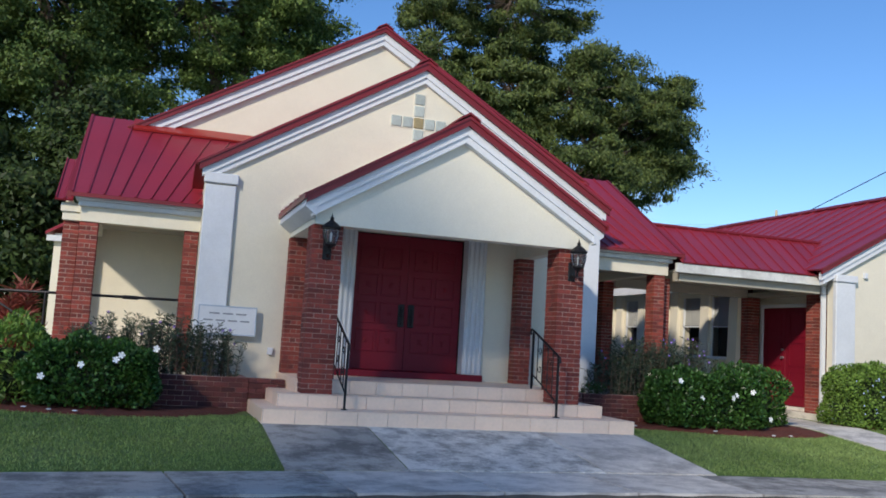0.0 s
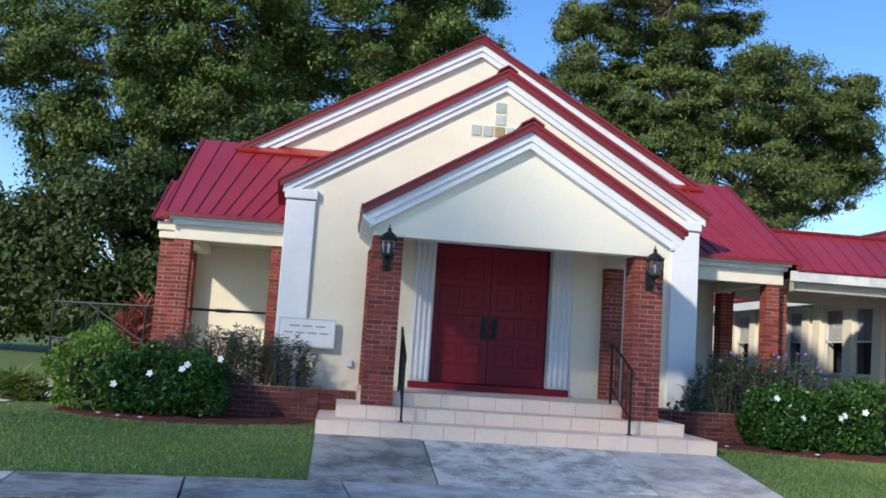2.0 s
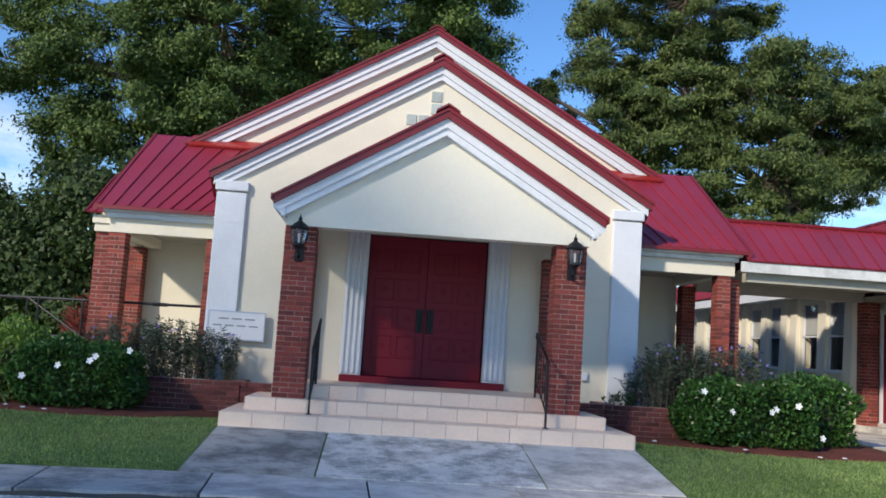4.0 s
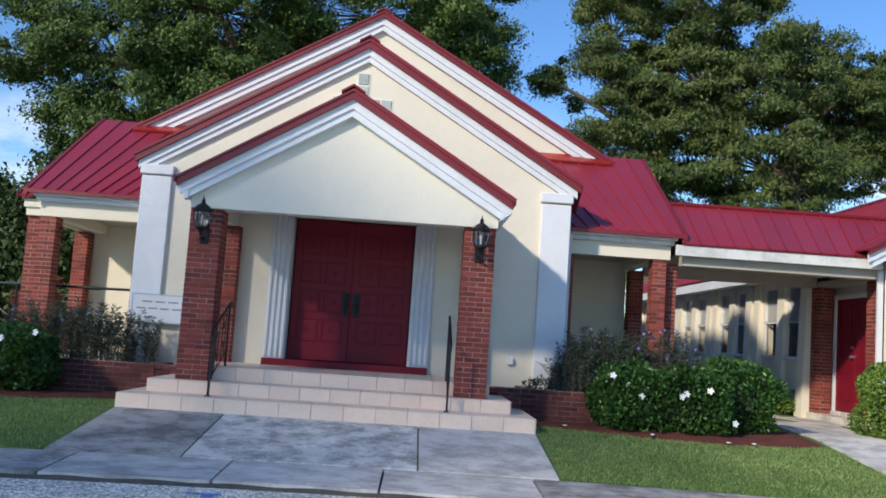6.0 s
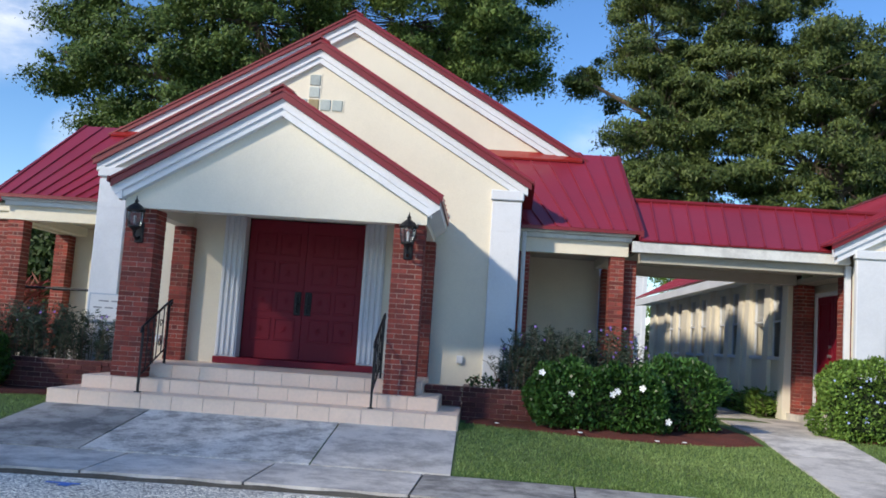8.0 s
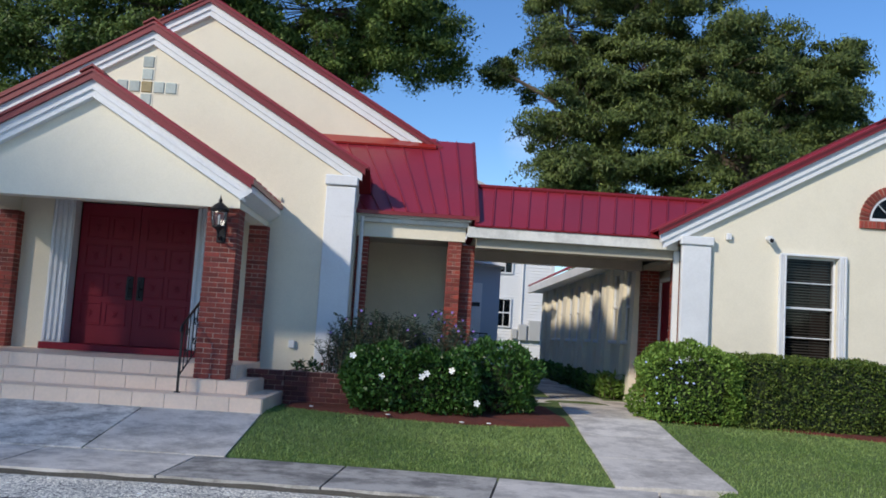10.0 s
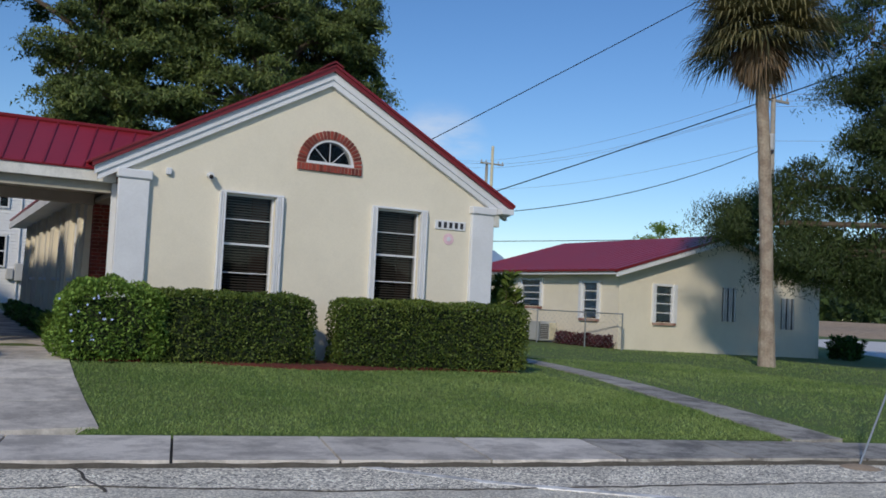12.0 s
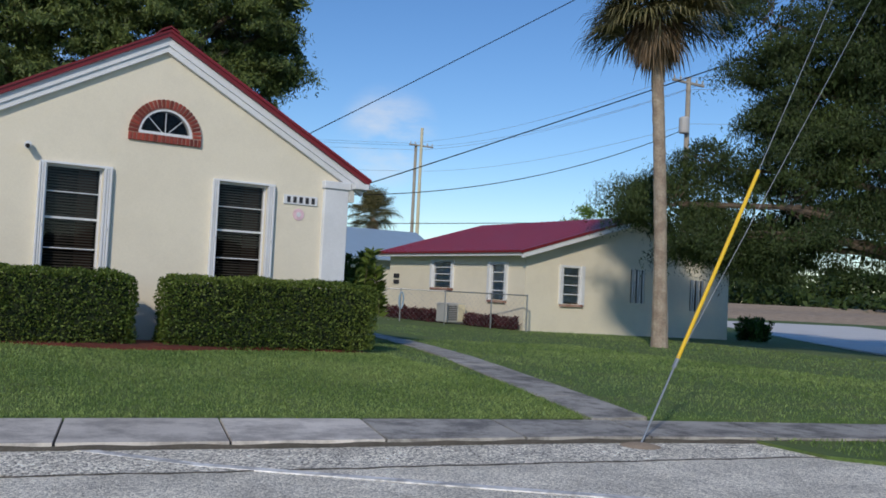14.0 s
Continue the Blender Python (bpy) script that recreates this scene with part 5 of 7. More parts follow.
part("eave_edge", boxes((34.44, 27.36, 2.90, 34.52, 39.4, 2.99)), RED_TRIM, froof)
part("fascia_board", boxes((34.52, 27.42, 2.78, 34.58, 39.3, 2.91)), WHITE, far)
part("soffit", boxes((34.58, 27.5, 2.80, 35.05, 39.3, 2.82)), WHITE, far)


def far_window(box_of, along, a, b, c, d, slats):
    w = new("window")
    w.parent = far
    part("window_frame", box_of([(a, c - 0.02, a + 0.07, d), (b - 0.07, c - 0.02, b, d), (a + 0.07, d - 0.06, b - 0.07, d + 0.04)], -0.03, 0.10), WHITE, w)
    part("pane", box_of([(a + 0.07, c, b - 0.07, d - 0.06)], 0.06, 0.07), CLEAR_GLASS, w)
    part("room_shade_sheet", box_of([(a, c - 0.1, b, d)], 0.5, 0.52), DARK_IN, w)
    for k in range(1, 4):
        z = c + (d - c) * k / 4
        part("glazing_bar", box_of([(a + 0.07, z - 0.02, b - 0.07, z + 0.02)], 0.03, 0.06), WHITE, w)
    z = c + 0.05
    while z < d - 0.08:
        part("blind_slat", box_of([(a + 0.08, z, b - 0.08, z + 0.045)], 0.10, 0.12), PALE_BLIND, w)
        z += 0.052
    part("window_sill", box_of([(a - 0.1, c - 0.12, b + 0.1, c - 0.02)], -0.1, 0.1), MORTAR, w)
    for p, q in ((a - 0.16, a), (b, b + 0.16)):
        part("storm_shutter", box_of([(p, c - 0.02, q, d + 0.03)], -0.10, 0.0), WHITE, w)


def front_boxes(rows, y0, y1):
    return boxes(*[(a, FY0 + y0, c, b, FY0 + y1, d) for a, c, b, d in rows])


def side_boxes(rows, x0, x1):
    return boxes(*[(FX0 + x0, a, c, FX0 + x1, b, d) for a, c, b, d in rows])


for a, b, c, d in FW[:1]:
    far_window(front_boxes, "x", a + 0.1, b - 0.1, c, d, True)
for a, b, c, d in FW[1:]:
    w = new("shuttered_window")
    w.parent = far
    part("backing", front_boxes([(a + 0.1, c, b - 0.1, d)], 0.1, 0.12), DARK_IN, w)
    for k in range(5):
        x = a + 0.12 + (b - a - 0.24) * k / 5
        part("shutter_slat", front_boxes([(x, c, x + 0.10, d)], -0.05 + 0.03 * (k % 2), 0.05), GUTTER if k % 2 else STEEL, w)
for a, b, c, d in LW:
    far_window(side_boxes, "y", a + 0.15, b - 0.15, c, d, True)

ac = thing("air_conditioner", "grey outdoor air conditioner unit beside the far house", "air conditioner")
part("case", boxes((33.7, 31.4, -0.1, 34.7, 32.2, 0.72), bevel=0.03), AC_GREY, ac)
for k in range(8):
    part("louvre", boxes((33.8, 31.385, 0.0 + k * 0.08, 34.25, 31.402, 0.04 + k * 0.08)), IRON, ac)
part("side_panel", boxes((34.3, 31.38, -0.05, 34.65, 31.402, 0.68)), PALE_POLE, ac)

fence = thing("chain_link_fence", "low chain-link fence with steel posts before the far house", "fence")
FP = [(29.6, 34.2), (31.9, 32.2), (33.3, 30.9), (33.95, 28.5), (34.5, 26.9)]
for x, y in FP:
    part("post", bar([(x, y, -0.3), (x, y, 1.26)], 0.03, 8), STEEL, fence)
part("top_rail", bar([(x, y, 1.22) for x, y in FP], 0.022, 8), STEEL, fence)
bm = bmesh.new()
for (x0, y0), (x1, y1) in zip(FP, FP[1:]):
    n = int(math.hypot(x1 - x0, y1 - y0) / 0.22)
    for k in range(-6, n):
        for s in (1, -1):
            a, b = max(0, k), min(n, k + 6)
            za, zb = -0.1 + (a - k) * 0.22, -0.1 + (b - k) * 0.22
            if s < 0:
                za, zb = 1.22 - (a - k) * 0.22, 1.22 - (b - k) * 0.22
            p = (x0 + (x1 - x0) * a / n, y0 + (y1 - y0) * a / n, za)
            q = (x0 + (x1 - x0) * b / n, y0 + (y1 - y0) * b / n, zb)
            tube(bm, [p, q], 0.0035, 3)
tagged(part("wire_mesh", bm, STEEL, fence), kind="stuff")
hose = thing("hose_reel", "green garden hose hung on the fence post", "hose")
part("coil", bar([(31.9 + 0.10 * math.cos(a), 32.1 + 0.03 * a / 6, 0.75 + 0.35 * math.sin(a)) for a in np.linspace(0, 12.5, 40)], 0.03, 6), BLUE_ROOF, hose)
stool = thing("wall_notice", "small dark lettered notice on the far house", "sign")
part("bar", boxes((35.0, 37.9, 1.75, 35.06, 38.4, 1.95)), BAR, stool)
part("bar", boxes((35.0, 37.9, 1.45, 35.06, 38.4, 1.65)), BAR, stool)

blue = thing("blue_roofed_shed", "far shed with a pale blue metal roof", "shed")
part("wall", boxes((33.0, 44.5, -0.3, 41.5, 52, 2.9)), PORCH_STUCCO, blue)
bm = bmesh.new()
prism(bm, [(43.8, 2.85), (48.2, 4.75), (52.6, 2.85), (52.6, 2.75), (48.2, 4.6), (43.8, 2.75)], "x", 32.5, 42.0)
part("roof", bm, BLUE_ROOF, blue)


# ---- poles, wires and the guy anchor ----
def pole(x, y, top, label, material, cross_z, lean=0.0, transformer=False):
    p = thing("utility_pole", label, "utility pole")
    part("shaft", bar([(x, y, -0.6), (x + lean, y, top)], [0.17, 0.12], 10), material, p)
    for z in cross_z:
        part("crossarm", boxes((x + lean - 1.15, y - 0.06, z - 0.06, x + lean + 1.15, y + 0.06, z + 0.06), bevel=0.01), WOOD_POLE, p)
        for k in (-1.05, -0.6, 0.6, 1.05):
            bm = bmesh.new()
            lathe(bm, [(0.02, 0.0), (0.05, 0.08), (0.06, 0.12), (0.03, 0.22)], (x + lean + k, y, z + 0.06), 8)
            part("insulator", bm, AC_GREY, p)
    if transformer:
        bm = bmesh.new()
        lathe(bm, [(0.05, 0), (0.25, 0.02), (0.27, 0.1), (0.27, 0.75), (0.22, 0.85), (0.05, 0.88)], (x - 0.32, y - 0.1, 9.9), 14)
        part("transformer", bm, AC_GREY, p, "grey can transformer")
    return p


pole(51.25, 63.7, 14.6, "tall pale utility pole with a crossarm", PALE_POLE, (13.1,))
pole(50.85, 63.9, 13.2, "weathered wooden utility pole", WOOD_POLE, ())
pole(48.25, 31.8, 12.9, "wooden utility pole with crossarm and transformer", WOOD_POLE, (12.6,), transformer=True)


def wire(a, b, sag, radius, label="black overhead cable against the sky", material=IRON):
    a, b = Vector(a), Vector(b)
    pts = [a.lerp(b, i / 24) - Vector((0, 0, sag * 4 * (i / 24) * (1 - i / 24))) for i in range(25)]
    w = thing("overhead_cable", label, "cable", group="overhead cables")
    part("cable", bar(pts, radius, 5), material, w)


def run(p, q, f0, f1):
    p, q = Vector(p), Vector(q)
    return p.lerp(q, f0), p.lerp(q, f1)


for p, q, f0, f1, sag, r in (((29.0, 35.9, 8.06), (38.4, 30.2, 14.47), -0.9, 2.6, 0.25, 0.022), ((31.5, 34.7, 6.16), (47.0, 20.3, 13.9), -0.5, 1.7, 0.45, 0.026),
                             ((31.6, 34.7, 5.95), (48.2, 31.8, 10.2), -0.2, 1.0, 1.1, 0.02), ((42, 51.8, 5.9), (54.8, 42.3, 6.75), -1.2, 2.4, 0.5, 0.025)):
    a, b = run(p, q, f0, f1)
    wire(a, b, sag, r)
for z, dx in ((13.2, -1.0), (13.2, 1.0), (12.75, 0.0), (11.0, 0.3)):
    wire((51.2 + dx, 63.7, z), (48.25 + dx, 31.8, z - 0.5), 0.6, 0.010, "thin grey power line between two poles", LINE_GREY)
    wire((51.2 + dx, 63.7, z), (-90 + dx, 80, z - 2), 2.5, 0.010, "thin grey power line leading off", LINE_GREY)
    wire((48.25 + dx, 31.8, z - 0.5), (70, -40, z), 2.0, 0.010, "thin grey power line leading off", LINE_GREY)

guy = thing("guy_wires", "steel guy wires with a yellow guard sleeve at the kerb", "guy wire")
G0, GD = Vector((19.36, 5.66, -0.2)), Vector((0.455, -0.04, 0.89)).normalized()
GD2 = Vector((0.535, -0.06, 0.845)).normalized()
part("anchor_rod", bar([G0, G0 + GD * 1.02], 0.010, 8), STEEL, guy)
part("turnbuckle", bar([G0 + GD * 1.0, G0 + GD * 1.13], 0.020, 8), STEEL, guy)
part("guard_sleeve", bar([G0 + GD * 1.1, G0 + GD * 3.35], 0.02, 10), YELLOW, guy, "bright yellow plastic sleeve")
part("strand", bar([G0 + GD * 1.1, G0 + GD * 13.0], 0.0034, 6), STEEL, guy)
part("strand", bar([G0 + GD * 1.05, G0 + GD * 1.05 + GD2 * 13.0], 0.0034, 6), STEEL, guy)
bm = bmesh.new()
lathe(bm, [(0.26, -0.1), (0.24, 0.02), (0.12, 0.05), (0.02, 0.06)], (19.38, 5.60, -0.09), 14)
part("anchor_mound", bm, DIRT, guy)

# painted lines and the coarse gutter strip on the road
mark = thing("road_marking", "worn white painted line on the asphalt", "road marking", kind="structure")
ML = [(14.44, 6.98), (15.2, 6.05), (16.75, 4.75), (18.4, 3.4)]
for (x0, y0), (x1, y1) in zip(ML, ML[1:]):
    d = Vector((y1 - y0, x0 - x1)).normalized() * 0.05
    strip("line", [((x0 - d.x, y0 - d.y), (x0 + d.x, y0 + d.y)), ((x1 - d.x, y1 - d.y), (x1 + d.x, y1 + d.y))], lambda x, y: -0.055, ROADPAINT, 0.01, mark)
GRAVEL = make_material("coarse_exposed_aggregate", (0.82, 0.775, 0.66), rough=0.95, vary=0.22, fine=70, coarse=1.5, bump=0.4, dist=0.008, stain=0.3, stain_scale=2.0)
add_chips(GRAVEL, 58, 1.0, 0.18, 1.65)


def gutter_edge(x):
    return lerp(x, [(-12, kerb(-12) - 0.75), (8, kerb(8) - 0.75), (12.3, 6.72), (13.85, 6.1), (15.1, 5.82), (17.56, 5.32), (20.4, 4.7), (30, 1.2)]) + 0.012 * math.sin(x * 5.3) + 0.01 * math.sin(x * 13)


crack = thing("road_joint", "dark open joint between gutter strip and asphalt", "road joint", kind="structure")
strip("joint", [((x, gutter_edge(x) + 0.004 * math.sin(x * 23)), (x, gutter_edge(x) - 0.026 - 0.010 * math.sin(x * 17))) for x in np.arange(-12, 24, 0.1)], lambda x, y: -0.058, JOINT_DIRT, 0.02, crack)
strip("joint", [((12.20 + 0.1 * s + 0.02 * math.sin(s * 9), kerb(12.2) - 0.03 - 0.9 * s), (12.225 + 0.1 * s + 0.02 * math.sin(s * 9), kerb(12.2) - 0.03 - 0.9 * s)) for s in np.arange(0, 1.01, 0.1)], lambda x, y: -0.0565, JOINT_DIRT, 0.02, crack)
grit = thing("gutter_grit", "dark grit and weeds along the kerb foot", "grit", kind="stuff")
strip("grit", [((x, kerb(x) - 0.004), (x, kerb(x) - 0.022 - 0.02 * (0.5 + 0.5 * math.sin(x * 3.1)) * (0.5 + 0.5 * math.sin(x * 7.7 + 1)))) for x in np.arange(-12, 24, 0.1)],
      lambda x, y: -0.018 - 0.012 * math.sin(x * 4.3) ** 2 if y > kerb(x) - 0.02 else -0.056, JOINT_DIRT, 0.05, grit)
tagged(strip("gutter_strip", [((x, kerb(x) - 0.03), (x, gutter_edge(x))) for x in np.arange(-12, 30, 0.4)], lambda x, y: -0.06, GRAVEL, 0.05),
       "coarse grey aggregate strip along the kerb", "road", kind="structure")
verge = tagged(strip("verge", [((20.75, 5.40), (20.7, 4.5)), ((22.2, 5.0), (21.6, 3.2)), ((25, 3.75), (23, 1.0)), ((32, 0.9), (28, -4)), ((46, -4.8), (42, -12))], lambda x, y: -0.03, LAWN, 0.2),
               "grass verge between pavement and road", "ground", kind="structure")
bank_rows = [((75 + 13 * u, 66 + 16 * u), (109 + 13 * u, 40 + 16 * u)) for u in np.arange(0.5, 1.31, 0.1)]
tagged(strip("bare_bank", bank_rows, lambda x, y: -0.45 + 2.2 * (((x - 79) * 0.63 + (y - 66) * 0.775) / 20.6 - 0.5) + 0.1 * math.sin(x * 0.9), DIRT, 0.5), "bare sandy bank beyond the side street", "ground", kind="structure")
paint = thing("survey_mark", "faded blue spray mark on the road", "road marking", kind="structure")
part("spray", boxes((4.05, 7.72, -0.0535, 4.35, 7.77, -0.051), (4.2, 7.62, -0.0535, 4.3, 7.74, -0.0508)), make_material("blue_spray", (0.10, 0.22, 0.60), rough=0.8, bump=0.2), paint)


# ---- foliage ----
def leaf_object(name, pos, axis, side, length, width, material, parent=None, label="", corners=4):
    """One mesh of many leaves, diamonds or slim triangles; pos, axis and side are rows of vectors, length and width rows of sizes."""
    n, k = len(pos), corners
    a, s = axis * (length[:, None] / 2), side * (width[:, None] / 2)
    lift = np.cross(axis, side) * (width[:, None] * 0.18)
    v = np.empty((n, k, 3))
    if k == 4:
        v[:, 0], v[:, 1], v[:, 2], v[:, 3] = pos - a, pos + s + lift, pos + a, pos - s + lift
    else:
        v[:, 0], v[:, 1], v[:, 2] = pos - a - s, pos - a * 0.6 + s, pos + a
    me = bpy.data.meshes.new(name)
    me.vertices.add(k * n)
    me.vertices.foreach_set("co", v.ravel())
    me.loops.add(k * n)
    me.loops.foreach_set("vertex_index", np.arange(k * n))
    me.polygons.add(n)
    me.polygons.foreach_set("loop_start", np.arange(0, k * n, k))
    me.update(calc_edges=True)
    me.materials.append(material)
    ob = finish(new(name, me), parent)
    if label:
        ob["label"] = label
    return ob


def unit(v):
    return v / np.maximum(np.linalg.norm(v, axis=1, keepdims=True), 1e-9)


def frames_for(rs, n, out, hang=0.0, spread=1.0):
    """Leaf axes leaning outwards, with a share of droop."""
    axis = unit(out + spread * rs.normal(size=(n, 3)) + np.array([0, 0, -hang]))
    side = unit(np.cross(axis, rs.normal(size=(n, 3))))
    return axis, side


def shell_points(rs, n, x0, x1, y0, y1, z0, z1, wobble=0.06, seed=0.0, round_top=0.0, square=5):
    """Points and outward normals on a clipped, slightly uneven hedge body (no underside)."""
    ax, ay, az = x1 - x0, y1 - y0, z1 - z0
    areas = np.array([ax * az, ax * az, ay * az, ay * az, ax * ay])
    f = rs.choice(5, size=n, p=areas / areas.sum())
    u, v = rs.random(n), rs.random(n)
    p, q = np.zeros((n, 3)), np.zeros((n, 3))
    for k in range(5):
        m = f == k
        if k < 2:
            p[m] = np.stack([x0 + ax * u[m], np.full(m.sum(), (y0, y1)[k]), z0 + az * v[m]], 1)
            q[m] = (0, (-1, 1)[k], 0)
        elif k < 4:
            p[m] = np.stack([np.full(m.sum(), (x0, x1)[k - 2]), y0 + ay * u[m], z0 + az * v[m]], 1)
            q[m] = ((-1, 1)[k - 2], 0, 0)
        else:
            p[m] = np.stack([x0 + ax * u[m], y0 + ay * v[m], np.full(m.sum(), z1)], 1)
            q[m] = (0, 0, 1)
    c = np.array([(x0 + x1) / 2, (y0 + y1) / 2, z0 + az * 0.45])
    h = np.array([ax / 2, ay / 2, az * 0.55])
    r = (p - c) / h
    norm = (np.abs(r) ** square).sum(1) ** (1 / square)
    p = c + (p - c) / norm[:, None] * 1.0
    if round_top:
        e = ((p[:, 0] - c[0]) / (ax / 2)) ** 2
        p[:, 2] -= round_top * e * (p[:, 2] - z0) / az
    w = np.sin(p[:, 0] * 5.1 + seed) * np.sin(p[:, 2] * 6.3 + p[:, 1] * 4 + seed) + 0.6 * np.sin(p[:, 0] * 13 + p[:, 2] * 11 + seed)
    p += q * (w * wobble)[:, None]
    return p, q


def hedge(name, label, x0, x1, y0, y1, z0, z1, count, size, material, seed, category="hedge", wobble=0.03, depth=0.10, round_top=0.0, narrow=0.55, hang=0.0, spread=0.8, square=5):
    rs = np.random.RandomState(seed)
    t = thing(name, label, category)
    p, q = shell_points(rs, count, x0, x1, y0, y1, z0, z1, wobble, seed, round_top, square)
    p -= q * (rs.random(count) ** 2 * depth)[:, None]
    p += rs.normal(size=p.shape) * 0.012
    axis, side = frames_for(rs, count, q * 0.8 + np.array([0, 0, 0.3]), hang, spread)
    length = size * (0.7 + 0.7 * rs.random(count))
    leaf_object("foliage", p, axis, side, length, length * narrow, material, t)
    # solid dark filler behind the leaves, painted as the hedge's inner shade
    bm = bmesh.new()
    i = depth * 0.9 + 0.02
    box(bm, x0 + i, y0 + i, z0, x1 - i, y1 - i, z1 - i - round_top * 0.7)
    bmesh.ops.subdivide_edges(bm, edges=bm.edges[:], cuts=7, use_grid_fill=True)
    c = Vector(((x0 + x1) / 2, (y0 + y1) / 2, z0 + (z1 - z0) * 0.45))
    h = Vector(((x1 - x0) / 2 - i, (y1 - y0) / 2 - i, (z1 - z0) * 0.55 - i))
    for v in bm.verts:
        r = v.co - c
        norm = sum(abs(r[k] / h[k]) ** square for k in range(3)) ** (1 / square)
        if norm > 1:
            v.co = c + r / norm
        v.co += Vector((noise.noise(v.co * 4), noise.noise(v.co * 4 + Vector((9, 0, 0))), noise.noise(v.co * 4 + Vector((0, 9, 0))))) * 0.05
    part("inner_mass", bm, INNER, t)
    for k in range(5):
        x = x0 + (x1 - x0) * (k + 0.5) / 5
        y = (y0 + y1) / 2
        part("stem", bar([(x, y, ground_z(x, y) - 0.05), (x + 0.05, y, z0 + 0.2)], [0.025, 0.02], 6), BARK, t)
    return t


def blossoms(parent, spots, size, material, seed, name="flower"):
    """Five-petalled flowers at the given places, facing the road."""
    rs = random.Random(seed)
    for x, y, z in spots:
        bm = bmesh.new()
        tip = Vector((rs.uniform(-0.5, 0.5), -1, rs.uniform(-0.1, 0.5))).normalized()
        rot = tip.to_track_quat("Z", "Y").to_matrix().to_4x4()
        for k in range(5):
            a = 2 * math.pi * k / 5 + rs.uniform(-0.1, 0.1)
            pts = [(0, 0, 0), (0.35, 0.30, 0.12), (0.85, 0.32, 0.2), (1.0, 0.0, 0.16), (0.85, -0.32, 0.2), (0.35, -0.30, 0.12)]
            m = Matrix.Translation((x, y, z)) @ rot @ Matrix.Rotation(a, 4, "Z") @ Matrix.Scale(size, 4)
            bm.faces.new([bm.verts.new(m @ Vector(p)) for p in pts])
        part(name, bm, material, parent)


gz = ground_z
h1 = hedge("clipped_hedge", "clipped dark green box hedge before the annex windows", 13.75, 16.37, 12.84, 13.72, gz(15, 12.9), 1.37, 18000, 0.045, LEAF_HEDGE, 11, square=10)
h2 = hedge("clipped_hedge", "clipped dark green box hedge before the annex windows", 16.80, 20.40, 12.84, 13.72, gz(18.5, 12.9), 1.36, 26000, 0.045, LEAF_HEDGE, 12, square=10)
h3 = hedge("plumbago_shrub", "light green plumbago shrub with pale blue flowers by the walkway", 12.62, 14.1, 12.72, 13.75, gz(13, 12.8), 1.47, 14000, 0.050, LEAF_LIGHT, 13, category="shrub", wobble=0.07, depth=0.16, round_top=0.12)
rf = random.Random(3)
blossoms(h3, [(rf.uniform(12.6, 13.3), 12.70, rf.uniform(0.6, 1.3)) for _ in range(16)], 0.018, PETAL_B, 4)
b1 = hedge("flowering_bush", "glossy dark green bush with white flowers before the church", -0.62, 0.98, 11.98, 13.0, 0.33, 1.17, 13000, 0.060, LEAF_BUSH, 14, category="bush", wobble=0.07, depth=0.18, round_top=0.06)
b2 = hedge("leafy_shrub", "leafy lighter green shrub behind the flowering bush", -1.35, -0.35, 12.25, 13.3, 0.33, 1.36, 5000, 0.085, LEAF_LIGHT, 15, category="shrub", wobble=0.10, depth=0.22, round_top=0.25, narrow=0.35)
b3 = hedge("flowering_bush", "glossy dark green bush with white flowers beside the walkway", 8.42, 10.25, 11.92, 13.0, 0.33, 1.18, 14000, 0.060, LEAF_BUSH, 16, category="bush", wobble=0.07, depth=0.18, round_top=0.03)
b4 = hedge("leafy_shrub", "leafy dark green shrub beside the walkway", 9.9, 11.05, 12.4, 13.6, 0.36, 1.30, 6000, 0.085, LEAF_BUSH, 17, category="shrub", wobble=0.10, depth=0.22, round_top=0.15, narrow=0.35)
blossoms(b1, [(0.51, 11.93, 1.00), (0.45, 11.92, 0.94), (-0.40, 11.96, 0.70), (0.05, 11.93, 0.86), (0.92, 12.0, 1.10)], 0.048, PETAL, 5)
blossoms(b3, [(9.52, 11.84, 0.87), (9.46, 11.84, 0.83), (8.54, 11.88, 1.05), (8.93, 11.88, 0.80), (9.85, 11.88, 0.93), (10.2, 11.9, 0.52)], 0.048, PETAL, 6)
fallen = thing("fallen_petals", "white fallen petals on the mulch", "petals", kind="stuff")
bm = bmesh.new()
for x, y in ((-0.55, 11.95), (-0.25, 11.72), (0.05, 11.62), (9.05, 11.7), (10.0, 11.56), (10.35, 11.6), (8.0, 12.25)):
    lathe(bm, [(0.005, 0.0), (0.036, 0.006), (0.025, 0.014), (0.008, 0.016)], (x, y, gz(x, y) + 0.05), 7)
part("petal", bm, PETAL, fallen)


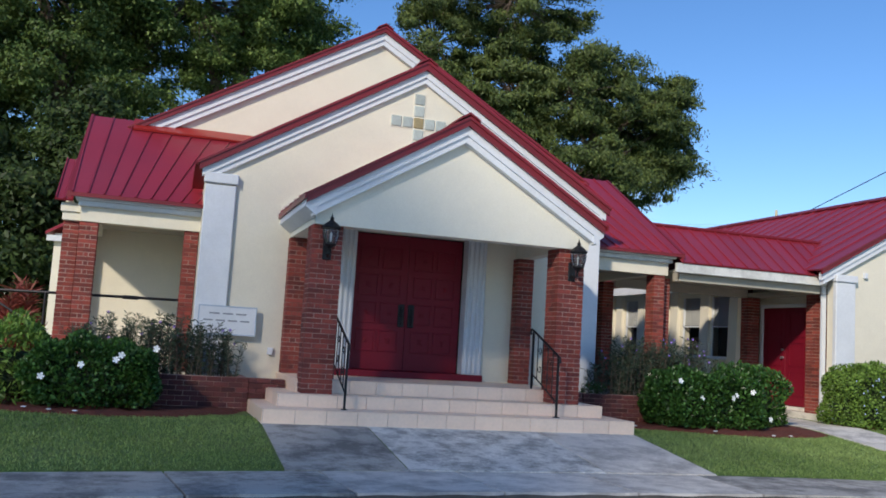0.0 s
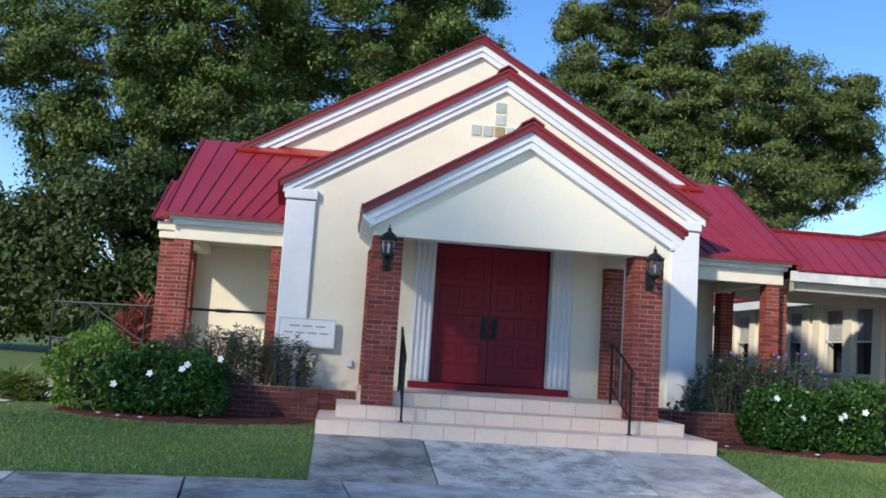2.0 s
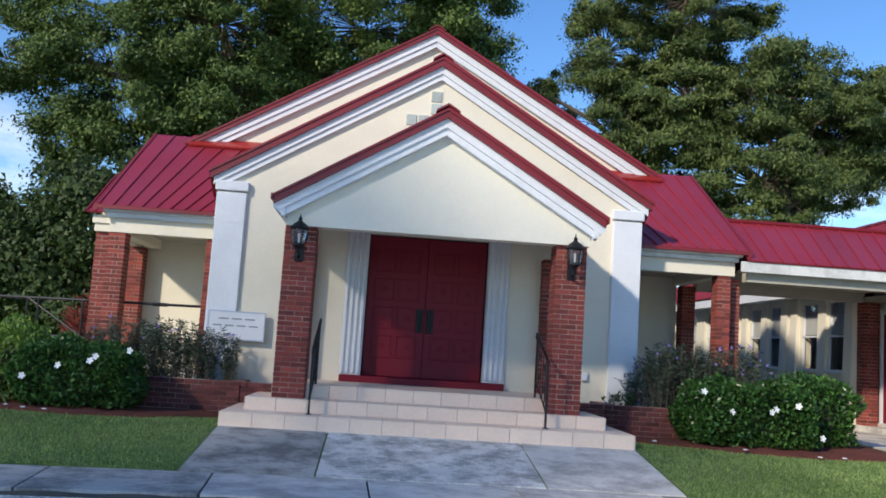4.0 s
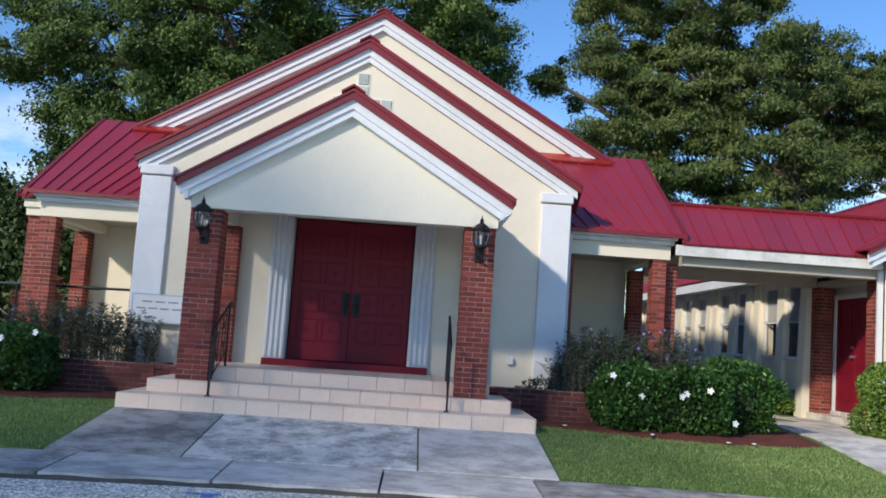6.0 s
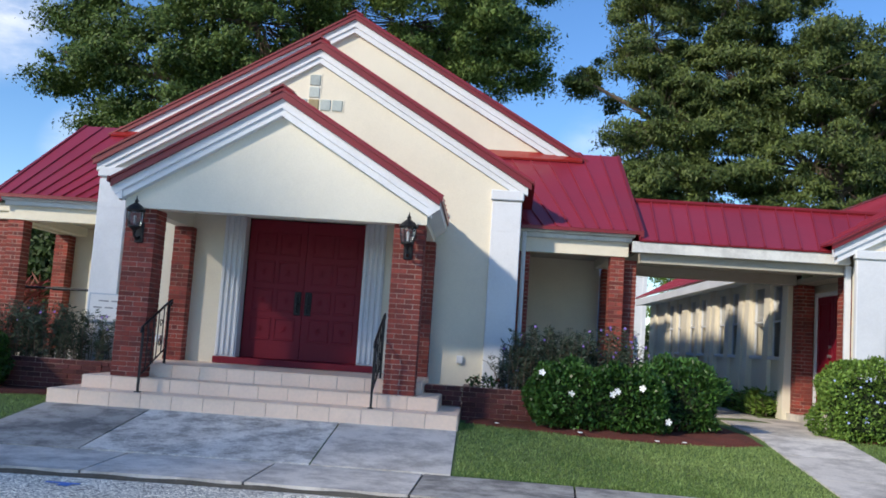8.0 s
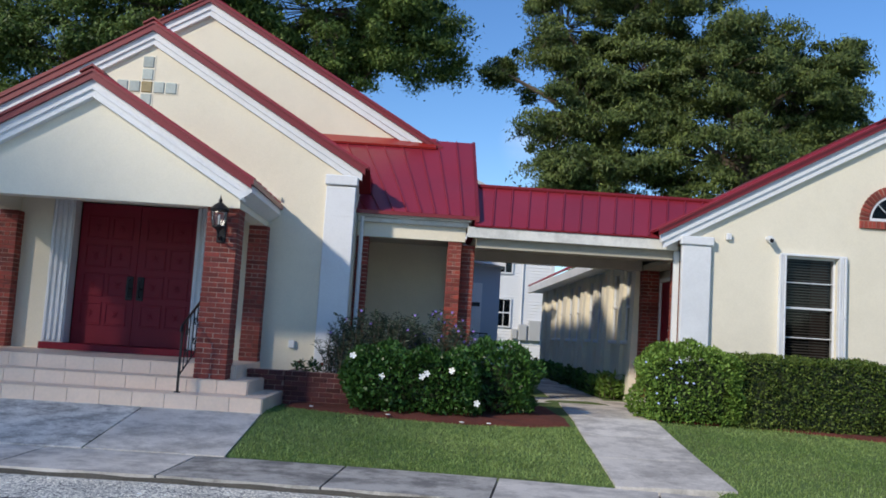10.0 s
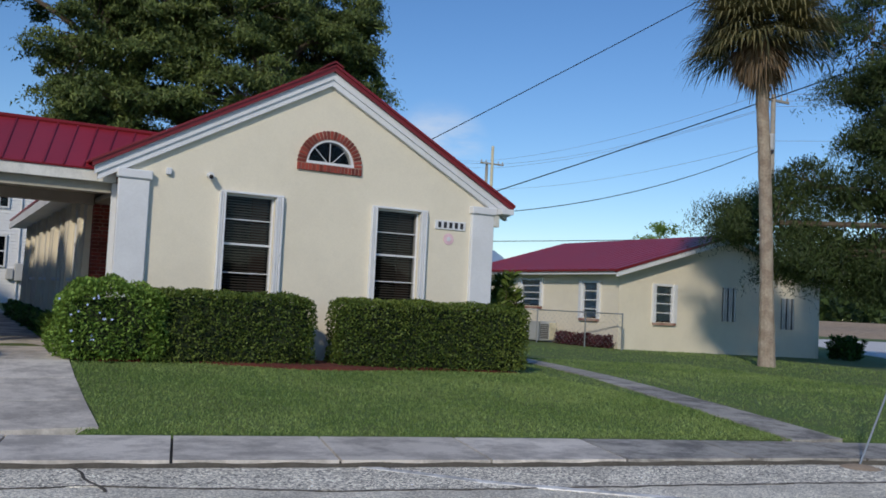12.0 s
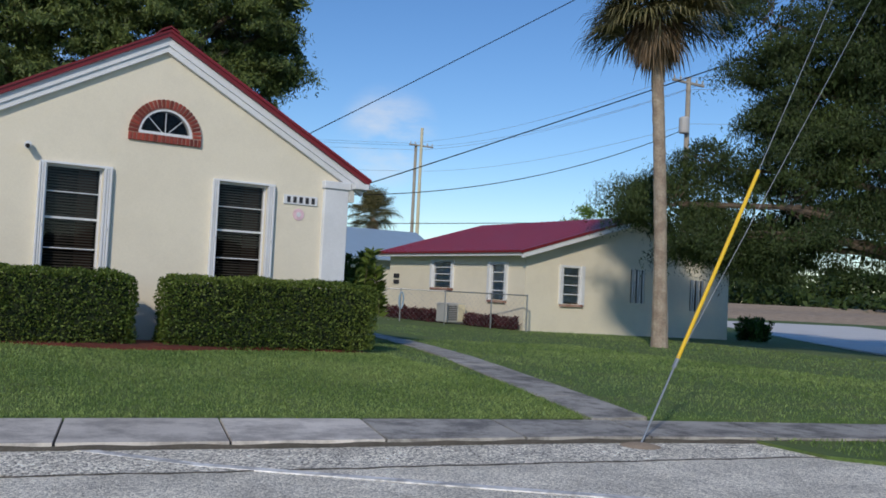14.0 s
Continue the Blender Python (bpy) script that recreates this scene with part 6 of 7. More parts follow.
def wild_shrub(name, label, x0, x1, y0, y1, z0, top, stems, seed, material=LEAF_GREY, flower=PETAL_V, flowers=10, leaf=0.085, narrow=0.16, category="shrub"):
    """A loose shrub of thin upright stems set with narrow leaves."""
    rs = np.random.RandomState(seed)
    t = thing(name, label, category)
    bm = bmesh.new()
    P, A = [], []
    tips = []
    for k in range(stems):
        x, y = rs.uniform(x0, x1), rs.uniform(y0, y1)
        h = (top - z0) * rs.uniform(0.55, 1.0) * (1 - 0.35 * (2 * (x - x0) / (x1 - x0) - 1) ** 4)
        dx, dy = rs.normal(0, 0.10), rs.normal(-0.03, 0.10)
        pts = [Vector((x + dx * f * f, y + dy * f * f, z0 + h * f)) for f in (0, 0.35, 0.7, 1.0)]
        tube(bm, pts, [0.006, 0.005, 0.004, 0.002], 4)
        tips.append(pts[-1])
        m = int(h / 0.011)
        f = rs.random(m) ** 0.8
        base = np.stack([x + dx * f * f, y + dy * f * f, z0 + h * f], 1)
        d = unit(np.stack([rs.normal(size=m), rs.normal(size=m), 0.25 + 0.5 * rs.random(m)], 1))
        P.append(base + d * leaf * 0.5), A.append(d)
    P, A = np.concatenate(P), np.concatenate(A)
    n = len(P)
    side = unit(np.cross(A, rs.normal(size=(n, 3))))
    length = leaf * (0.6 + 0.8 * rs.random(n))
    leaf_object("foliage", P, A, side, length, length * narrow, material, t)
    tagged(part("stem", bm, BARK, t), kind="stuff")
    if flowers:
        blossoms(t, [tuple(tips[i]) for i in rs.choice(len(tips), flowers, replace=False)], 0.022, flower, seed)
    return t


wild_shrub("ruellia_shrub", "loose grey-green shrub with violet flowers in the brick planter", -0.2, 2.05, 13.2, 13.95, 0.70, 1.58, 190, 21, flowers=14)
wild_shrub("ruellia_shrub", "loose grey-green shrub with violet flowers in the brick planter", 8.0, 9.65, 13.2, 13.95, 0.70, 1.70, 150, 22, flowers=8)
wild_shrub("ruellia_shrub", "loose violet-flowered shrub behind the bush", 9.3, 10.2, 13.3, 14.3, 0.40, 1.78, 70, 23, flowers=36)
wild_shrub("bedding_plant", "tiny red-flowered plant on the planter edge", 7.6, 7.95, 13.1, 13.5, 0.72, 0.95, 14, 24, material=LEAF_BUSH, flower=LEAF_RED, flowers=3, leaf=0.06, narrow=0.5)
wild_shrub("fern_clump", "bright green fern clump beside the annex wall", 12.95, 13.45, 17.5, 19.0, 0.34, 0.85, 60, 25, material=LEAF_LIGHT, flowers=0, leaf=0.14, narrow=0.25)
hedge("low_border", "low dark green border plants along the annex wall", 12.95, 13.40, 19.2, 30.0, 0.33, 0.72, 5000, 0.09, LEAF_BUSH, 26, category="border", wobble=0.1, depth=0.15)
wild_shrub("plumeria_shrub", "open branched green shrub behind the annex corner", 20.8, 21.7, 14.8, 16.2, 0.75, 2.05, 16, 27, material=LEAF_HEDGE, flowers=0, leaf=0.22, narrow=0.32)
wild_shrub("purple_border", "low dark purple border plants before the far house", 34.3, 34.9, 27.9, 31.2, -0.2, 0.35, 160, 28, material=LEAF_PURPLE, flowers=0, leaf=0.14, narrow=0.3)
wild_shrub("purple_border", "low dark purple border plants before the far house", 33.9, 34.7, 32.6, 37.5, -0.2, 0.40, 200, 29, material=LEAF_PURPLE, flowers=0, leaf=0.14, narrow=0.3)
wild_shrub("cordyline_shrub", "tall red-leaved cordyline beside the side ramp", -1.75, -1.05, 17.2, 18.2, 0.3, 2.15, 9, 30, material=LEAF_RED, flowers=0, leaf=0.30, narrow=0.13)
wild_shrub("grass_clump", "low tufted grass clump beside the side path", -2.6, -1.9, 13.6, 14.4, 0.25, 0.7, 60, 31, material=LEAF_HEDGE, flowers=0, leaf=0.22, narrow=0.08)
wild_shrub("potted_shrub", "dark shrub at the corner of the far house", 47.6, 48.6, 26.5, 27.6, -0.45, 0.7, 50, 32, material=LEAF_BUSH, flowers=0, leaf=0.2, narrow=0.35)


def tree(name, label, foot, trunk_r, trunk_top, lobes, per_lobe, leaf, material, seed, hang=0.2, cluster=(1.0, 1.7), leaves_each=270, narrow=0.4, flat=0.6, category="tree", core=0):
    """A tree: tapered trunk, a limb to each lobe, twigs to its clusters, and a crown of single leaves round the twigs.
    lobes: rows of (x, y, z, rx, ry, rz)."""
    rs = np.random.RandomState(seed)
    t = thing(name, label, category)
    foot, top = Vector(foot), Vector(trunk_top)
    bm = bmesh.new()
    mid = foot.lerp(top, 0.5) + Vector((rs.normal(0, 0.2), rs.normal(0, 0.2), 0))
    tube(bm, [foot - Vector((0, 0, 0.3)), foot + Vector((0, 0, 0.6)), mid, top], [trunk_r * 1.5, trunk_r * 1.05, trunk_r * 0.8, trunk_r * 0.4], 10)
    part("trunk", bm, BARK, t)
    P, O, inner = [], [], []
    twigs = bmesh.new()
    for x, y, z, rx, ry, rz in lobes:
        c = Vector((x, y, z))
        start = foot.lerp(top, min(1.0, max(0.3, (z - foot.z) / max(1.0, top.z - foot.z) * 0.75)))
        bend = start.lerp(c, 0.55) + Vector((0, 0, 0.1 * (c - start).length * 0.5))
        limb = bmesh.new()
        tube(limb, [start, bend, c], [trunk_r * 0.38, trunk_r * 0.22, trunk_r * 0.10], 6)
        n = int(per_lobe * (rx * ry * rz) ** (2 / 3) / 16) + 3
        for k in range(n):
            d = unit(rs.normal(size=(1, 3)))[0]
            r = rs.uniform(0.25, 1.0) ** 0.55
            q = np.array([x, y, z]) + d * r * np.array([rx, ry, rz])
            R = rs.uniform(*cluster)
            tube(twigs, [c.lerp(Vector(q), 0.15), c.lerp(Vector(q), 0.6) + Vector((0, 0, 0.25)), Vector(q)], [trunk_r * 0.06, trunk_r * 0.04, trunk_r * 0.015], 4)
            m = int(leaves_each * R * R)
            ragged = np.where(rs.random((m, 1)) < 0.22, 1.45, 1.0)
            g = unit(rs.normal(size=(m, 3))) * (rs.random((m, 1)) ** 0.5) * ragged * np.array([R * rs.uniform(0.6, 1.5), R * rs.uniform(0.6, 1.5), R * flat * rs.uniform(0.6, 1.3)])
            g[:, 2] -= 0.25 * hang * (g[:, 0] ** 2 + g[:, 1] ** 2) / R
            P.append(q + g)
            O.append(unit(g) * 0.9 + d * 0.35 + np.array([0, 0, 0.35]))
        part("limb", limb, BARK, t)
        if core:
            m = int(core * rx * ry * rz)
            g = unit(rs.normal(size=(m, 3))) * (rs.random((m, 1)) ** 0.4) * np.array([rx, ry, rz]) * 0.9
            inner.append(np.array([x, y, z]) + g)
    if core:
        Q = np.concatenate(inner)
        axis, side = frames_for(rs, len(Q), np.zeros((len(Q), 3)), hang, 0.8)
        length = leaf * 1.7 * (0.6 + 0.8 * rs.random(len(Q)))
        tagged(leaf_object("inner_foliage", Q, axis, side, length, length * 0.34, material, t), kind="stuff")
    tagged(part("twig", twigs, BARK, t), kind="stuff")
    P, O = np.concatenate(P), np.concatenate(O)
    n = len(P)
    # blades lie across the outward direction of their clump, so that clumps shade as bodies
    face = unit(O + 0.7 * rs.normal(size=(n, 3)))
    axis = unit(np.cross(face, rs.normal(size=(n, 3))) + np.array([0, 0, -0.6 * hang]))
    side = unit(np.cross(face, axis))
    length = leaf * (0.6 + 0.8 * rs.random(n))
    leaf_object("crown", P, axis, side, length, length * narrow, material, t, corners=3)
    return t


LEAF_WEEP = make_leaf("weeping_leaf", (0.022, 0.046, 0.016), (0.066, 0.098, 0.030))
# trees behind the church
tree("oak_tree", "tall dense dark green tree behind the church", (-5, 50, 0), 0.7, (-4.5, 50, 15),
     [(-11.3, 50, 15, 6, 5, 4.6), (-6, 50, 19, 6, 5, 5.5), (-1, 50, 25.5, 8, 5, 4.5), (-4.5, 50, 12.5, 4.5, 4.5, 4.5), (-9, 50, 23.5, 5, 4, 4), (-8.5, 50, 10.5, 3, 3, 3), (-13.2, 49, 11.5, 2.6, 3, 2.4), (-16.3, 50, 16.5, 2.6, 3, 2.6), (-16.8, 50, 20.5, 2.6, 3, 2.6)], 58, 0.24, LEAF_OAK, 41, leaves_each=430, cluster=(0.6, 1.4), narrow=0.5)
tree("oak_tree", "tall dense green tree behind the church roof", (3.5, 54, 0), 0.6, (3.5, 54, 16),
     [(2, 53, 20.5, 6, 5, 5.5), (7.2, 54, 19.5, 4.2, 4, 4.0), (7, 54, 24.5, 5, 4, 3.5), (-1.5, 53, 16, 4.5, 4, 4.5)], 58, 0.24, LEAF_TREE, 42, leaves_each=430, cluster=(0.6, 1.4), narrow=0.5)
tree("oak_tree", "dark tree at the far edge of the lawn", (-17, 42, 0), 0.5, (-17, 42, 8),
     [(-15, 42, 4.6, 4, 4, 2.6), (-19.5, 41, 5, 4.5, 4, 3), (-23, 40, 9, 4.5, 4, 5), (-13.5, 42, 4.5, 4, 3.5, 3), (-28, 38, 8, 5, 4, 6)], 40, 0.26, LEAF_DARK, 43, leaves_each=330, narrow=0.6)
tree("understorey_tree", "dark low trees beyond the side lawn", (-7, 40, 0), 0.35, (-7, 40, 5),
     [(-8, 40, 5.5, 4, 3.5, 3.8), (-4, 40, 4.5, 3.5, 3.5, 3.5), (-11.5, 40, 3.8, 3.5, 3.5, 2.8), (-2, 41, 7.5, 3, 3, 3.5), (-6, 40, 2.2, 5, 3, 1.8)], 46, 0.26, LEAF_DARK, 44, leaves_each=330, narrow=0.6)
tree("cypress_tree", "tall feathery cypress tree behind the breezeway", (20.3, 55, 0), 0.75, (20.8, 55, 20),
     [(18, 54.5, 15.5, 3.6, 3.6, 4.2), (17.2, 55, 21, 3.6, 3.6, 3.4), (13.4, 55, 18.0, 1.2, 1.2, 1.0), (22, 54, 24.5, 6, 5, 3.6), (22.5, 54, 18.0, 3.6, 3.5, 4.0), (20.5, 54, 11.6, 5.5, 4, 2.2), (18.4, 54.5, 11.5, 2.6, 3, 2.4)],
     66, 0.27, LEAF_CYPRESS, 45, hang=0.9, narrow=0.36, cluster=(0.5, 1.25), leaves_each=600, flat=0.5)
tree("cypress_tree", "wide feathery cypress tree behind the annex roof", (28.0, 52, 0), 0.7, (27.5, 52, 17),
     [(26, 53, 18.0, 4.4, 4.5, 3.6), (30.3, 53, 17.2, 3.4, 3.5, 3.0), (26.5, 53, 12.8, 5.0, 4.5, 3.6), (33.1, 53, 16.8, 1.8, 2.2, 1.9), (33.4, 53, 19.3, 2.3, 2.3, 1.9), (34.1, 53, 14.8, 1.5, 2, 2.0), (22.3, 53.5, 15.8, 2.3, 2.3, 2.4), (28.5, 53, 20.3, 2.6, 3.0, 1.5), (31.2, 53, 13.2, 2.8, 3, 2.6)],
     66, 0.27, LEAF_CYPRESS, 46, hang=0.9, narrow=0.36, cluster=(0.5, 1.25), leaves_each=600, flat=0.5)
# hanging tree by the far house
tree("weeping_cypress", "dark drooping cypress hanging over the far house and lawn", (42.7, 13.9, -0.4), 0.42, (42.2, 14.5, 7.9),
     [(39.4, 18.9, 8.8, 1.9, 1.9, 1.9), (37.7, 20.4, 3.6, 1.4, 1.4, 1.1), (39.2, 19.1, 3.3, 1.5, 1.5, 1.1), (36.64, 21.59, 4.75, 1.63, 1.63, 1.55), (35.86, 22.28, 4.66, 1.12, 1.12, 1.03), (37.84, 20.73, 6.04, 1.38, 1.38, 1.12), (39.22, 19.09, 4.66, 2.58, 2.58, 2.58), (40.77, 17.46, 8.36, 2.58, 2.58, 2.58), (38.70, 19.35, 11.03, 1.89, 2.06, 2.24), (41.97, 15.83, 11.20, 3.61, 3.61, 3.10), (42.31, 14.97, 5.52, 2.92, 2.92, 3.44), (41.54, 16.77, 3.87, 2.06, 2.06, 1.72), (44.29, 11.96, 8.79, 3.44, 3.44, 4.30), (40.94, 16.94, 5.87, 2.41, 2.41, 2.24), (39.39, 18.66, 6.73, 1.89, 1.89, 1.72), (40.59, 17.46, 10.17, 2.41, 2.41, 2.24), (37.50, 20.90, 3.80, 1.38, 1.38, 1.29), (42.83, 14.71, 3.18, 1.89, 1.89, 1.38), (41.45, 16.43, 13.26, 2.58, 2.58, 1.89), (39.22, 20.21, 3.37, 1.63, 1.38, 1.03), (40.94, 20.04, 3.78, 1.55, 1.38, 1.12)],
     70, 0.15, LEAF_WEEP, 47, hang=1.4, narrow=0.22, cluster=(0.6, 1.1), leaves_each=1250, flat=0.5, core=60)
# unseen tree added across the road, its lobes placed to shade church front and apron
tree("unseen_shade_tree", "unseen leafy tree added across the road to cast shade", (-17, -12, -0.1), 0.6, (-17, -12, 15),
     [(-17.0, -10.5, 18.0, 4.6, 3.5, 3.2), (-13.6, -10.3, 16.2, 2.6, 3.0, 2.4), (-19.9, -10.5, 18.8, 2.0, 3.0, 2.0), (-16.5, -10.5, 14.8, 3.6, 3.0, 2.0), (-18.2, -10.5, 19.4, 2.4, 2.6, 1.7), (-17.6, -10.5, 18.2, 2.0, 2.4, 1.6), (-11.5, -10.5, 12.0, 4.5, 2.6, 1.7), (-17.5, -10.5, 11.6, 3.0, 2.6, 1.6), (-21.6, -10.5, 16.0, 2.4, 2.4, 1.7)], 17, 0.30, LEAF_TREE, 48, cluster=(1.0, 1.6), leaves_each=48)
tree("small_tree", "pale yellow-green tree top beyond the far house", (59.5, 51.6, -0.5), 0.2, (59.5, 51.6, 6),
     [(59.5, 51.6, 7.0, 1.6, 1.6, 1.0), (58.6, 52, 6.2, 1.2, 1.2, 0.8), (60.6, 51, 6.2, 1.2, 1.2, 0.8)], 20, 0.3, LEAF_LIGHT, 49, cluster=(0.6, 0.9))
tree("small_tree", "bright green tree beyond the passage", (21.5, 62, 0), 0.25, (21.5, 62, 4),
     [(20.5, 62, 5, 2.5, 2.5, 3.0), (22.5, 62, 3, 2.5, 2.5, 2.5), (19.5, 60, 2.2, 1.5, 2, 2)], 20, 0.3, LEAF_LIGHT, 50, cluster=(0.7, 1.1))


def palm(name, label, foot, height, trunk_r, radius, fronds, seed, dead=26, lean=(0, 0)):
    """A fan palm: ringed trunk, stalked fan leaves of many blades, and a skirt of dead hanging leaves."""
    rs = np.random.RandomState(seed)
    t = thing(name, label, "palm tree")
    foot = Vector(foot)
    bm = bmesh.new()
    pts, rad = [], []
    for k in range(40):
        f = k / 39
        pts.append(foot + Vector((lean[0] * math.sin(f * math.pi), 0, -0.2 + (height + 0.2) * f)) + Vector((lean[1] * f, 0, 0)))
        rad.append(trunk_r * (1.25 - 0.3 * min(1, f * 4)) * (1 + 0.05 * (k % 2)) * (1 - 0.12 * f))
    tube(bm, pts, rad, 12)
    part("trunk", bm, PALM_BARK, t)
    head = pts[-1]
    for group, count, material in (("frond", fronds, LEAF_PALM), ("dead_frond", dead, LEAF_DEAD)):
        for k in range(count):
            az = rs.uniform(0, 2 * math.pi)
            live = group == "frond"
            el = rs.uniform(-0.42, 1.25) if live else rs.uniform(-1.5, -0.85)
            out = Vector((math.cos(az) * math.cos(el), math.sin(az) * math.cos(el), math.sin(el)))
            stalk = radius * (rs.uniform(0.26, 0.50) if live else rs.uniform(0.10, 0.28))
            base = head + Vector((0, 0, rs.uniform(0.0, 0.8) if live else rs.uniform(0.0, 0.5)))
            hub = base + out * stalk - Vector((0, 0, 0.18 * stalk))
            bm = bmesh.new()
            tube(bm, [base, base.lerp(hub, 0.5) + Vector((0, 0, 0.07)), hub], [0.026, 0.02, 0.014], 4)
            side = out.cross(Vector((0, 0, 1))).normalized()
            up = side.cross(out)
            blades = 28 if live else 14
            fold = rs.uniform(0.1, 0.4)
            for i in range(blades):
                a = (i / (blades - 1) - 0.5) * (3.9 if live else 1.5)
                d = (out * math.cos(a) + side * math.sin(a) + up * fold * abs(math.sin(a))).normalized()
                ln = radius * (rs.uniform(0.44, 0.60) if live else rs.uniform(0.28, 0.46)) * (1 - 0.10 * abs(a))
                w = d.cross(up).normalized() * 0.0145 * radius / 1.6
                droop = rs.uniform(0.35, 0.75)
                m1 = hub + d * ln * 0.35
                m2 = hub + d * ln * 0.66 - Vector((0, 0, ln * 0.18 * droop))
                m3 = hub + d * ln * 0.84 - Vector((0, 0, ln * 0.66 * droop))
                v = [bm.verts.new(p) for p in (hub, m1 + w, m1 - w, m2 + w * 0.8, m2 - w * 0.8, m3)]
                bm.faces.new((v[0], v[1], v[2])), bm.faces.new((v[1], v[3], v[4], v[2])), bm.faces.new((v[3], v[5], v[4]))
            part(group, bm, material, t)
    return t


palm("cabbage_palm", "tall cabbage palm with dead hanging fronds on the lawn", (33.95, 19.4, -0.12), 10.35, 0.22, 2.95, 110, 61, dead=80, lean=(0.12, -0.75))
palm("cabbage_palm", "small dark cabbage palm beyond the annex", (41.0, 52.3, -0.3), 6.1, 0.2, 2.4, 60, 62, dead=10)

# far woods closing the horizon
rs = np.random.RandomState(70)
n = 84000
ang = rs.uniform(0, 2 * math.pi, n)
rad = rs.uniform(120, 150, n)
hgt = (5.5 + 2.5 * np.sin(ang * 9) + 1.5 * np.sin(ang * 23 + 1) + 1.2 * np.sin(ang * 57)) * rs.random(n) ** 0.6
pos = np.stack([10 + rad * np.cos(ang), 10 + rad * np.sin(ang), hgt - 0.5], 1)
axis, sd = frames_for(rs, n, np.zeros((n, 3)), 0.2, 1.0)
ln = 1.25 * (0.6 + 0.8 * rs.random(n))
tagged(leaf_object("far_woods", pos, axis, sd, ln, ln * 0.6, LEAF_DARK, corners=3), "dark green woods along the horizon", "woods", kind="stuff")

n = 30000
u = rs.random(n)
px, py = np.interp(u, [0, 0.4, 0.7, 1], [56, 100, 150, 165]), np.interp(u, [0, 0.4, 0.7, 1], [56, 92, 90, 40])
top = 4.5 + 1.6 * np.sin(u * 37) + 1.2 * np.sin(u * 83 + 1)
pos = np.stack([px + rs.normal(0, 1.6, n), py + rs.normal(0, 1.6, n), np.interp(u, [0, 0.35, 0.5, 1], [-0.6, -0.6, 1.6, 1.6]) + top * rs.random(n) ** 0.7], 1)
axis, sd = frames_for(rs, n, np.zeros((n, 3)), 0.2, 1.0)
ln = 0.9 * (0.6 + 0.8 * rs.random(n))
tagged(leaf_object("far_tree_line", pos, axis, sd, ln, ln * 0.55, LEAF_DARK), "dark tree line beyond the side street", "woods", kind="stuff")


# ---- grass ----
def inside(x, y, outline):
    hit = False
    for (x0, y0), (x1, y1) in zip(outline, outline[1:] + outline[:1]):
        if (y0 > y) != (y1 > y) and x < x0 + (x1 - x0) * (y - y0) / (y1 - y0):
            hit = not hit
    return hit


def on_grass(x, y):
    e = edge(x)
    if y < e + 0.015:
        return False
    if x < -1.9 and y < 24 and lerp(y, [(10.6, -4.4), (12.6, -3.9), (15.3, -3.6), (24, -4.2)]) < x < lerp(y, [(10.6, -2.6), (12.6, -2.3), (15.3, -2.0), (24, -3.0)]):
        return False
    if any(inside(x, y, o) for o in BEDS):
        return False
    if 2.2 < x < 7.52 and y < 11.5:
        return False
    if 2.2 < x < 7.5 and y < 14.2:
        return False
    for (y0, a0, b0), (y1, a1, b1) in zip(WALK, WALK[1:]):
        if y0 <= y <= y1:
            f = (y - y0) / (y1 - y0)
            if a0 + (a1 - a0) * f - 0.01 < x < b0 + (b1 - b0) * f + 0.01:
                return False
    for (x0, y0), (x1, y1) in zip(PR, PR[1:]):
        if y0 - 0.1 <= y <= y1 and abs(x - (x0 + (x1 - x0) * (y - y0) / (y1 - y0))) < 0.34:
            return False
    return True


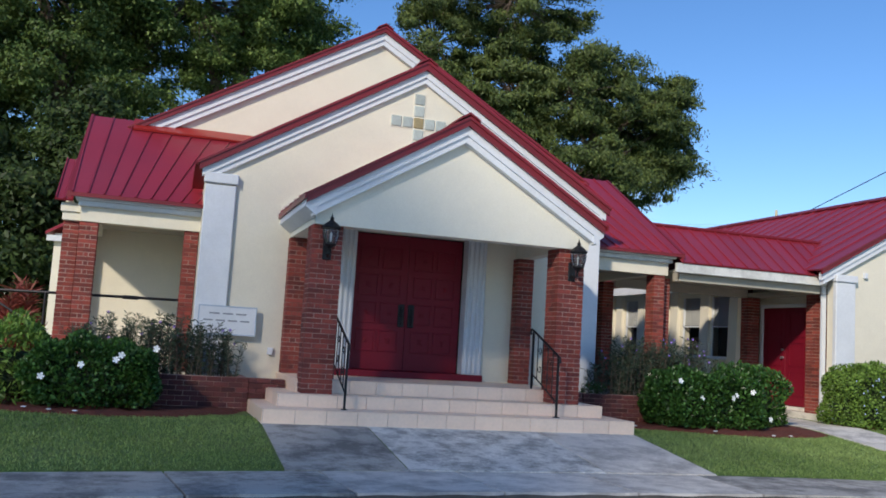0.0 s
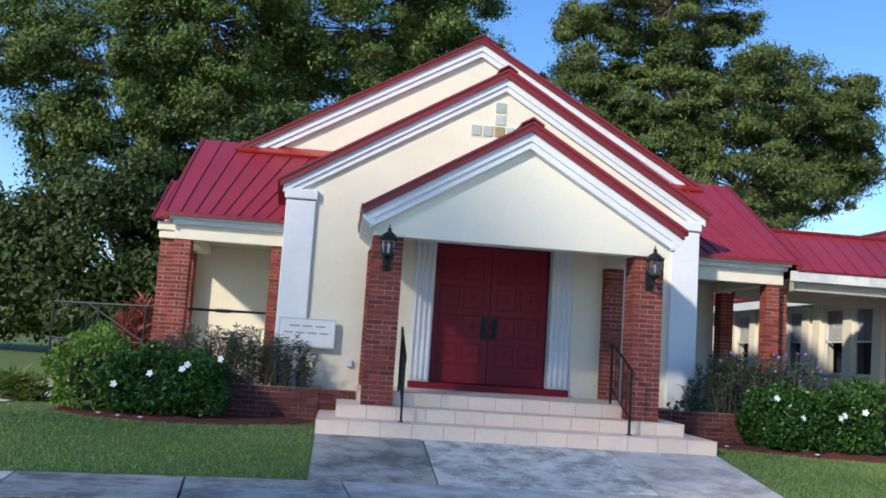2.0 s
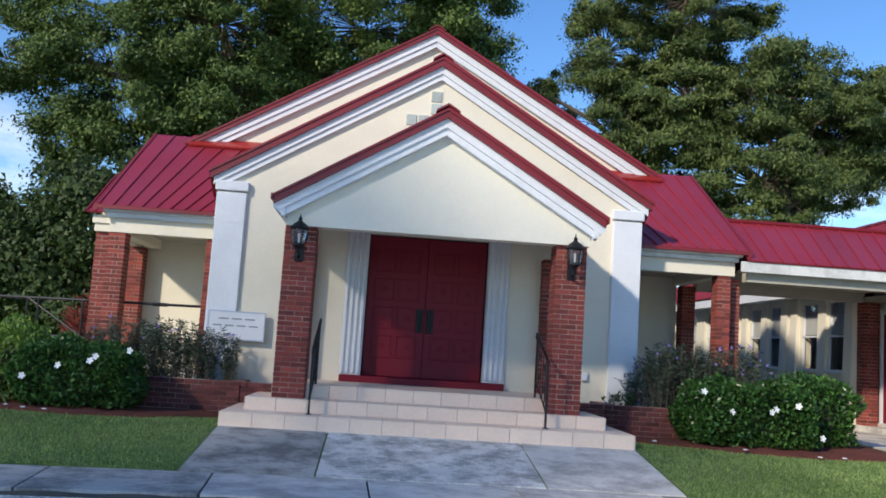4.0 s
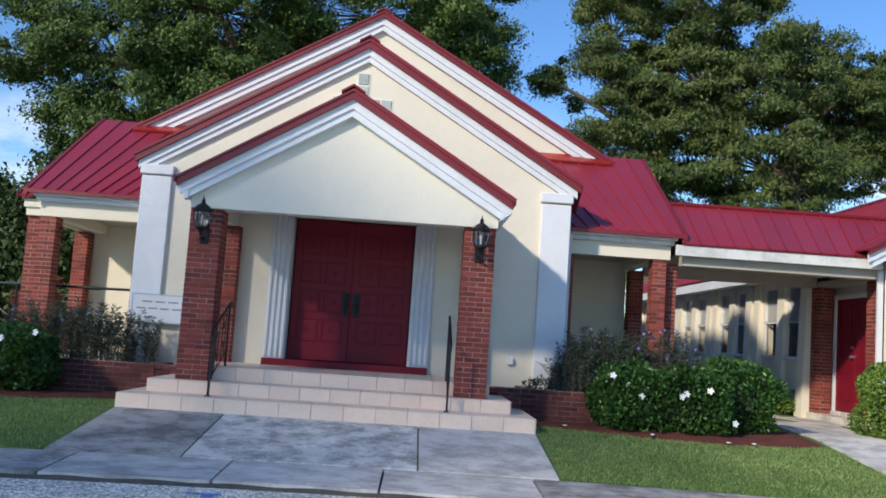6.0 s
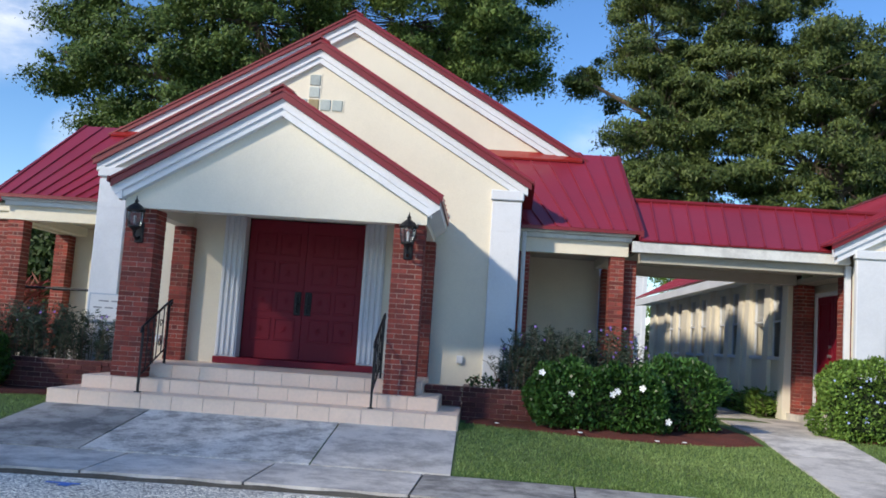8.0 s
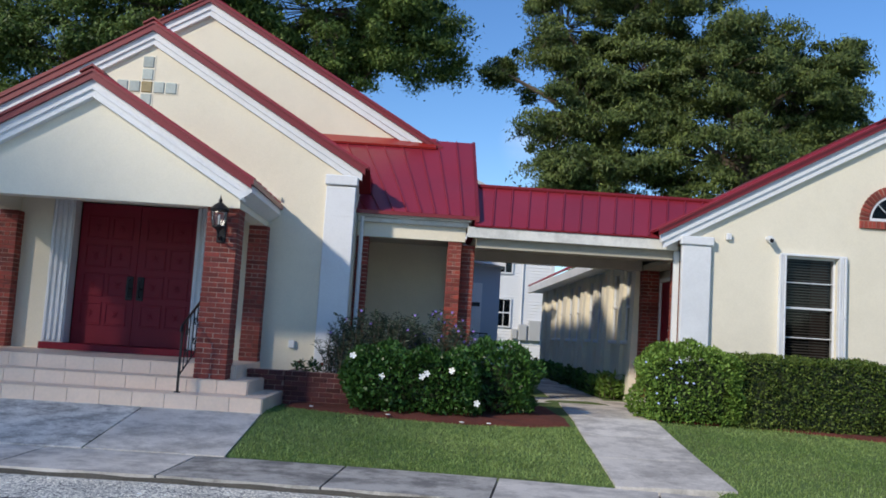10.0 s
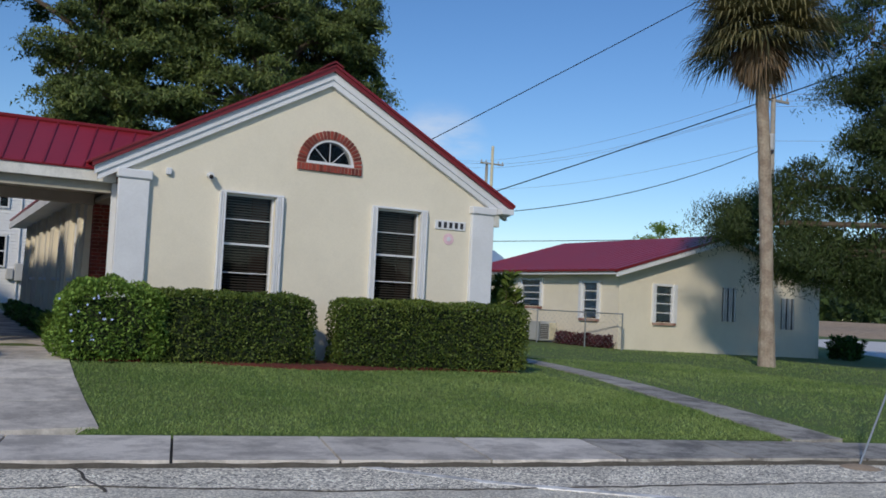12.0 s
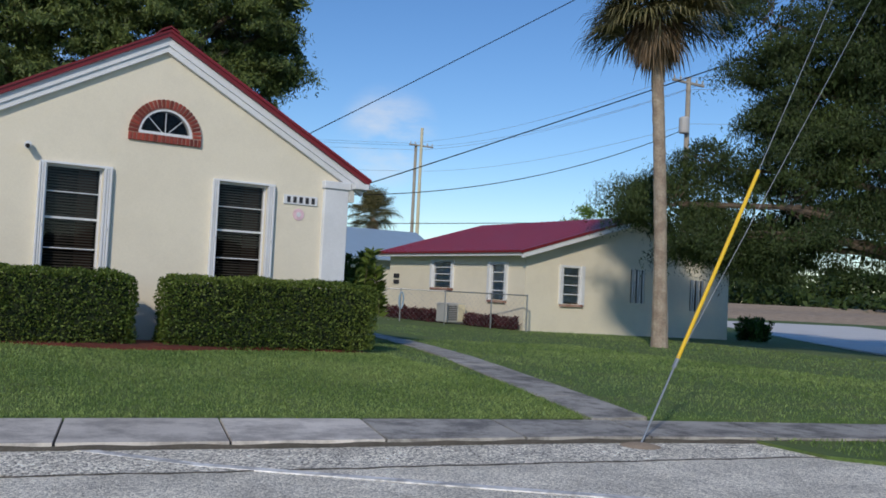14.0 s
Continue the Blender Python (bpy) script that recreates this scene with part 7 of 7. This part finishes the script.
rs = np.random.RandomState(81)
pts = []
for x0, x1, y0, y1, k in ((-3.5, 2.3, 8.7, 12.2, 50000), (7.4, 11.7, 8.9, 12.4, 50000), (12.4, 20.6, 6.6, 12.95, 105000), (19.5, 30, 3.5, 19, 60000), (26, 40, 2, 28, 24000), (-9, -1.4, 9, 20, 18000)):
    xs, ys = rs.uniform(x0, x1, k), rs.uniform(y0, y1, k)
    pts += [(x, y, lawn_height(x, y)) for x, y in zip(xs, ys) if on_grass(x, y)]
pts = np.array(pts)
n = len(pts)
axis = unit(np.stack([rs.normal(0, 0.55, n), rs.normal(0, 0.55, n), np.ones(n)], 1))
sd = unit(np.cross(axis, rs.normal(size=(n, 3))))
near = np.clip(1.0 + (pts[:, 0] - 20) / 20, 1.0, 2.0)
ln = (0.020 + 0.028 * rs.random(n)) * near
tagged(leaf_object("lawn_grass", pts + axis * (ln * 0.4)[:, None], axis, sd, ln, ln * 0.26, GRASS, corners=3), "short mown green lawn grass", "grass", kind="stuff")
xs = rs.uniform(20.9, 27, 12000)
ys = rs.uniform(0.5, 5.3, 12000)
vg = np.array([(x, y, -0.02) for x, y in zip(xs, ys) if y < lerp(x, [(20.7, 5.35), (25, 3.7), (32, 0.9)]) and y > lerp(x, [(20.7, 4.6), (21.6, 3.3), (23, 1.1), (28, -4)])])
n = len(vg)
axis = unit(np.stack([rs.normal(0, 0.6, n), rs.normal(0, 0.6, n), np.ones(n)], 1))
sd = unit(np.cross(axis, rs.normal(size=(n, 3))))
ln = 0.028 + 0.03 * rs.random(n)
tagged(leaf_object("verge_grass", vg + axis * (ln * 0.4)[:, None], axis, sd, ln, ln * 0.26, GRASS, corners=3), "short grass on the verge", "grass", kind="stuff")


# ---- bricks, laid last ----
for row in LATER:
    lay_pier(*row)
for core, x0, x1, y0, y1, z0, z1 in PLANTERS:
    n = 8
    h = (z1 - z0) / n
    for k in range(n):
        za, zb = z0 + k * h + 0.003, z0 + (k + 1) * h - 0.006
        x = x0 - (0.1 if k % 2 else 0)
        while x < x1 - 0.02:
            a, b = max(x0, x + 0.004), min(x1, x + 0.198)
            if b - a > 0.03:
                lay(core, OLD_MESH, a, y0, za, b, y0 + 0.095, zb)
            x += 0.203
        for side_x in (x0, x1 - 0.095):
            y = y0 + (0.1 if k % 2 == 0 else 0.0) + 0.1
            while y < y1 - 0.02:
                lay(core, OLD_MESH, side_x, y + 0.004, za, side_x + 0.095, min(y1, y + 0.198), zb)
                y += 0.203
